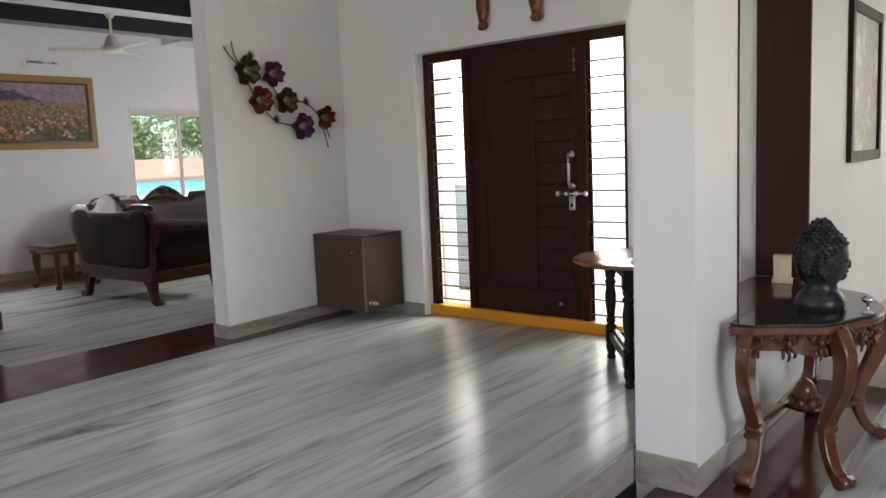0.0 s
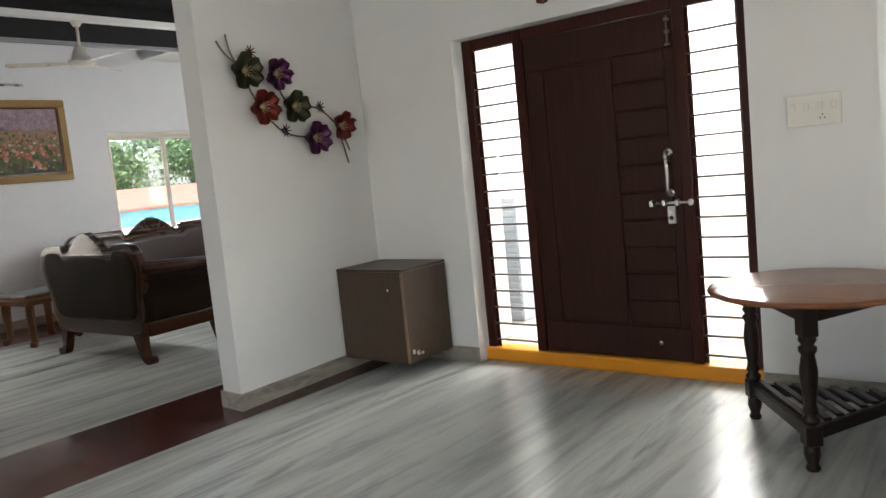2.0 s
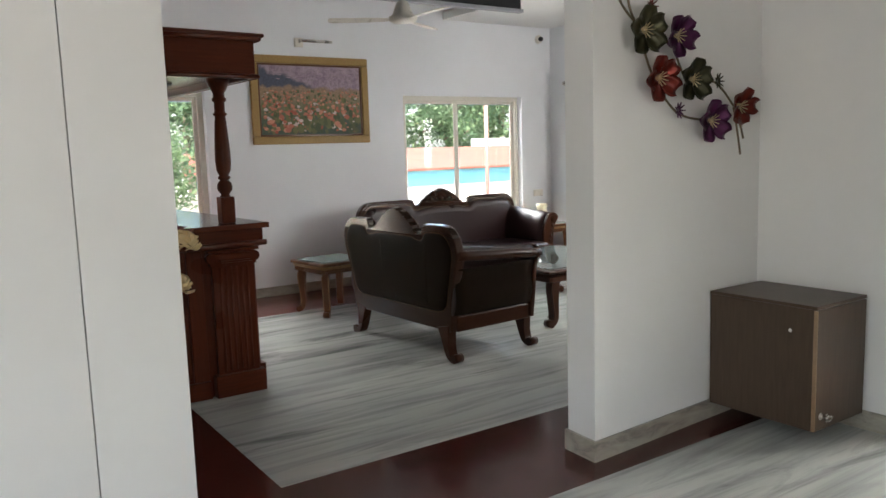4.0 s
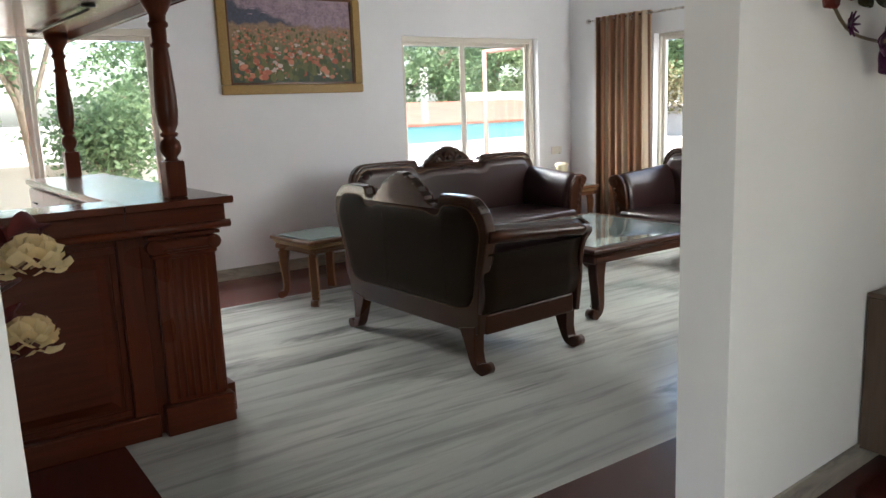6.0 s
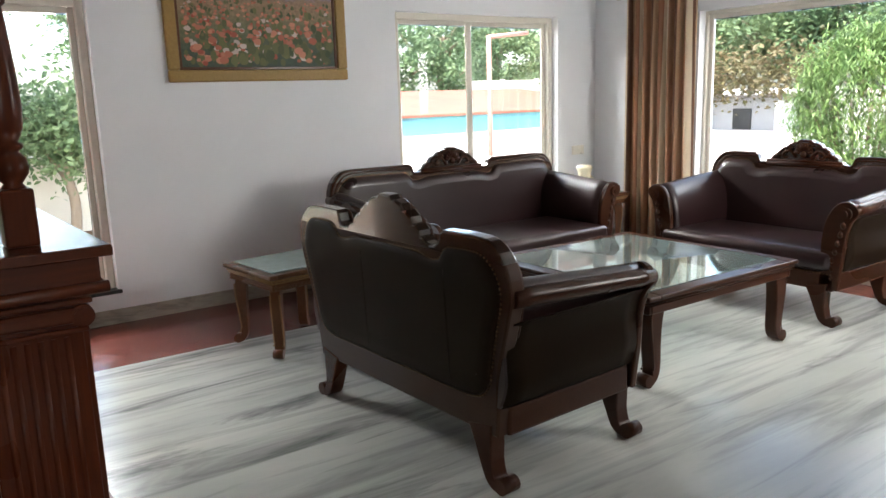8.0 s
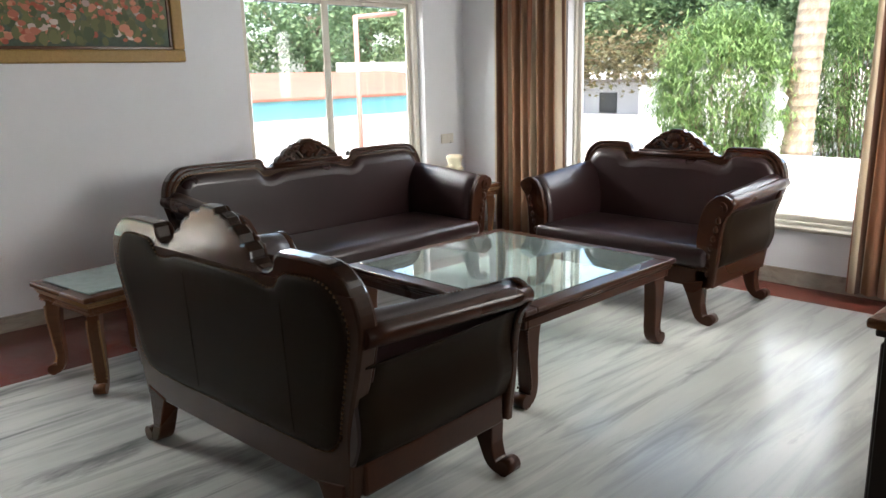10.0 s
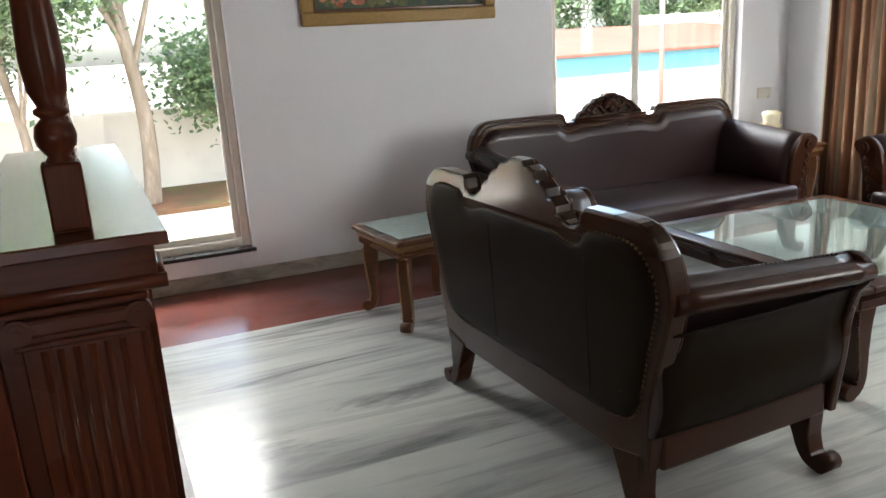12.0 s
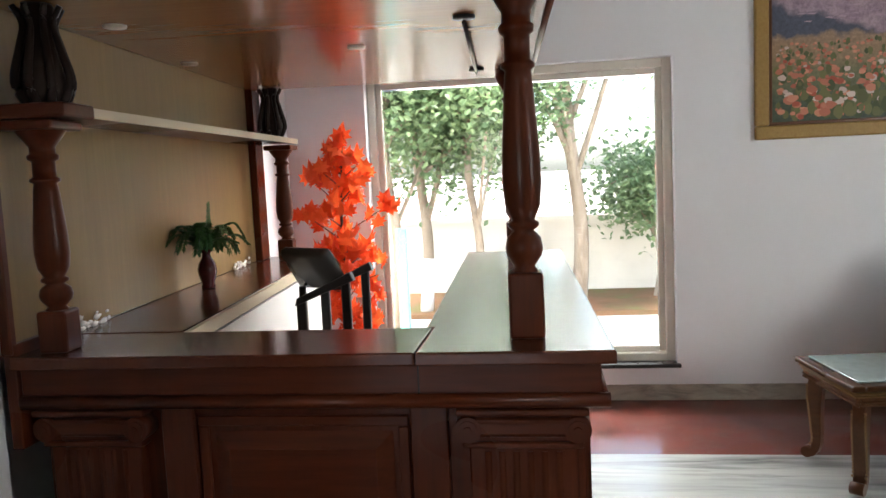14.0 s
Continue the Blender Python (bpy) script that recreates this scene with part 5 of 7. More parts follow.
def painting():
    p = thing("painting", "gilt-framed oil painting of a poppy field", "painting")
    x, y0, y1, z0, z1, f = X_PAINT, 4.275, 5.69, 1.665, 2.617, 0.085
    for a, b, c, d in ((y0, y1, z0, z0 + f), (y0, y1, z1 - f, z1), (y0, y0 + f, z0 + f, z1 - f), (y1 - f, y1, z0 + f, z1 - f)):
        part("frame", box(x, x + 0.045, a, b, c, d, 0.012, 2), GOLD, p, "worn gilt frame")
    g = 0.105
    for a, b, c, d in ((y0 + f, y1 - f, z0 + f, z0 + g), (y0 + f, y1 - f, z1 - g, z1 - f), (y0 + f, y0 + g, z0 + g, z1 - g), (y1 - g, y1 - f, z0 + g, z1 - g)):
        part("slip", box(x, x + 0.030, a, b, c, d, 0.004, 1), TABLE_WOOD, p, "dark inner slip")
    cv = Mat("poppy_canvas", 0.5, spec=0.3)
    sp = cv.t.nodes.new("ShaderNodeSeparateXYZ")
    cv.link(cv.co.outputs["Object"], sp.inputs[0])
    mr = cv.t.nodes.new("ShaderNodeMapRange")
    mr.inputs[1].default_value, mr.inputs[2].default_value = z0 + g, z1 - g
    cv.link(sp.outputs[2], mr.inputs[0])
    n1 = cv.noise(5.0, 5.0, 0.6)
    ad = cv.t.nodes.new("ShaderNodeMath")
    ad.operation = "MULTIPLY_ADD"
    ad.inputs[1].default_value = 0.30
    cv.link(n1, ad.inputs[0])
    cv.link(mr.outputs[0], ad.inputs[2])
    meadow = cv.ramp(ad.outputs[0], (0.0, (0.040, 0.058, 0.040)), (0.30, (0.075, 0.105, 0.066)), (0.52, (0.17, 0.175, 0.09)), (0.74, (0.33, 0.22, 0.13)), (0.90, (0.30, 0.20, 0.15)))
    slope = cv.t.nodes.new("ShaderNodeMath")
    slope.operation = "MULTIPLY_ADD"
    slope.inputs[1].default_value = 0.44
    cv.link(sp.outputs[1], slope.inputs[0])
    cv.link(ad.outputs[0], slope.inputs[2])
    hills = cv.ramp(cv.noise(9.0, 4.0, 0.6), (0.35, (0.27, 0.19, 0.25)), (0.65, (0.44, 0.33, 0.38)))
    edge = cv.t.nodes.new("ShaderNodeMapRange")
    edge.inputs[1].default_value, edge.inputs[2].default_value = 3.02, 3.08
    cv.link(slope.outputs[0], edge.inputs[0])
    hills = cv.mix(edge.outputs[0], (0.075, 0.085, 0.125), hills)
    base = cv.mix(cv.grey(ad.outputs[0], 0.82, 0.0, 0.86, 1.0), meadow, hills)
    base = cv.mix(0.5, base, cv.ramp(cv.noise(38.0, 4.0, 0.7), (0.3, (0.3, 0.3, 0.3)), (0.7, (1.3, 1.3, 1.3))), "MULTIPLY")
    cv.colour(base)
    part("canvas", box(x, x + 0.020, y0 + g, y1 - g, z0 + g, z1 - g), cv.m, p, "green meadow under violet hills")
    # dabs of paint for the blossoms, denser towards the middle distance
    dab = {}
    for nm, a, b in (("poppy_paint", (0.36, 0.075, 0.040), (0.62, 0.27, 0.17)), ("pale_paint", (0.45, 0.33, 0.29), (0.66, 0.55, 0.48)), ("leaf_paint", (0.05, 0.075, 0.03), (0.16, 0.16, 0.06)), ("hill_paint", (0.28, 0.20, 0.27), (0.42, 0.30, 0.36))):
        mm = Mat(nm, 0.5, spec=0.3)
        mm.colour(mm.mix(mm.random(), a, b))
        dab[nm] = (mm.m, bmesh.new())
    rng = random.Random(11)
    lo, hi = z0 + g, z1 - g
    for _ in range(620):
        v = rng.random() ** 0.8
        z = lo + (hi - lo) * 0.64 * v
        y = y0 + g + 0.03 + rng.random() * (y1 - y0 - 2 * g - 0.06)
        size = 0.036 * (1 - 0.80 * v) * rng.uniform(0.3, 1.25) + 0.003
        if z + size > hi - 0.01 or z - size < lo + 0.002:
            continue
        big_gap = noise.noise((y * 3.0, z * 4.0, 1.7))
        kind = rng.choices(("poppy_paint", "pale_paint", "leaf_paint"), (6 if v > 0.35 or big_gap > 0 else 1.6, 0.9, 4))[0]
        q = dab[kind][1]
        nseg = 9
        pts = [(y + size * rng.uniform(0.8, 1.15) * math.cos(2 * math.pi * k / nseg), z + size * (0.8 if kind != "leaf_paint" else 1.5) * rng.uniform(0.75, 1.1) * math.sin(2 * math.pi * k / nseg)) for k in range(nseg)]
        prism(pts, x + 0.0201 + rng.random() * 0.001, x + 0.0222 + rng.random() * 0.001, "yz", 0, q)
    q = dab["hill_paint"][1]
    for _ in range(90):
        z = lo + (hi - lo) * rng.uniform(0.80, 0.985)
        y = y0 + g + 0.05 + rng.random() * (y1 - y0 - 2 * g - 0.1)
        if (y - y0) / (y1 - y0) < 0.35 and rng.random() < 0.8:
            continue
        sy, sz = rng.uniform(0.012, 0.035), rng.uniform(0.003, 0.008)
        if z + sz > hi - 0.003:
            continue
        prism([(y - sy, z), (y - sy * 0.3, z + sz), (y + sy, z + sz * 0.4), (y + sy * 0.5, z - sz)], x + 0.0201, x + 0.0212, "yz", 0, q)
    for nm, (m3, q) in dab.items():
        tagged(part(nm, q, m3, p), kind="stuff")
    return p


painting()


def picture_lamp():
    l = thing("picture_lamp", "slim wall lamp on a bracket above the painting", "wall lamp")
    y0, z0 = 4.86, 2.765
    part("wall_plate", box(X_PAINT, X_PAINT + 0.03, y0 - 0.05, y0 + 0.05, z0 - 0.05, z0 + 0.05, 0.008, 2), IVORY, l)
    part("arm", tube([(X_PAINT + 0.03, y0, z0), (X_PAINT + 0.10, y0, z0 + 0.01)], 0.011, 8), STEEL, l)
    part("tube", tube([(X_PAINT + 0.10, y0 - 0.03, z0 + 0.01), (X_PAINT + 0.10, y0 + 0.36, z0 + 0.01)], 0.016, 10), STEEL, l, "grey metal lamp tube")
    return l


picture_lamp()


def ceiling_fan():
    f = thing("ceiling_fan", "cream three-blade ceiling fan on a down rod", "fan", pose(-8.51, 4.885, 0))
    part("down_rod", tube([(0, 0, 3.07), (0, 0, 2.80)], 0.014, 10), FAN, f)
    part("canopy_cup", lathe([(0.0, 3.02), (0.03, 3.02), (0.055, 3.06), (0.055, 3.068), (0.0, 3.068)], 18), FAN, f)
    part("motor", lathe([(0.0, 2.655), (0.09, 2.655), (0.12, 2.67), (0.125, 2.70), (0.09, 2.72), (0.065, 2.79), (0.045, 2.83), (0.02, 2.84), (0.0, 2.84)], 24), FAN, f)
    for k in range(3):
        b = part("blade", prism([(0.13, -0.035), (0.30, -0.06), (0.60, -0.062), (0.64, -0.04), (0.645, 0.0), (0.63, 0.045), (0.30, 0.05), (0.13, 0.035)], -0.003, 0.003, "xy"), FAN, f)
        b.matrix_basis = pose(0, 0, 2.68, 0, 0, 122 + 120 * k) @ pose(0, 0, 0, 9)
        part("blade_bracket", box(0.06, 0.18, -0.02, 0.02, -0.006, -0.002), FAN, b)
    return f


ceiling_fan()
s_cam = thing("security_camera", "small white dome camera under the ceiling corner", "camera")
part("dome_base", lathe([(0.0, 0), (0.055, 0), (0.055, 0.03), (0.04, 0.04), (0.0, 0.04)], 16), IVORY, s_cam).matrix_basis = pose(-10.66, 8.32, 2.98, 0, 90)
part("dome", ball(bmesh.new(), (-10.60, 8.32, 2.98), 0.034, (1, 1, 1), 2), BLACK_PLASTIC, s_cam)
switch_plate(pose(-10.68, 8.30, 0.93, 0, 0, 90), 3, 0.16, "ivory switch plate on the wall beside the window", 0.09)

# ---- the bar ----
Z_TOP = 1.118
POST = [(0.0, 0.0), (0.058, 0.0), (0.058, 0.0), (0.030, 0.155), (0.040, 0.165), (0.030, 0.178), (0.052, 0.205), (0.056, 0.225), (0.050, 0.25), (0.030, 0.268), (0.046, 0.278), (0.046, 0.288), (0.034, 0.295), (0.052, 0.33), (0.058, 0.39), (0.055, 0.47), (0.043, 0.62), (0.038, 0.66), (0.050, 0.668), (0.050, 0.678), (0.038, 0.685), (0.038, 0.745), (0.050, 0.752), (0.052, 0.768), (0.042, 0.775), (0.042, 0.80), (0.075, 0.85), (0.085, 0.87), (0.085, 0.90), (0.0, 0.90)]


def post_mesh(h, r=1.0):
    """Turned post on a square block with a turned capital."""
    k = h / 0.90
    bm = box(-0.052 * r, 0.052 * r, -0.052 * r, 0.052 * r, 0.0, 0.165 * k, 0.008, 2)
    lathe([(a * r, z * k) for a, z in POST[3:]] , 20, (0, 0, 0), bm)
    return bm


def pilaster(parent, x, y0, y1, label=""):
    """Fluted pilaster on the front (plane x, facing +x) with plinth and scrolled capital."""
    p = part("pilaster", box(x, x + 0.040, y0 + 0.02, y1 - 0.02, 0.145, 0.955, 0.004, 1), BAR_WOOD, parent, label or "fluted pilaster")
    part("plinth", box(x, x + 0.075, y0 - 0.01, y1 + 0.01, 0.0, 0.145, 0.008, 2), BAR_WOOD_H, p)
    n = 6
    w = (y1 - y0 - 0.10) / n
    for i in range(n):
        a = y0 + 0.05 + i * w
        part("flute", tube([(x + 0.031, a + w / 2, 0.165), (x + 0.031, a + w / 2, 0.845)], w * 0.36, 10), BAR_WOOD, p)
    part("necking", box(x, x + 0.052, y0 + 0.005, y1 - 0.005, 0.855, 0.872, 0.004, 1), BAR_WOOD_H, p)
    cap = part("capital", box(x, x + 0.060, y0 + 0.03, y1 - 0.03, 0.885, 0.935, 0.012, 2), BAR_WOOD_H, p, "scrolled capital")
    for y in (y0 + 0.02, y1 - 0.02):
        bm = tube([(x, y, 0.906), (x + 0.062, y, 0.906)], 0.034, 18)
        tube([(x + 0.06, y, 0.906), (x + 0.066, y, 0.906)], 0.025, 16, bm)
        tube([(x + 0.06, y, 0.906), (x + 0.070, y, 0.906)], 0.011, 12, bm)
        part("volute", bm, BAR_WOOD, cap)
    part("abacus", box(x, x + 0.070, y0 - 0.01, y1 + 0.01, 0.944, 0.962, 0.006, 2), BAR_WOOD_H, p)
    return p


def raised_panel(parent, x, y0, y1, z0, z1):
    d = part("panel_frame", box(x, x + 0.012, y0, y1, z1 - 0.03, z1, 0.004, 1), BAR_WOOD_H, parent)
    part("panel_frame", box(x, x + 0.012, y0, y1, z0, z0 + 0.03, 0.004, 1), BAR_WOOD_H, parent)
    part("panel_frame", box(x, x + 0.012, y0, y0 + 0.03, z0 + 0.03, z1 - 0.03, 0.004, 1), BAR_WOOD, parent)
    part("panel_frame", box(x, x + 0.012, y1 - 0.03, y1, z0 + 0.03, z1 - 0.03, 0.004, 1), BAR_WOOD, parent)
    bm = bmesh.new()
    o = [(y0 + 0.045, z0 + 0.045), (y1 - 0.045, z0 + 0.045), (y1 - 0.045, z1 - 0.045), (y0 + 0.045, z1 - 0.045)]
    i = [(a + s * 0.045, b + t * 0.045) for (a, b), (s, t) in zip(o, ((1, 1), (-1, 1), (-1, -1), (1, -1)))]
    vo, vi = [bm.verts.new((x + 0.001, *q)) for q in o], [bm.verts.new((x + 0.020, *q)) for q in i]
    for k in range(4):
        bm.faces.new((vo[k], vo[(k + 1) % 4], vi[(k + 1) % 4], vi[k]))
    bm.faces.new(vi)
    bm.faces.new(vo[::-1])
    part("raised_panel", bm, BAR_WOOD_H, parent, "raised mahogany panel")
    return d


def counter():
    c = thing("bar_counter", "mahogany bar counter with fluted pilasters and raised panels", "bar counter")
    x = -7.535
    part("body", box(-7.72, x, 1.57, 3.065, 0.0, 1.02, 0.003, 1), BAR_WOOD, c)
    part("plinth", box(x, x + 0.045, 1.91, 2.72, 0.0, 0.115, 0.008, 2), BAR_WOOD_H, c)
    part("frieze", box(-7.72, x + 0.075, 1.56, 3.105, 1.005, 1.082, 0.004, 1), BAR_WOOD_H, c)
    part("frieze_joint", box(x + 0.0745, x + 0.0765, 2.651, 2.655, 1.0, 1.08), BLACK_WOOD, c)
    part("moulding", tube([(x + 0.072, 1.56, 0.988), (x + 0.072, 3.125, 0.988)], 0.019, 10), BAR_WOOD_H, c, "rounded moulding under the frieze")
    part("moulding", box(x, x + 0.050, 1.56, 3.095, 0.962, 1.005, 0.010, 2), BAR_WOOD_H, c)
    part("moulding", tube([(x + 0.072, 3.105, 0.988), (-7.72, 3.105, 0.988)], 0.019, 10), BAR_WOOD_H, c)
    part("post_strip", box(x, x + 0.022, 2.615, 2.715, 0.115, 0.962, 0.004, 1), BAR_WOOD, c)
    part("post_strip", box(x, x + 0.022, 1.925, 2.02, 0.115, 0.962, 0.004, 1), BAR_WOOD, c)
    raised_panel(c, x, 2.025, 2.61, 0.13, 0.93)
    pilaster(c, x, 2.75, 3.065)
    pilaster(c, x, 1.585, 1.89)
    part("end_board", box(-7.72, -7.45, 1.523, 1.558, 0.86, 1.15, 0.003, 1), BAR_WOOD, c, "end board with chipped edge")
    # right wing: panelled outside, white cupboards and drawers inside
    part("wing_body", prism([(-7.722, 2.655), (-7.722, 3.085), (-9.72, 3.005), (-9.72, 2.572)], 0.0, 1.08, "xy"), BAR_WOOD, c)
    part("wing_plinth", prism([(-7.60, 3.086), (-7.60, 3.125), (-9.72, 3.045), (-9.72, 3.006)], 0.0, 0.145, "xy"), BAR_WOOD_H, c)
    skew = Matrix.Translation((-7.722, 2.652, 0)) @ pose(0, 0, 0, 0, 0, 2.4) @ Matrix.Translation((7.722, -2.558, 0))
    for i in range(4):
        a = -9.70 + i * 0.49
        d = part("drawer", box(a, a + 0.475, 2.540, 2.558, 0.90, 1.06, 0.003, 1), WHITE_PLASTER, c, "white drawer front")
        d.matrix_basis = skew
        part("handle", tube([(a + 0.18, 2.528, 0.98), (a + 0.30, 2.528, 0.98)], 0.007, 8), BLACK_PLASTIC, d, "black bar handle")
        part("cupboard_door", box(a, a + 0.475, 2.540, 2.558, 0.10, 0.88, 0.003, 1), WHITE_PLASTER, c).matrix_basis = skew
    part("wing_body", prism([(-7.722, 1.535), (-7.722, 1.885), (-9.84, 1.69), (-9.84, 1.34)], 0.0, 1.07, "xy"), BAR_WOOD, c)
    part("inner_face", prism([(-7.98, 1.866), (-7.98, 1.879), (-9.84, 1.707), (-9.84, 1.694)], 0.10, 1.06, "xy"), WHITE_PLASTER, c, "white inner face")
    return c


counter()


def bar_top():
    t = thing("bar_worktop", "polished dark mahogany bar top in a U shape", "worktop")
    part("front_board", box(-7.74, -7.43, 1.553, 2.650, 1.084, Z_TOP, 0.005, 2), BAR_TOP, t)
    part("wing_board", prism([(-7.43, 2.654), (-7.43, 3.140), (-9.75, 3.045), (-9.75, 2.545), (-7.74, 2.632), (-7.74, 2.654)], 1.084, Z_TOP, "xy", 0.005), BAR_TOP, t)
    part("left_board", prism([(-7.743, 1.525), (-7.743, 1.888), (-9.85, 1.694), (-9.85, 1.32)], 1.084, Z_TOP, "xy", 0.004), BAR_TOP, t)
    part("edge_strip", prism([(-7.743, 1.889), (-7.743, 1.906), (-9.85, 1.712), (-9.85, 1.695)], 1.072, 1.115, "xy"), EDGE_PALE, t, "pale unfinished edge strip")
    return t


bar_top()


def canopy():
    c = thing("bar_canopy", "mahogany canopy with a glossy soffit on turned posts", "canopy")
    x0, x1, y0, y1 = -9.82, -7.235, 1.505, 3.035
    c.matrix_basis = Matrix.Translation((x1, y1, 0)) @ pose(0, 0, 0, 0, 0, 3.2) @ Matrix.Translation((-x1, -y1, 0))
    part("soffit", box(x0, x1 - 0.03, y0, y1 - 0.03, 2.055, 2.075), SOFFIT, c, "glossy brown soffit")
    part("fascia", box(x1 - 0.03, x1, y0, y1, 2.010, 2.235, 0.004, 1), BAR_WOOD_H, c)
    part("fascia", box(x0, x1 - 0.03, y1 - 0.03, y1, 2.010, 2.235, 0.004, 1), BAR_WOOD, c)
    part("top_board", box(x0, x1 - 0.03, y0, y1 - 0.03, 2.20, 2.225), BAR_WOOD_H, c)
    for z, o, r in ((2.022, 0.010, 0.014), (2.245, 0.022, 0.018), (2.262, 0.040, 0.012)):
        part("crown_moulding", tube([(x1 + o, y0, z), (x1 + o, y1 + o, z)], r, 8), BAR_WOOD_H, c)
        part("crown_moulding", tube([(x1 + o, y1 + o, z), (x0, y1 + o, z)], r, 8), BAR_WOOD_H, c)
    part("crown_board", box(x0, x1 + 0.035, y0, y1 + 0.035, 2.236, 2.262, 0.006, 1), BAR_WOOD_H, c)
    for x, y in ((-7.615, 2.945), (-9.58, 2.945)):
        p = part("post", post_mesh(2.055 - Z_TOP, 0.88), BAR_WOOD, c, "turned mahogany post")
        p.matrix_basis = Matrix.Translation((x, y, Z_TOP))
    # black rail for hanging glasses
    r = part("glass_rail", tube([(-8.135, 2.79, 2.034), (-9.437, 2.783, 2.034)], 0.008, 8), BLACK_PLASTIC, c, "thin black metal rail under the soffit")
    for x, y in ((-8.135, 2.79), (-9.437, 2.783)):
        part("rail_foot", lathe([(0.0, 0), (0.036, 0), (0.036, 0.010), (0.0, 0.010)], 16), BLACK_PLASTIC, r).matrix_basis = Matrix.Translation((x, y, 2.044))
    for x, y in ((-7.95, 1.72), (-8.75, 1.62), (-8.6, 2.35)):
        part("spotlight", lathe([(0.0, 0), (0.034, 0), (0.036, 0.007), (0.0, 0.007)], 16), IVORY, c, "small unlit recessed spotlight").matrix_basis = Matrix.Translation((x, y, 2.048))
    return c


canopy()


def back_shelf():
    s = thing("bar_shelf", "wooden back panel with a shelf on small turned columns", "shelf")
    s.matrix_basis = Matrix.Translation((-7.43, 1.545, 0)) @ pose(0, 0, 0, 0, 0, 4.3) @ Matrix.Translation((7.43, -1.262, 0))
    part("back_panel", box(-9.64, -7.47, 1.242, 1.262, Z_TOP + 0.002, 2.054), PLY, s, "golden-brown varnished panel")
    part("edge_post", box(-9.78, -9.642, 1.242, 1.30, Z_TOP + 0.002, 2.054, 0.004, 1), BAR_WOOD, s, "reddish edge board")
    part("edge_post", box(-7.468, -7.44, 1.242, 1.275, Z_TOP + 0.004, 2.054, 0.004, 1), BAR_WOOD, s)
    zs0, zs1 = 1.756, 1.776
    part("shelf_board", prism([(-7.47, 1.263), (-7.47, 1.462), (-9.74, 1.502), (-9.74, 1.263)], zs0, zs1, "xy", 0.003), BAR_WOOD, s)
    part("shelf_edge", prism([(-7.58, 1.466), (-7.58, 1.474), (-9.74, 1.512), (-9.74, 1.504)], zs0 - 0.004, zs1 + 0.004, "xy"), EDGE_PALE, s, "pale shelf edge")
    part("shelf_cornice", box(-7.60, -7.435, 1.30, 1.482, zs0 - 0.010, zs1 + 0.010, 0.008, 2), BAR_WOOD_H, s, "moulded shelf end over the column")
    for x, y, k in ((-7.515, 1.37, 0.78), (-9.66, 1.435, 0.80)):
        h = zs0 - 0.012 - Z_TOP
        bm = post_mesh(h, k)
        cuboid(bm, -0.082, 0.082, -0.075, 0.075, h - 0.026, h, 0.008, 2)
        part("column", bm, BAR_WOOD, s, "small turned column").matrix_basis = Matrix.Translation((x, y, Z_TOP))
    for x, y in ((-7.53, 1.385), (-9.62, 1.405)):
        br = part("carved_bracket", lathe([(0.0, 0.0), (0.045, 0.0), (0.058, 0.03), (0.058, 0.07), (0.040, 0.14), (0.030, 0.20), (0.042, 0.255), (0.036, 0.266), (0.0, 0.266)], 16), BLACK_WOOD, s, "dark acanthus-carved bracket")
        br.matrix_basis = Matrix.Translation((x, y, zs1 + 0.0105))
        for k in range(8):
            a = k * math.pi / 4
            leaf = tube(spline([(0.046 * math.cos(a), 0.046 * math.sin(a), 0.004), (0.072 * math.cos(a), 0.072 * math.sin(a), 0.06), (0.052 * math.cos(a), 0.052 * math.sin(a), 0.15), (0.040 * math.cos(a), 0.040 * math.sin(a), 0.21), (0.062 * math.cos(a), 0.062 * math.sin(a), 0.258)], 5), 0.014, 6, None, 0.008)
            part("carved_leaf", leaf, BLACK_WOOD, br)
    rng = random.Random(5)
    bm = bmesh.new()
    for cx in (-7.75, -9.25):
        for k in range(26):
            ball(bm, (cx - rng.random() * 0.22, 1.268 + rng.random() * 0.012, Z_TOP + 0.004 + rng.random() ** 2 * 0.035), rng.uniform(0.006, 0.014), (1.6, 0.5, 0.8))
    tagged(part("plaster_crumbs", bm, WHITE_PLASTER, s, "white flaking plaster along the counter"), kind="stuff")
    return s


back_shelf()


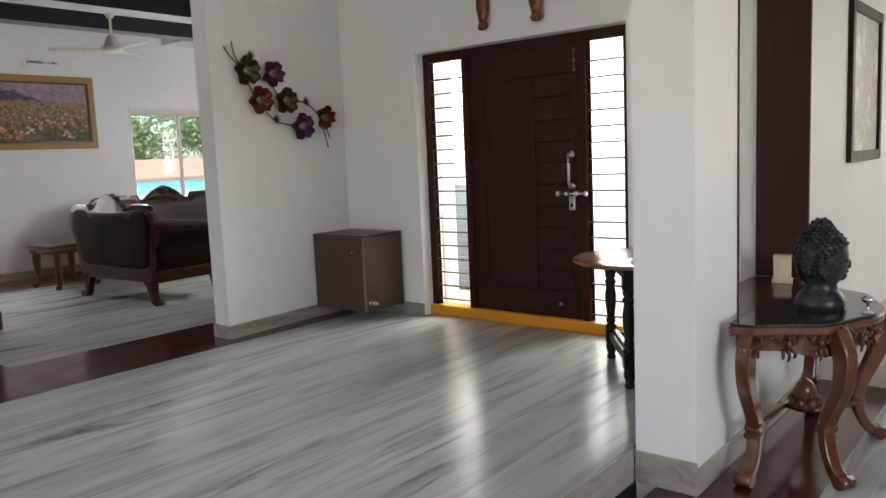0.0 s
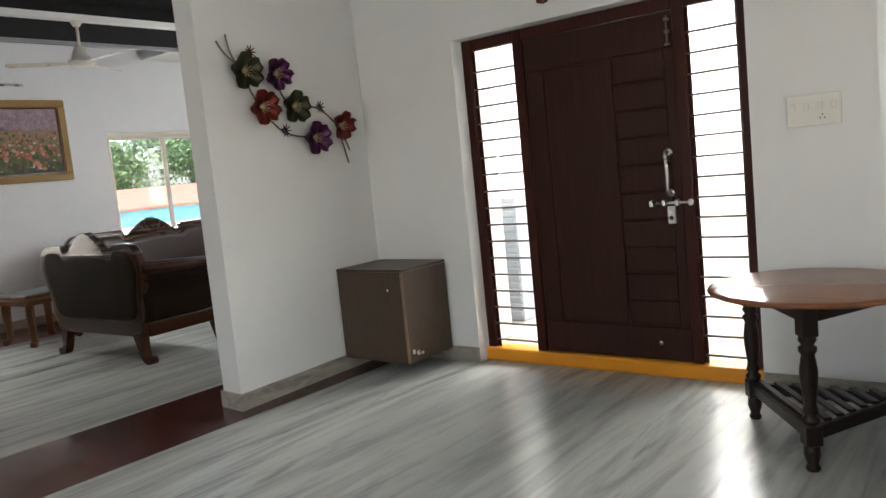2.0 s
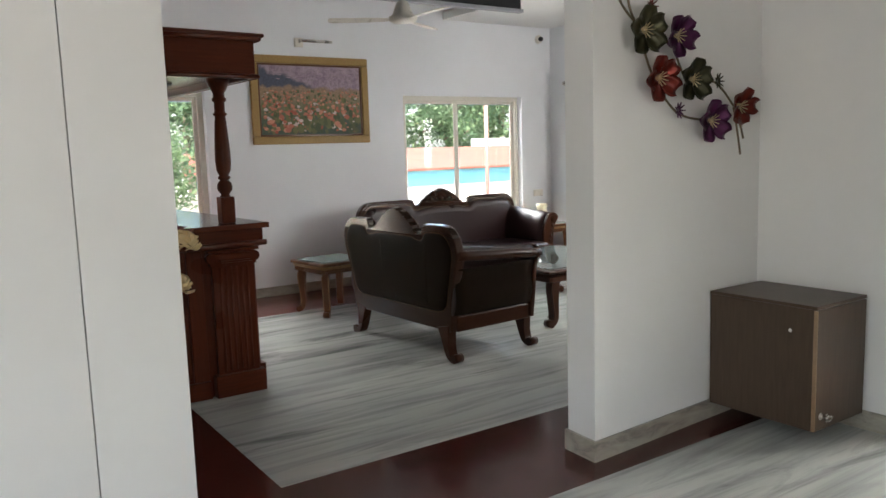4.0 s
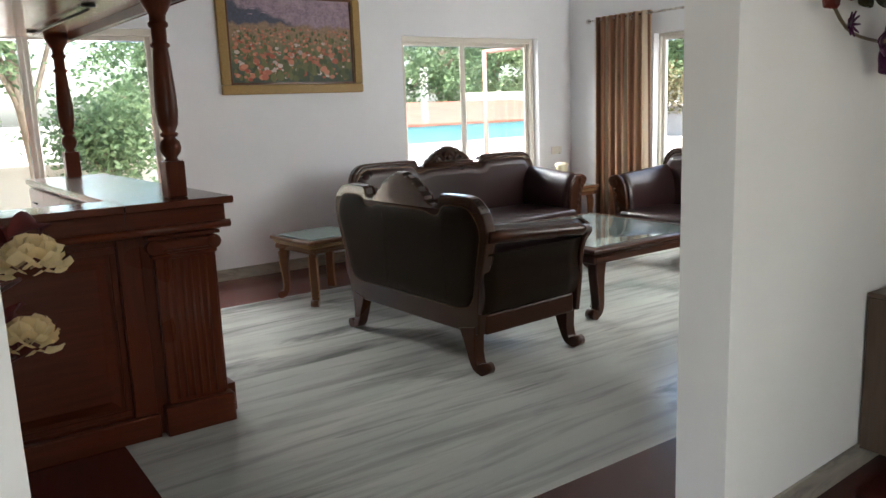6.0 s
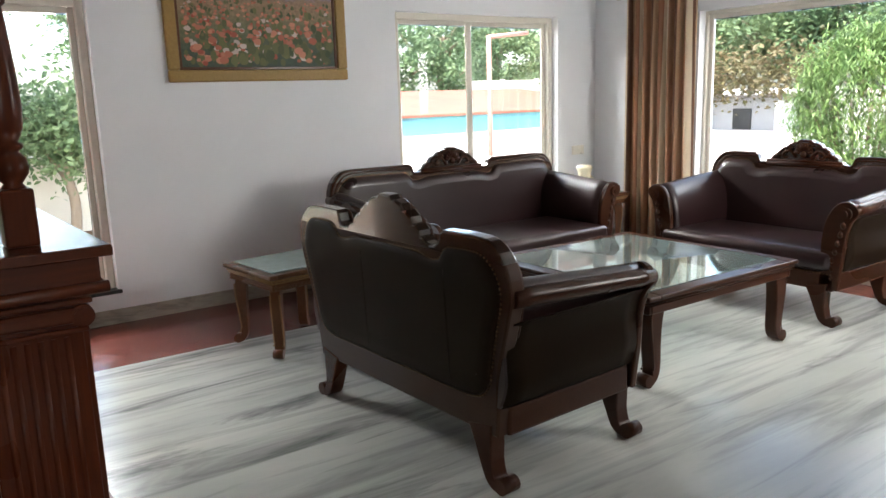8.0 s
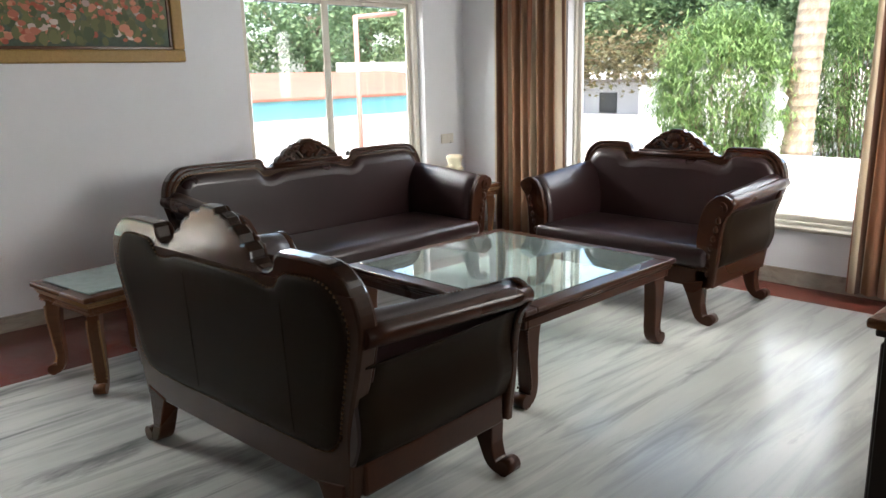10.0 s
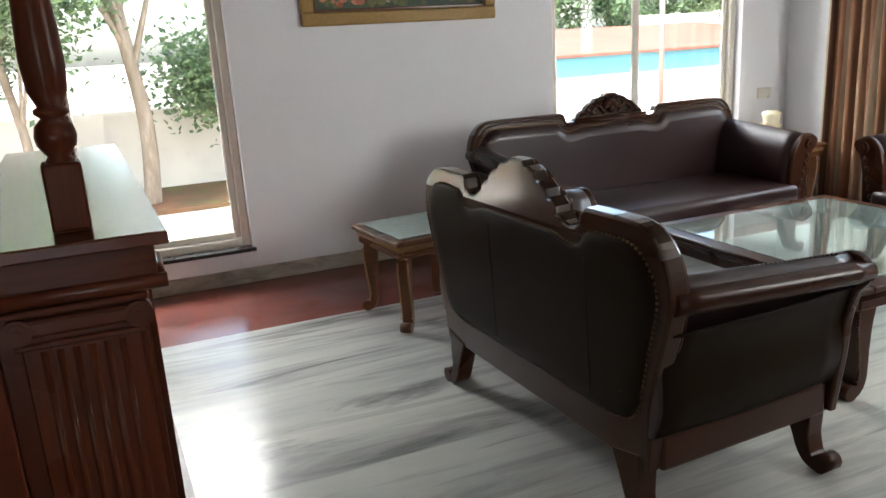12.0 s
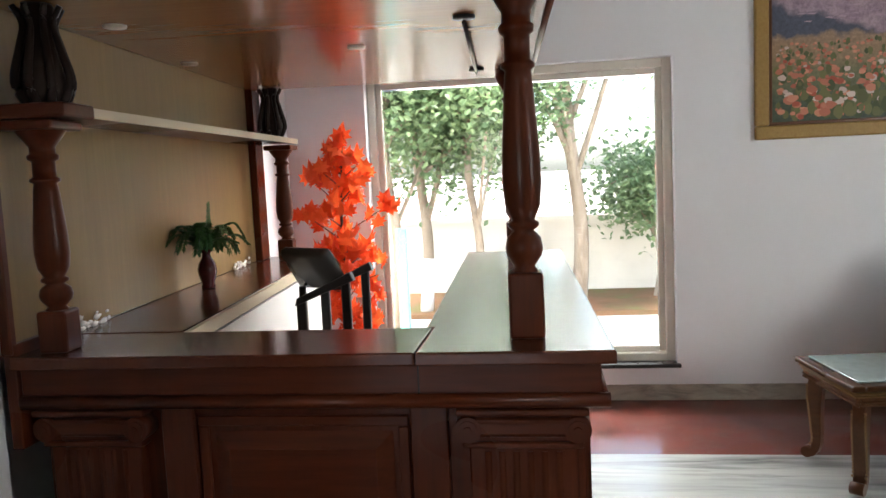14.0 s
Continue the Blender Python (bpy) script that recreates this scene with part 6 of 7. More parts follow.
def fern_vase():
    v = thing("fern_vase", "dark red glass vase with fern fronds on the bar", "vase", pose(-8.65, 1.555, Z_TOP + 0.001) @ Matrix.Diagonal((0.84, 0.84, 0.84, 1.0)))
    vm = plain("dark_red_glaze", (0.075, 0.010, 0.012), 0.08, 0.0, 0.4)
    part("vase", lathe([(0.0, 0.0), (0.032, 0.0), (0.036, 0.006), (0.030, 0.02), (0.045, 0.07), (0.048, 0.095), (0.040, 0.125), (0.022, 0.155), (0.020, 0.175), (0.030, 0.195), (0.026, 0.196), (0.0, 0.18)], 24), vm, v)
    fm = leaves("fern_green", (0.018, 0.060, 0.018), (0.045, 0.12, 0.03))
    rng = random.Random(21)
    bm = bmesh.new()
    for k in range(30):
        a = 2 * math.pi * k / 15 + rng.uniform(-0.2, 0.2)
        L = rng.uniform(0.16, 0.25)
        tall = k == 4
        up = 0.13 if tall else rng.uniform(0.03, 0.13)
        reach = 0.03 if tall else L * 0.9
        line = spline([(0, 0, 0.18), (reach * 0.35 * math.cos(a), reach * 0.35 * math.sin(a), 0.20 + up * 0.75), (reach * 0.75 * math.cos(a), reach * 0.75 * math.sin(a), 0.20 + up), (reach * math.cos(a), reach * math.sin(a), 0.20 + up * (1.7 if tall else rng.uniform(-0.5, 0.9)))], 7)
        tube(line, 0.0025, 5, bm, 0.001)
        for i in range(4, len(line)):
            p = Vector(line[i])
            d = (Vector(line[min(i + 1, len(line) - 1)]) - Vector(line[i - 1])).normalized()
            side = d.cross(Vector((0, 0, 1)))
            side = side.normalized() if side.length > 0.05 else Vector((math.sin(a), -math.cos(a), 0))
            w = 0.062 * (1 - (i / len(line)) * 0.72)
            for s in (-1, 1):
                if i % 2:
                    w *= 0.85
                tip = p + side * s * w + d * 0.015 - Vector((0, 0, 0.01))
                q = [bm.verts.new(c) for c in (p, p + side * s * w * 0.5 + d * 0.014, tip, p + side * s * w * 0.5 - d * 0.008)]
                bm.faces.new(q)
    part("fronds", bm, fm, v, "dark green fern fronds")
    return v


fern_vase()


def leaf_shape(kind):
    if kind == "maple":
        tips = [(0, -0.25), (0.10, -0.18), (0.42, -0.28), (0.30, -0.02), (0.62, 0.10), (0.40, 0.22), (0.48, 0.55), (0.22, 0.42), (0.0, 0.95)]
        return tips + [(-a, b) for a, b in reversed(tips[1:-1])]
    return [(0, -0.5), (0.22, -0.2), (0.25, 0.1), (0, 0.55), (-0.25, 0.1), (-0.22, -0.2)]


def maple_plant():
    """Artificial maple in a pot, behind the bar."""
    t = thing("maple_plant", "artificial maple plant with orange-red leaves in a pot", "plant", pose(-10.26, 1.70, 0))
    part("pot", lathe([(0.0, 0.0), (0.13, 0.0), (0.15, 0.03), (0.18, 0.30), (0.19, 0.32), (0.17, 0.32), (0.0, 0.28)], 24), plain("terracotta_pot", (0.22, 0.09, 0.05), 0.6), t)
    rng = random.Random(9)
    stem = plain("brown_stem", (0.06, 0.035, 0.02), 0.6)
    bm = tube(spline([(0, 0, 0.28), (0.01, 0.02, 0.8), (-0.01, 0.0, 1.25), (0.0, 0.03, 1.72)], 6), 0.014, 8, None, 0.006)
    q = bmesh.new()
    shape = leaf_shape("maple")
    for k in range(30):
        z = 0.45 + 1.22 * k / 29
        a = k * 2.4
        r = rng.uniform(0.14, 0.30) * (1.0 - 0.45 * max(0, (z - 1.1) / 0.6))
        tip = Vector((0.6 * r * math.cos(a), r * math.sin(a), z + rng.uniform(0.02, 0.12)))
        tube([(0, 0.01, z - 0.05), tuple(tip)], 0.005, 5, bm, 0.002)
        for _ in range(7):
            c = tip * 1.0
            f = rng.uniform(0.3, 1.15)
            c = Vector((c.x * f, c.y * f, c.z)) + Vector((rng.uniform(-0.05, 0.05), rng.uniform(-0.06, 0.06), rng.uniform(-0.09, 0.06)))
            s = rng.uniform(0.075, 0.125)
            rot = Euler((rng.uniform(0.9, 2.3), rng.uniform(-0.5, 0.5), rng.uniform(0.4, 2.7))).to_matrix()
            ctr = q.verts.new(c + rot @ Vector((0, 0.25 * s, 0.02 * s)))
            ring = [q.verts.new(c + rot @ Vector((x * s, y * s, -0.16 * s * (abs(x) + abs(y))))) for x, y in shape]
            for i in range(len(ring)):
                q.faces.new((ctr, ring[i], ring[(i + 1) % len(ring)]))
    part("stem", bm, stem, t)
    part("leaves", q, leaves("maple_orange", (0.68, 0.062, 0.014), (0.87, 0.155, 0.036), 0.5, 0.45), t, "orange-red maple leaves")
    return t


maple_plant()


def bar_stool():
    """Tall office stool behind the bar: only its back and arms show above the top."""
    s = thing("bar_stool", "black tall swivel stool with a grey vinyl back behind the bar", "stool", pose(-8.66, 2.06, 0.0))
    for k in range(5):
        a = 2 * math.pi * k / 5
        leg = part("base_leg", tube([(0, 0, 0.09), (0.26 * math.cos(a), 0.26 * math.sin(a), 0.05)], 0.022, 8), BLACK_PLASTIC, s)
        part("castor", tube([(0.26 * math.cos(a) - 0.02, 0.26 * math.sin(a), 0.028), (0.26 * math.cos(a) + 0.02, 0.26 * math.sin(a), 0.028)], 0.028, 10), BLACK_PLASTIC, leg)
    part("column", tube([(0, 0, 0.08), (0, 0, 0.72)], 0.025, 10), STEEL, s)
    part("seat", box(-0.20, 0.20, -0.20, 0.20, 0.72, 0.79, 0.03, 3), CHAIR_GREY, s)
    bm = box(-0.13, 0.13, -0.026, 0.026, -0.10, 0.10, 0.022, 3)
    for v in bm.verts:
        v.co.y += 1.1 * v.co.x * v.co.x
    for f in bm.faces:
        f.smooth = True
    b = part("backrest", bm, CHAIR_GREY, s, "grey vinyl back")
    b.matrix_basis = pose(0.10, -0.02, 1.19, 0, 0, 62) @ pose(0, 0, 0, 34)
    part("back_support", tube([(0.02, -0.10, 0.76), (0.05, -0.08, 1.12)], 0.016, 8), BLACK_PLASTIC, s)
    for dx in (-0.16, 0.16):
        loop = part("armrest", prism([(-0.075, 1.058), (-0.065, 1.09), (0.155, 1.188), (0.17, 1.155)], dx - 0.022, dx + 0.022, "yz", 0.006), BLACK_PLASTIC, s, "black armrest")
        part("arm_support", box(dx - 0.014, dx + 0.014, 0.115, 0.150, 0.77, 1.155, 0.005, 1), BLACK_PLASTIC, loop)
        part("arm_support", box(dx - 0.014, dx + 0.014, -0.07, -0.03, 0.77, 1.075, 0.005, 1), BLACK_PLASTIC, loop)
    return s


bar_stool()


def rose_pot():
    """Tall pot with artificial cream blossoms and dark red leaves at the bar's end."""
    t = thing("flower_pot", "brown pot of artificial cream blossoms and dark red leaves", "plant", pose(-5.70, 1.86, 0))
    part("pot", lathe([(0.0, 0.0), (0.10, 0.0), (0.115, 0.03), (0.085, 0.35), (0.075, 0.60), (0.10, 0.80), (0.135, 0.90), (0.148, 0.94), (0.142, 0.955), (0.128, 0.945), (0.11, 0.90), (0.0, 0.86)], 28), plain("brown_glazed_pot", (0.12, 0.06, 0.035), 0.25), t)
    rng = random.Random(31)
    cream = leaves("cream_petals", (0.76, 0.60, 0.33), (0.86, 0.74, 0.47), 0.6, 0.4)
    red = leaves("dark_red_leaf", (0.085, 0.012, 0.012), (0.17, 0.028, 0.022), 0.4, 0.15)
    stem = plain("dark_red_stem", (0.07, 0.016, 0.014), 0.5)
    heads = [(0.18, 0.198, 1.230, 0.064), (0.14, 0.172, 1.070, 0.062), (0.06, 0.085, 1.03, 0.056), (-0.10, -0.06, 1.22, 0.075), (-0.14, 0.05, 1.08, 0.07)]
    for hx, hy, hz, r in heads:
        b = part("stem", tube(spline([(0, 0, 0.88), (hx * 0.2, hy * 0.3, 0.88 + (hz - 0.88) * 0.6), (hx * 0.9, hy * 0.9, hz - 0.03)], 6), 0.007, 6, None, 0.004), stem, t)
        q = bmesh.new()
        for k in range(46):
            a = 2.4 * k
            el = 1.45 - 1.75 * (k / 45) ** 0.8
            n = Vector((math.cos(a) * math.cos(el), math.sin(a) * math.cos(el), math.sin(el)))
            rr = r * (0.40 + 0.45 * k / 45)
            u = n.cross(Vector((0, 0, 1)))
            u = u.normalized() if u.length > 0.05 else Vector((1, 0, 0))
            w = n.cross(u).normalized()
            s = r * rng.uniform(0.30, 0.46)
            c = Vector((hx, hy, hz)) + n * rr * 0.8
            rows = []
            for j in range(4):
                v = j / 3
                rows.append([q.verts.new(c + u * s * (i - 1) * (0.55 + 0.35 * math.sin(v * 3)) + n * s * (1.1 * v) - w * s * 0.5 * v * v + w * 0.35 * s * (i - 1) ** 2 + n * 0.12 * s * rng.uniform(-1, 1)) for i in range(3)])
            for ra, rb in zip(rows, rows[1:]):
                for i in range(2):
                    q.faces.new((ra[i], ra[i + 1], rb[i + 1], rb[i])).smooth = True
        part("blossom", q, cream, b, "ruffled cream blossom")
    for k in range(22):
        a = rng.uniform(0, 6.28)
        r = rng.uniform(0.04, 0.15)
        z = rng.uniform(0.98, 1.30)
        c = Vector((min(r * math.cos(a), 0.03) - 0.02, r * math.sin(a), z))
        if k % 2:
            c = Vector((rng.uniform(0.02, 0.12), rng.uniform(0.15, 0.19), z))
        L, w = rng.uniform(0.07, 0.13), rng.uniform(0.018, 0.032)
        rot = Euler((rng.uniform(-0.5, 0.9), rng.uniform(-0.6, 0.6), a - 1.57)).to_matrix()
        q = bmesh.new()
        nl = 6
        rows = []
        for j in range(nl + 1):
            v = j / nl
            ww = w * math.sin(math.pi * min(0.99, 0.06 + 0.94 * v)) ** 0.8
            rows.append([q.verts.new(c + rot @ Vector(((i - 1) * ww, L * v, 0.05 * math.sin(2.5 * v) - 0.012 * (i == 1)))) for i in range(3)])
        for ra, rb in zip(rows, rows[1:]):
            for i in range(2):
                q.faces.new((ra[i], ra[i + 1], rb[i + 1], rb[i])).smooth = True
        part("leaf", q, red, t, "dark red leaf")
    return t


rose_pot()

# ---- outside ----
GROUND = Mat("pale_concrete_ground", 0.8, spec=0.2)
GROUND.colour(GROUND.ramp(GROUND.noise(0.35, 6.0, 0.6), (0.35, (0.42, 0.39, 0.34)), (0.5, (0.52, 0.49, 0.44)), (0.62, (0.36, 0.32, 0.26))))
GROUND.bump(GROUND.noise(20.0, 4.0), 0.3, 0.01)
bm_s = bmesh.new()
for v in ((-400, -400), (400, -400), (400, 400), (-400, 400)):
    bm_s.verts.new((*v, -0.33))
bm_s.faces.new(bm_s.verts)
piece("ground", bm_s, GROUND.m, "pale dusty concrete yard round the house", "ground", kind="structure")
SOIL = Mat("red_soil", 0.9, spec=0.1)
SOIL.colour(SOIL.ramp(SOIL.noise(1.2, 6.0, 0.65), (0.35, (0.20, 0.10, 0.055)), (0.55, (0.13, 0.085, 0.045)), (0.68, (0.10, 0.13, 0.04))))
piece("soil_bed", box(-17.1, -15.3, -6, 5.2, -0.33, -0.27), SOIL.m, "strip of reddish soil and grass by the compound wall", "soil", kind="structure")
PLASTER = paint("compound_wall_plaster", (0.66, 0.61, 0.52), 0.8, 0.22)
bm_s = box(-17.4, -17.15, -12, 7.0, -0.33, 0.78)
cuboid(bm_s, -17.45, -17.10, -12, 7.0, 0.78, 0.84)
for k in range(6):
    cuboid(bm_s, -17.15, -17.09, -11 + 3.4 * k, -10.7 + 3.4 * k, -0.33, 0.78)
piece("compound_wall", bm_s, PLASTER, "weathered beige compound wall with buttresses", "wall", kind="structure")

# low pool building and its tiled roof, far through the west window
POOL_BLUE = paint("turquoise_paint", (0.16, 0.42, 0.50), 0.6, 0.2)
POOL_WHITE = paint("whitewash", (0.80, 0.79, 0.76), 0.7, 0.1)
TILE = paint("red_terrace_tile", (0.31, 0.115, 0.08), 0.8, 0.25)
hut = thing("pool_house", "low whitewashed pool building with a turquoise band and red roof", "building", pose(0, 0, 0))
part("wall", box(-24.0, -20.0, 7.8, 20.0, -0.33, 0.62), POOL_WHITE, hut)
part("band", box(-24.05, -19.96, 7.75, 20.05, 0.62, 1.03, 0.01, 1), POOL_BLUE, hut, "turquoise painted band")
part("roof", box(-25.5, -19.8, 7.5, 20.3, 1.032, 1.10, 0.01, 1), TILE, hut, "red tiled terrace")
part("roof", prism([(-19.9, 1.10), (-25.4, 1.10), (-25.4, 1.66)], 7.6, 20.2, "xz"), TILE, hut, "sloping red tiles")
gp = thing("gate_frame", "rusty red steel gantry frame beside the pool building", "frame")
RUST = plain("rusty_red_paint", (0.40, 0.20, 0.16), 0.6)
part("post", tube([(-19.0, 13.82, -0.33), (-19.0, 13.82, 2.80)], 0.055, 8), RUST, gp)
part("beam", tube([(-19.0, 13.82, 2.77), (-19.0, 14.98, 2.88)], 0.05, 8), RUST, gp)
fence = thing("panel_fence", "white perforated screen panels on posts", "fence")
for k in range(5):
    part("panel", box(-26.2, -26.15, 18.6 + 1.6 * k, 20.05 + 1.6 * k, 0.7, 1.95, 0.01, 1), POOL_WHITE, fence)
    part("post", box(-26.25, -26.1, 20.07 + 1.6 * k, 20.18 + 1.6 * k, -0.33, 2.0), PLASTER, fence)

# yard to the north: white wall, shed, low planter
bm_s = box(-24.0, -12.4, 21.0, 21.25, -0.33, 1.15)
piece("garden_wall", bm_s, POOL_WHITE, "tall whitewashed garden wall", "wall", kind="structure")
shed = thing("garden_shed", "grey and white garden shed with a dark opening", "shed", pose(0, 0, 0))
part("wall", box(-19.6, -14.85, 19.6, 20.8, -0.33, 1.22), paint("shed_grey", (0.36, 0.36, 0.36), 0.7, 0.2), shed)
part("window", box(-16.62, -16.12, 19.57, 19.6, 0.48, 0.97), BLACK_PLASTIC, shed)
part("window", box(-15.5, -14.95, 19.57, 19.6, 0.3, 1.15), POOL_WHITE, shed)
part("roof", box(-19.9, -14.7, 19.4, 21.0, 1.22, 1.29, 0.01, 1), paint("shed_roof", (0.22, 0.20, 0.18), 0.8, 0.2), shed)
piece("yard_wall", box(-20.0, -12.6, 18.9, 19.1, -0.33, 0.47, 0.02, 1), POOL_WHITE, "low whitewashed yard wall before the shed", "wall", kind="structure")
piece("planter_wall", box(-12.5, -4.0, 15.6, 15.9, -0.33, 0.10, 0.02, 1), POOL_WHITE, "low whitewashed planter edge", "planter", kind="structure")

BARK = Mat("bark", 0.9, spec=0.1)
BARK.colour(BARK.ramp(BARK.noise(9.0, 6.0, 0.7, BARK.mapping((1, 1, 0.3))), (0.3, (0.16, 0.12, 0.085)), (0.6, (0.30, 0.24, 0.18)), (0.75, (0.40, 0.34, 0.27))))
BARK.bump(BARK.noise(14.0, 5.0, 0.7, BARK.mapping((1, 1, 0.3))), 0.6, 0.02)
LEAF_A = leaves("tree_leaf_fresh", (0.10, 0.16, 0.075), (0.19, 0.26, 0.125), 0.5, 0.4)
LEAF_B = leaves("tree_leaf_deep", (0.075, 0.135, 0.065), (0.15, 0.22, 0.105), 0.5, 0.35)
LEAF_C = leaves("bamboo_leaf", (0.10, 0.18, 0.055), (0.20, 0.29, 0.10), 0.45, 0.35)
LIME = paint("limewash", (0.78, 0.77, 0.74), 0.8, 0.15)


def leaf_quads(bm, centre, n, spread, size, rng, long=1.6):
    for _ in range(n):
        c = Vector(centre) + Vector((rng.gauss(0, spread[0]), rng.gauss(0, spread[1]), rng.gauss(0, spread[2])))
        s = size * rng.uniform(0.6, 1.3)
        rot = Euler((rng.uniform(-1.2, 1.2), rng.uniform(-1.2, 1.2), rng.uniform(0, 6.28))).to_matrix()
        q = [bm.verts.new(c + rot @ Vector(p)) for p in ((0, -s * long / 2, 0), (s * 0.42, 0, s * 0.12), (0, s * long / 2, 0), (-s * 0.42, 0, s * 0.12))]
        bm.faces.new(q)


def tree(x, y, h, crown_z, r, leaf_mat, seed, label, n=2600, trunk=0.11, lime=False, size=0.10, lean=0.0, limbs=8):
    rng = random.Random(seed)
    t = thing("tree", label, "tree", pose(x, y, -0.33))
    top = Vector((lean, rng.uniform(-0.2, 0.2), h * 0.62))
    line = spline([(0, 0, 0), (lean * 0.2, 0.06, h * 0.2), (lean * 0.6, -0.05, h * 0.42), tuple(top)], 5)
    bm = tube(line, trunk, 10, None, trunk * 0.55)
    ends = []
    for k in range(limbs):
        a = 2 * math.pi * k / limbs + rng.uniform(-0.4, 0.4)
        base = Vector(line[int(len(line) * rng.uniform(0.45, 0.98)) - 1])
        out = r * rng.uniform(0.5, 0.95)
        tip = Vector((base.x + out * math.cos(a), base.y + out * math.sin(a), crown_z + rng.uniform(-0.4, 0.8) * r))
        mid = base.lerp(tip, 0.5) + Vector((rng.uniform(-0.2, 0.2), rng.uniform(-0.2, 0.2), 0.15))
        br = spline([tuple(base), tuple(mid), tuple(tip)], 4)
        tube(br, trunk * 0.42, 7, bm, trunk * 0.10)
        ends += [Vector(p) for p in br[3:]]
    part("trunk", bm, BARK.m, t, "grey-brown trunk with limbs")
    if lime:
        part("limewash", tube([tuple(Vector(line[0])), tuple(Vector(line[2])), tuple(Vector(line[4]))], trunk * 1.04, 10), LIME, t, "white limewashed foot")
    q = bmesh.new()
    clumps = max(20, n // 42)
    for _ in range(clumps):
        if rng.random() < 0.6:
            c = rng.choice(ends) + Vector((rng.gauss(0, 0.22), rng.gauss(0, 0.22), rng.gauss(0, 0.22)))
        else:
            u, v = rng.uniform(0, 6.28), rng.uniform(-0.6, 1.0)
            k = r * rng.uniform(0.4, 1.0)
            c = Vector((top.x * 0.6 + k * math.cos(u) * math.cos(v), k * math.sin(u) * math.cos(v), crown_z + k * 0.8 * math.sin(v)))
        leaf_quads(q, c, n // clumps, (0.24, 0.24, 0.18), size, rng)
    part("crown", q, leaf_mat, t, "uneven leafy crown")
    return t


def palm_trunk(x, y, h, r, lean, seed):
    t = thing("palm_tree", "tall palm with a scarred pale trunk", "tree", pose(x, y, -0.33))
    bm = bmesh.new()
    rings = []
    seg = 16
    n = 64
    for i in range(n + 1):
        v = i / n
        rr = r * (1.12 - 0.25 * v) * (1 + 0.07 * (i % 2))
        c = Vector((lean * v * v, 0, h * v))
        rings.append([bm.verts.new(c + Vector((rr * math.cos(2 * math.pi * (k + 0.5 * (i % 2)) / seg), rr * math.sin(2 * math.pi * (k + 0.5 * (i % 2)) / seg), 0))) for k in range(seg)])
    for a, b in zip(rings, rings[1:]):
        for k in range(seg):
            bm.faces.new((a[k], a[(k + 1) % seg], b[(k + 1) % seg], b[k]))
    part("trunk", bm, BARK.m, t, "ringed pale trunk")
    q = bmesh.new()
    for k in range(14):
        a = 2 * math.pi * k / 14
        line = spline([(lean, 0, h), (lean + 0.9 * math.cos(a), 0.9 * math.sin(a), h + 0.7), (lean + 2.2 * math.cos(a), 2.2 * math.sin(a), h - 0.1)], 10)
        for i in range(3, len(line)):
            p = Vector(line[i])
            sd = Vector((-math.sin(a), math.cos(a), 0))
            for s in (-1, 1):
                v = [q.verts.new(c) for c in (p, p + sd * s * 0.25 + Vector((0.05 * math.cos(a), 0.05 * math.sin(a), -0.1)), p + sd * s * 0.48 + Vector((0.12 * math.cos(a), 0.12 * math.sin(a), -0.3)))]
                q.faces.new(v)
    part("fronds", q, LEAF_B, t)
    return t


def bamboo_bush(x, y, z, rx, ry, rz, n, seed, label):
    """Dense clump of drooping narrow leaves on canes."""
    t = thing("bamboo_bush", label, "bush", pose(x, y, -0.33))
    rng = random.Random(seed)
    bm = bmesh.new()
    q = bmesh.new()
    for _ in range(34):
        a, k = rng.uniform(0, 6.28), rng.random() ** 0.5
        tube(spline([(0.5 * rx * k * math.cos(a), 0.5 * ry * k * math.sin(a), 0), (0.7 * rx * k * math.cos(a), 0.7 * ry * k * math.sin(a), z * 0.6), (rx * k * math.cos(a), ry * k * math.sin(a), z + rz * 0.6 * (1 - k))], 4), 0.02, 5, bm, 0.008)
    clumps = n // 16
    for _ in range(clumps):
        u, s = rng.uniform(0, 6.28), rng.uniform(-0.95, 1.0)
        k = rng.uniform(0.72, 1.03) * (1 + 0.12 * noise.noise((u * 1.5, s * 2, seed)))
        w = math.sqrt(max(0, 1 - s * s))
        c = Vector((rx * k * w * math.cos(u), ry * k * w * math.sin(u), z + rz * k * s))
        head = rng.uniform(0, 6.28)
        for _ in range(16):
            L = rng.uniform(0.12, 0.22)
            a = head + rng.gauss(0, 0.9)
            d = Vector((math.cos(a), math.sin(a), rng.uniform(-1.3, 0.1))).normalized()
            sd = Vector((-math.sin(a), math.cos(a), 0)) * 0.012
            p = c + Vector((rng.gauss(0, 0.10), rng.gauss(0, 0.10), rng.gauss(0, 0.10)))
            q.faces.new([q.verts.new(v) for v in (p, p + d * L * 0.4 + sd, p + d * L, p + d * L * 0.4 - sd)])
    part("canes", bm, BARK.m, t)
    part("foliage", q, LEAF_C, t, "bright green narrow leaves")
    return t


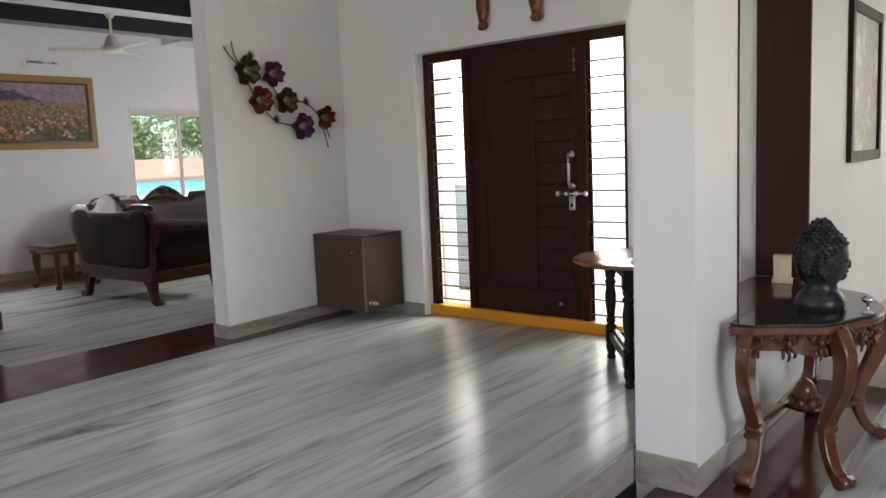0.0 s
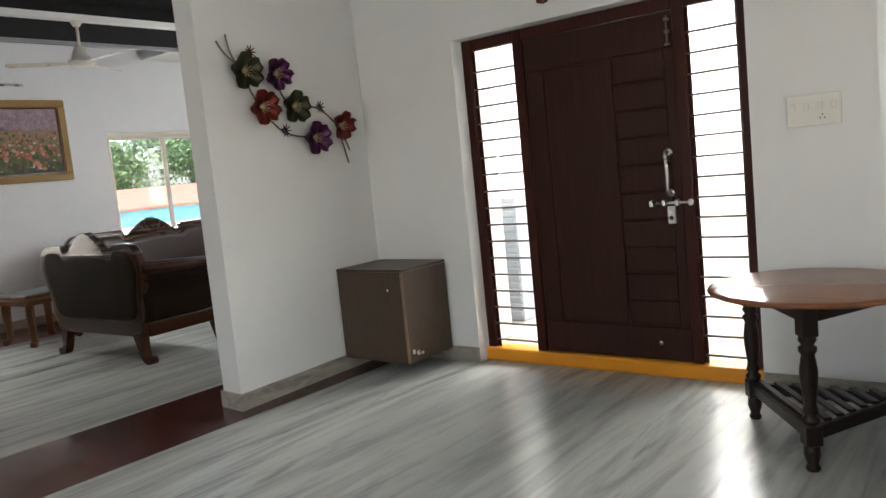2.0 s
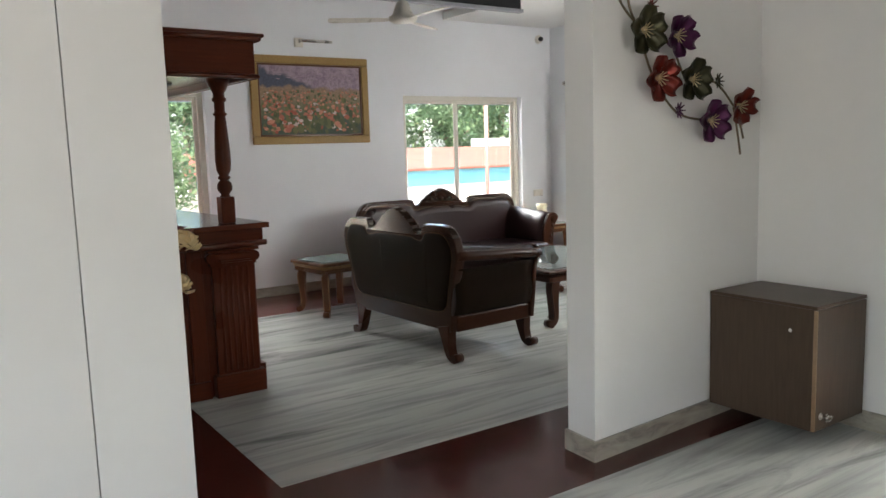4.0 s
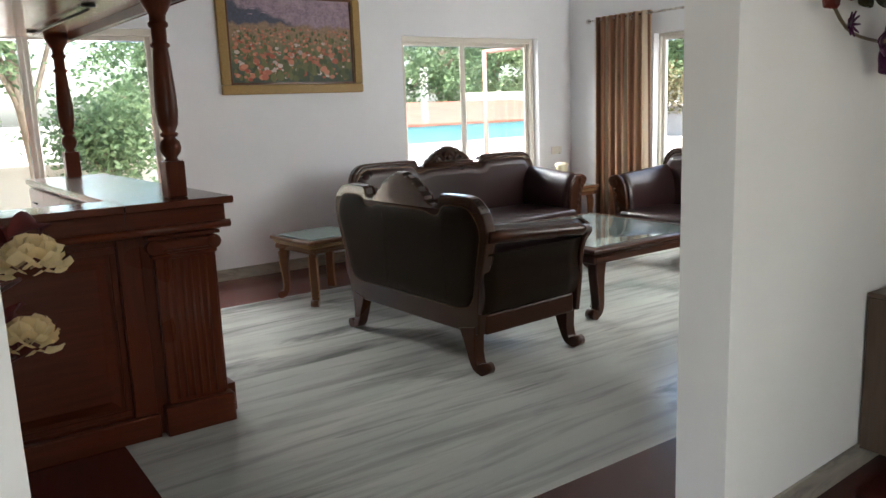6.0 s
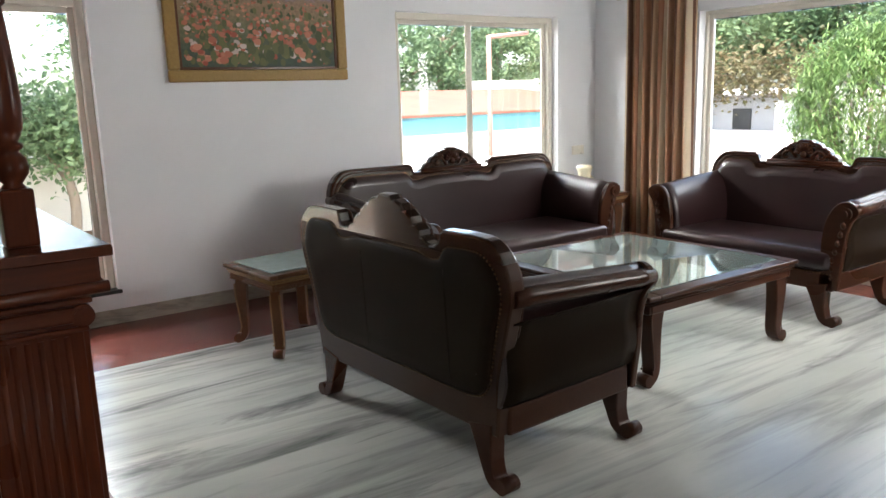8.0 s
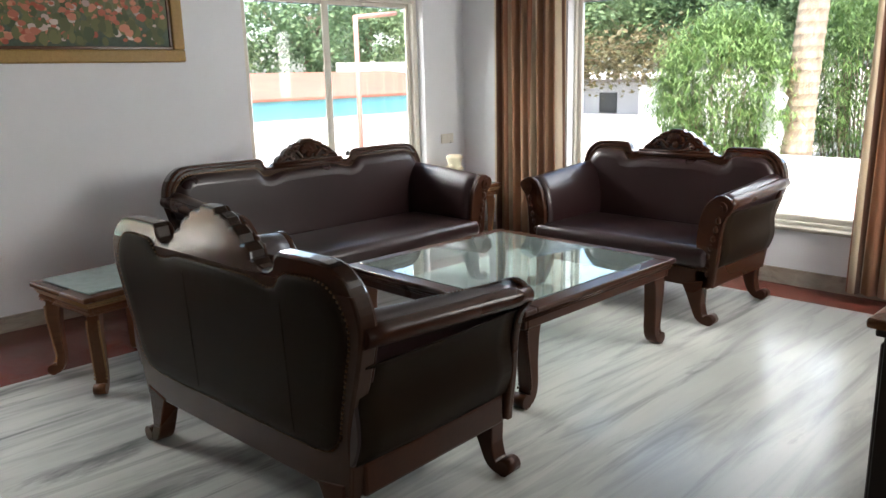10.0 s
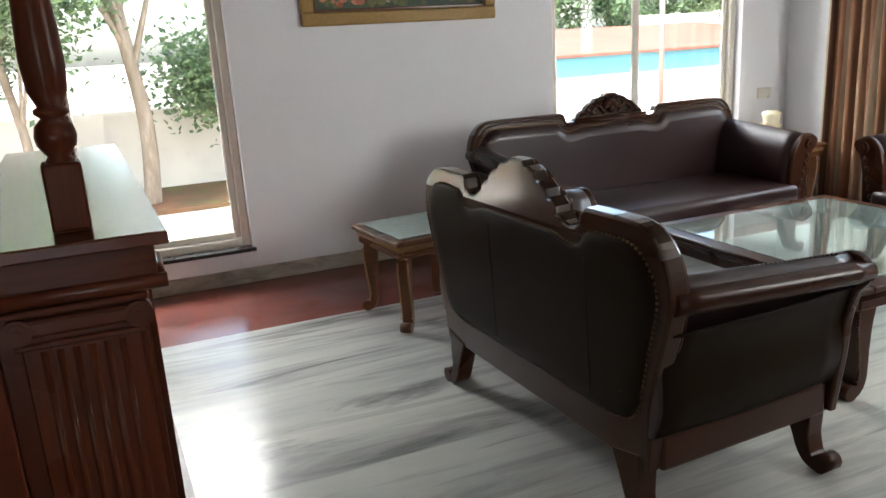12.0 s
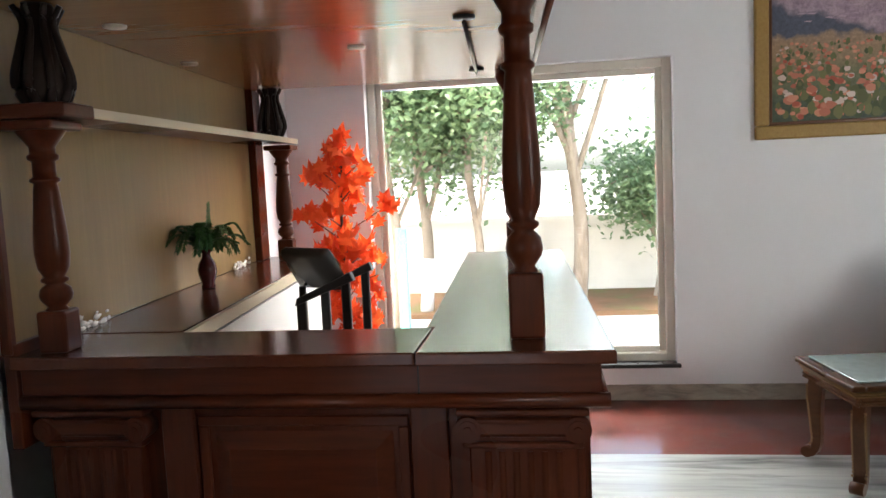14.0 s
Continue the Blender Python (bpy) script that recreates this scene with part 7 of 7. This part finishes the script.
# trees seen through the tall west window
tree(-15.6, 1.32, 4.9, 2.75, 1.5, LEAF_A, 1, "young leafy tree with a limewashed foot by the wall", 11000, 0.085, True, 0.062, -0.15)
tree(-15.2, 2.05, 4.8, 2.75, 1.45, LEAF_A, 2, "slim leafy tree by the compound wall", 11000, 0.06, False, 0.062, 0.1)
tree(-15.9, 3.34, 5.2, 3.7, 1.6, LEAF_A, 3, "forked tree with open branches by the compound wall", 3600, 0.11, False, 0.062, 0.1, 7)
tree(-16.4, 4.45, 2.8, 1.5, 0.6, LEAF_A, 4, "round leafy tree beside the compound wall", 6000, 0.08, False, 0.065)
tree(-21.5, -1.5, 7.0, 4.2, 2.6, LEAF_A, 12, "tall leafy tree beyond the compound wall", 2600, 0.12, False, 0.16)
tree(-14.7, 1.10, 5.2, 3.1, 1.1, LEAF_A, 5, "tall tree with its trunk wrapped in white netting", 5000, 0.075, False, 0.062, 0.05)
NET = paint("white_netting", (0.72, 0.70, 0.66), 0.8, 0.35)
net = bpy.data.objects["tree.004"] if "tree.004" in bpy.data.objects else hut
part("netting", tube([(0, 0.0, 0.1), (0.012, 0.05, 1.0), (0.03, 0.0, 2.3)], 0.10, 12), NET, net, "white net wrapped round the trunk")
piece("garden_post", box(-14.45, -14.38, 1.20, 1.32, -0.33, 0.93, 0.01, 1), paint("teal_paint", (0.16, 0.45, 0.42), 0.6, 0.15), "slim teal-painted post in the yard", "post")
# beyond the pool building
for k, (x, y, h) in enumerate(((-29, 12.0, 8), (-30, 15.5, 9), (-29, 19.5, 8), (-31, 24.0, 9), (-29.5, 9.0, 8))):
    tree(x, y, h * 0.8, 3.1, 2.6, LEAF_A if k % 2 else LEAF_B, 20 + k, "tall leafy tree behind the pool building", 9000, 0.16, False, 0.12, 0, 9)
# north garden
bamboo_bush(-11.6, 15.9, 1.42, 1.12, 1.0, 1.42, 26000, 41, "rounded bright green bamboo bush in the garden")
bamboo_bush(-10.15, 18.3, 1.55, 1.15, 0.8, 1.75, 16000, 63, "tall bright green bamboo behind the palm")
palm_trunk(-10.42, 16.2, 6.0, 0.22, 0.5, 43)
for k, (x, y, h, z) in enumerate(((-18.0, 22.4, 6.0, 3.0), (-15.0, 22.5, 6.5, 3.2), (-19.5, 23.0, 7.0, 3.6), (-12.0, 23.0, 6.5, 3.0), (-9.0, 21.0, 5.5, 2.5), (-6.5, 20.0, 5.0, 2.2), (-23.5, 22.0, 7.0, 3.5))):
    tree(x, y, h, z, 2.3, LEAF_B if k % 2 else LEAF_A, 50 + k, "tall garden tree with a dense dark crown", 9000, 0.14, False, 0.11, 0, 9)
bamboo_bush(-9.2, 19.5, 1.6, 2.0, 1.2, 1.5, 6000, 61, "wide green bushes behind the palm")
bm_s = lathe([(0.0, 0.0), (0.26, 0.0), (0.26, 0.08), (0.17, 0.12), (0.15, 0.5), (0.20, 0.8), (0.17, 1.1), (0.22, 1.35), (0.10, 1.5), (0.12, 1.62), (0.10, 1.74), (0.0, 1.82)], 18)
piece("garden_statue", bm_s, POOL_WHITE, "slim white stone garden statue beside the palm", "statue", m=pose(-10.72, 15.9, -0.33))
hedge = bmesh.new()
rng_h = random.Random(77)
for _ in range(260):
    leaf_quads(hedge, (rng_h.uniform(-20.5, -14.2), 19.1 + rng_h.uniform(-0.4, 0.6), 1.38 + rng_h.uniform(0, 0.75)), 16, (0.3, 0.2, 0.25), 0.09, rng_h)
piece("creeper_hedge", hedge, leaves("dry_creeper", (0.07, 0.075, 0.03), (0.16, 0.12, 0.06)), "dry creeper hanging over the shed roof", "hedge", kind="stuff")
# porch outside the main door
bm_s = box(-6.5, 1.0, 5.62, 9.0, -0.4, -0.02)
piece("porch_floor", bm_s, GROUND.m, "pale porch floor outside the main door", "floor", kind="structure")
piece("porch_pillar", box(-4.98, -4.74, 5.95, 6.15, -0.02, 3.2, 0.01, 1), paint("pinkish_plaster", (0.78, 0.71, 0.67), 0.7, 0.1), "pinkish plastered porch pillar", "pillar", kind="structure")

# added white wall: stands in for the glare outside the door's side lights
piece("porch_glare_wall", box(-6.5, 4.0, 10.4, 10.6, -0.33, 3.6), POOL_WHITE, "white wall added outside the door to brighten the side lights", "wall", kind="structure")

cooler = thing("porch_louvre_box", "blue-grey louvred metal box on the porch", "metal box")
part("body", box(-5.34, -4.92, 6.60, 7.0, -0.02, 1.06, 0.01, 1), paint("blue_grey_metal", (0.42, 0.47, 0.53), 0.5, 0.1), cooler)
for k in range(16):
    part("slat", box(-5.33, -4.93, 6.585, 6.60, 0.03 + 0.062 * k, 0.075 + 0.062 * k, 0.004, 1), paint("blue_grey_slat", (0.42, 0.47, 0.53), 0.5, 0.1) if k == 0 else bpy.data.materials["blue_grey_slat"], cooler)
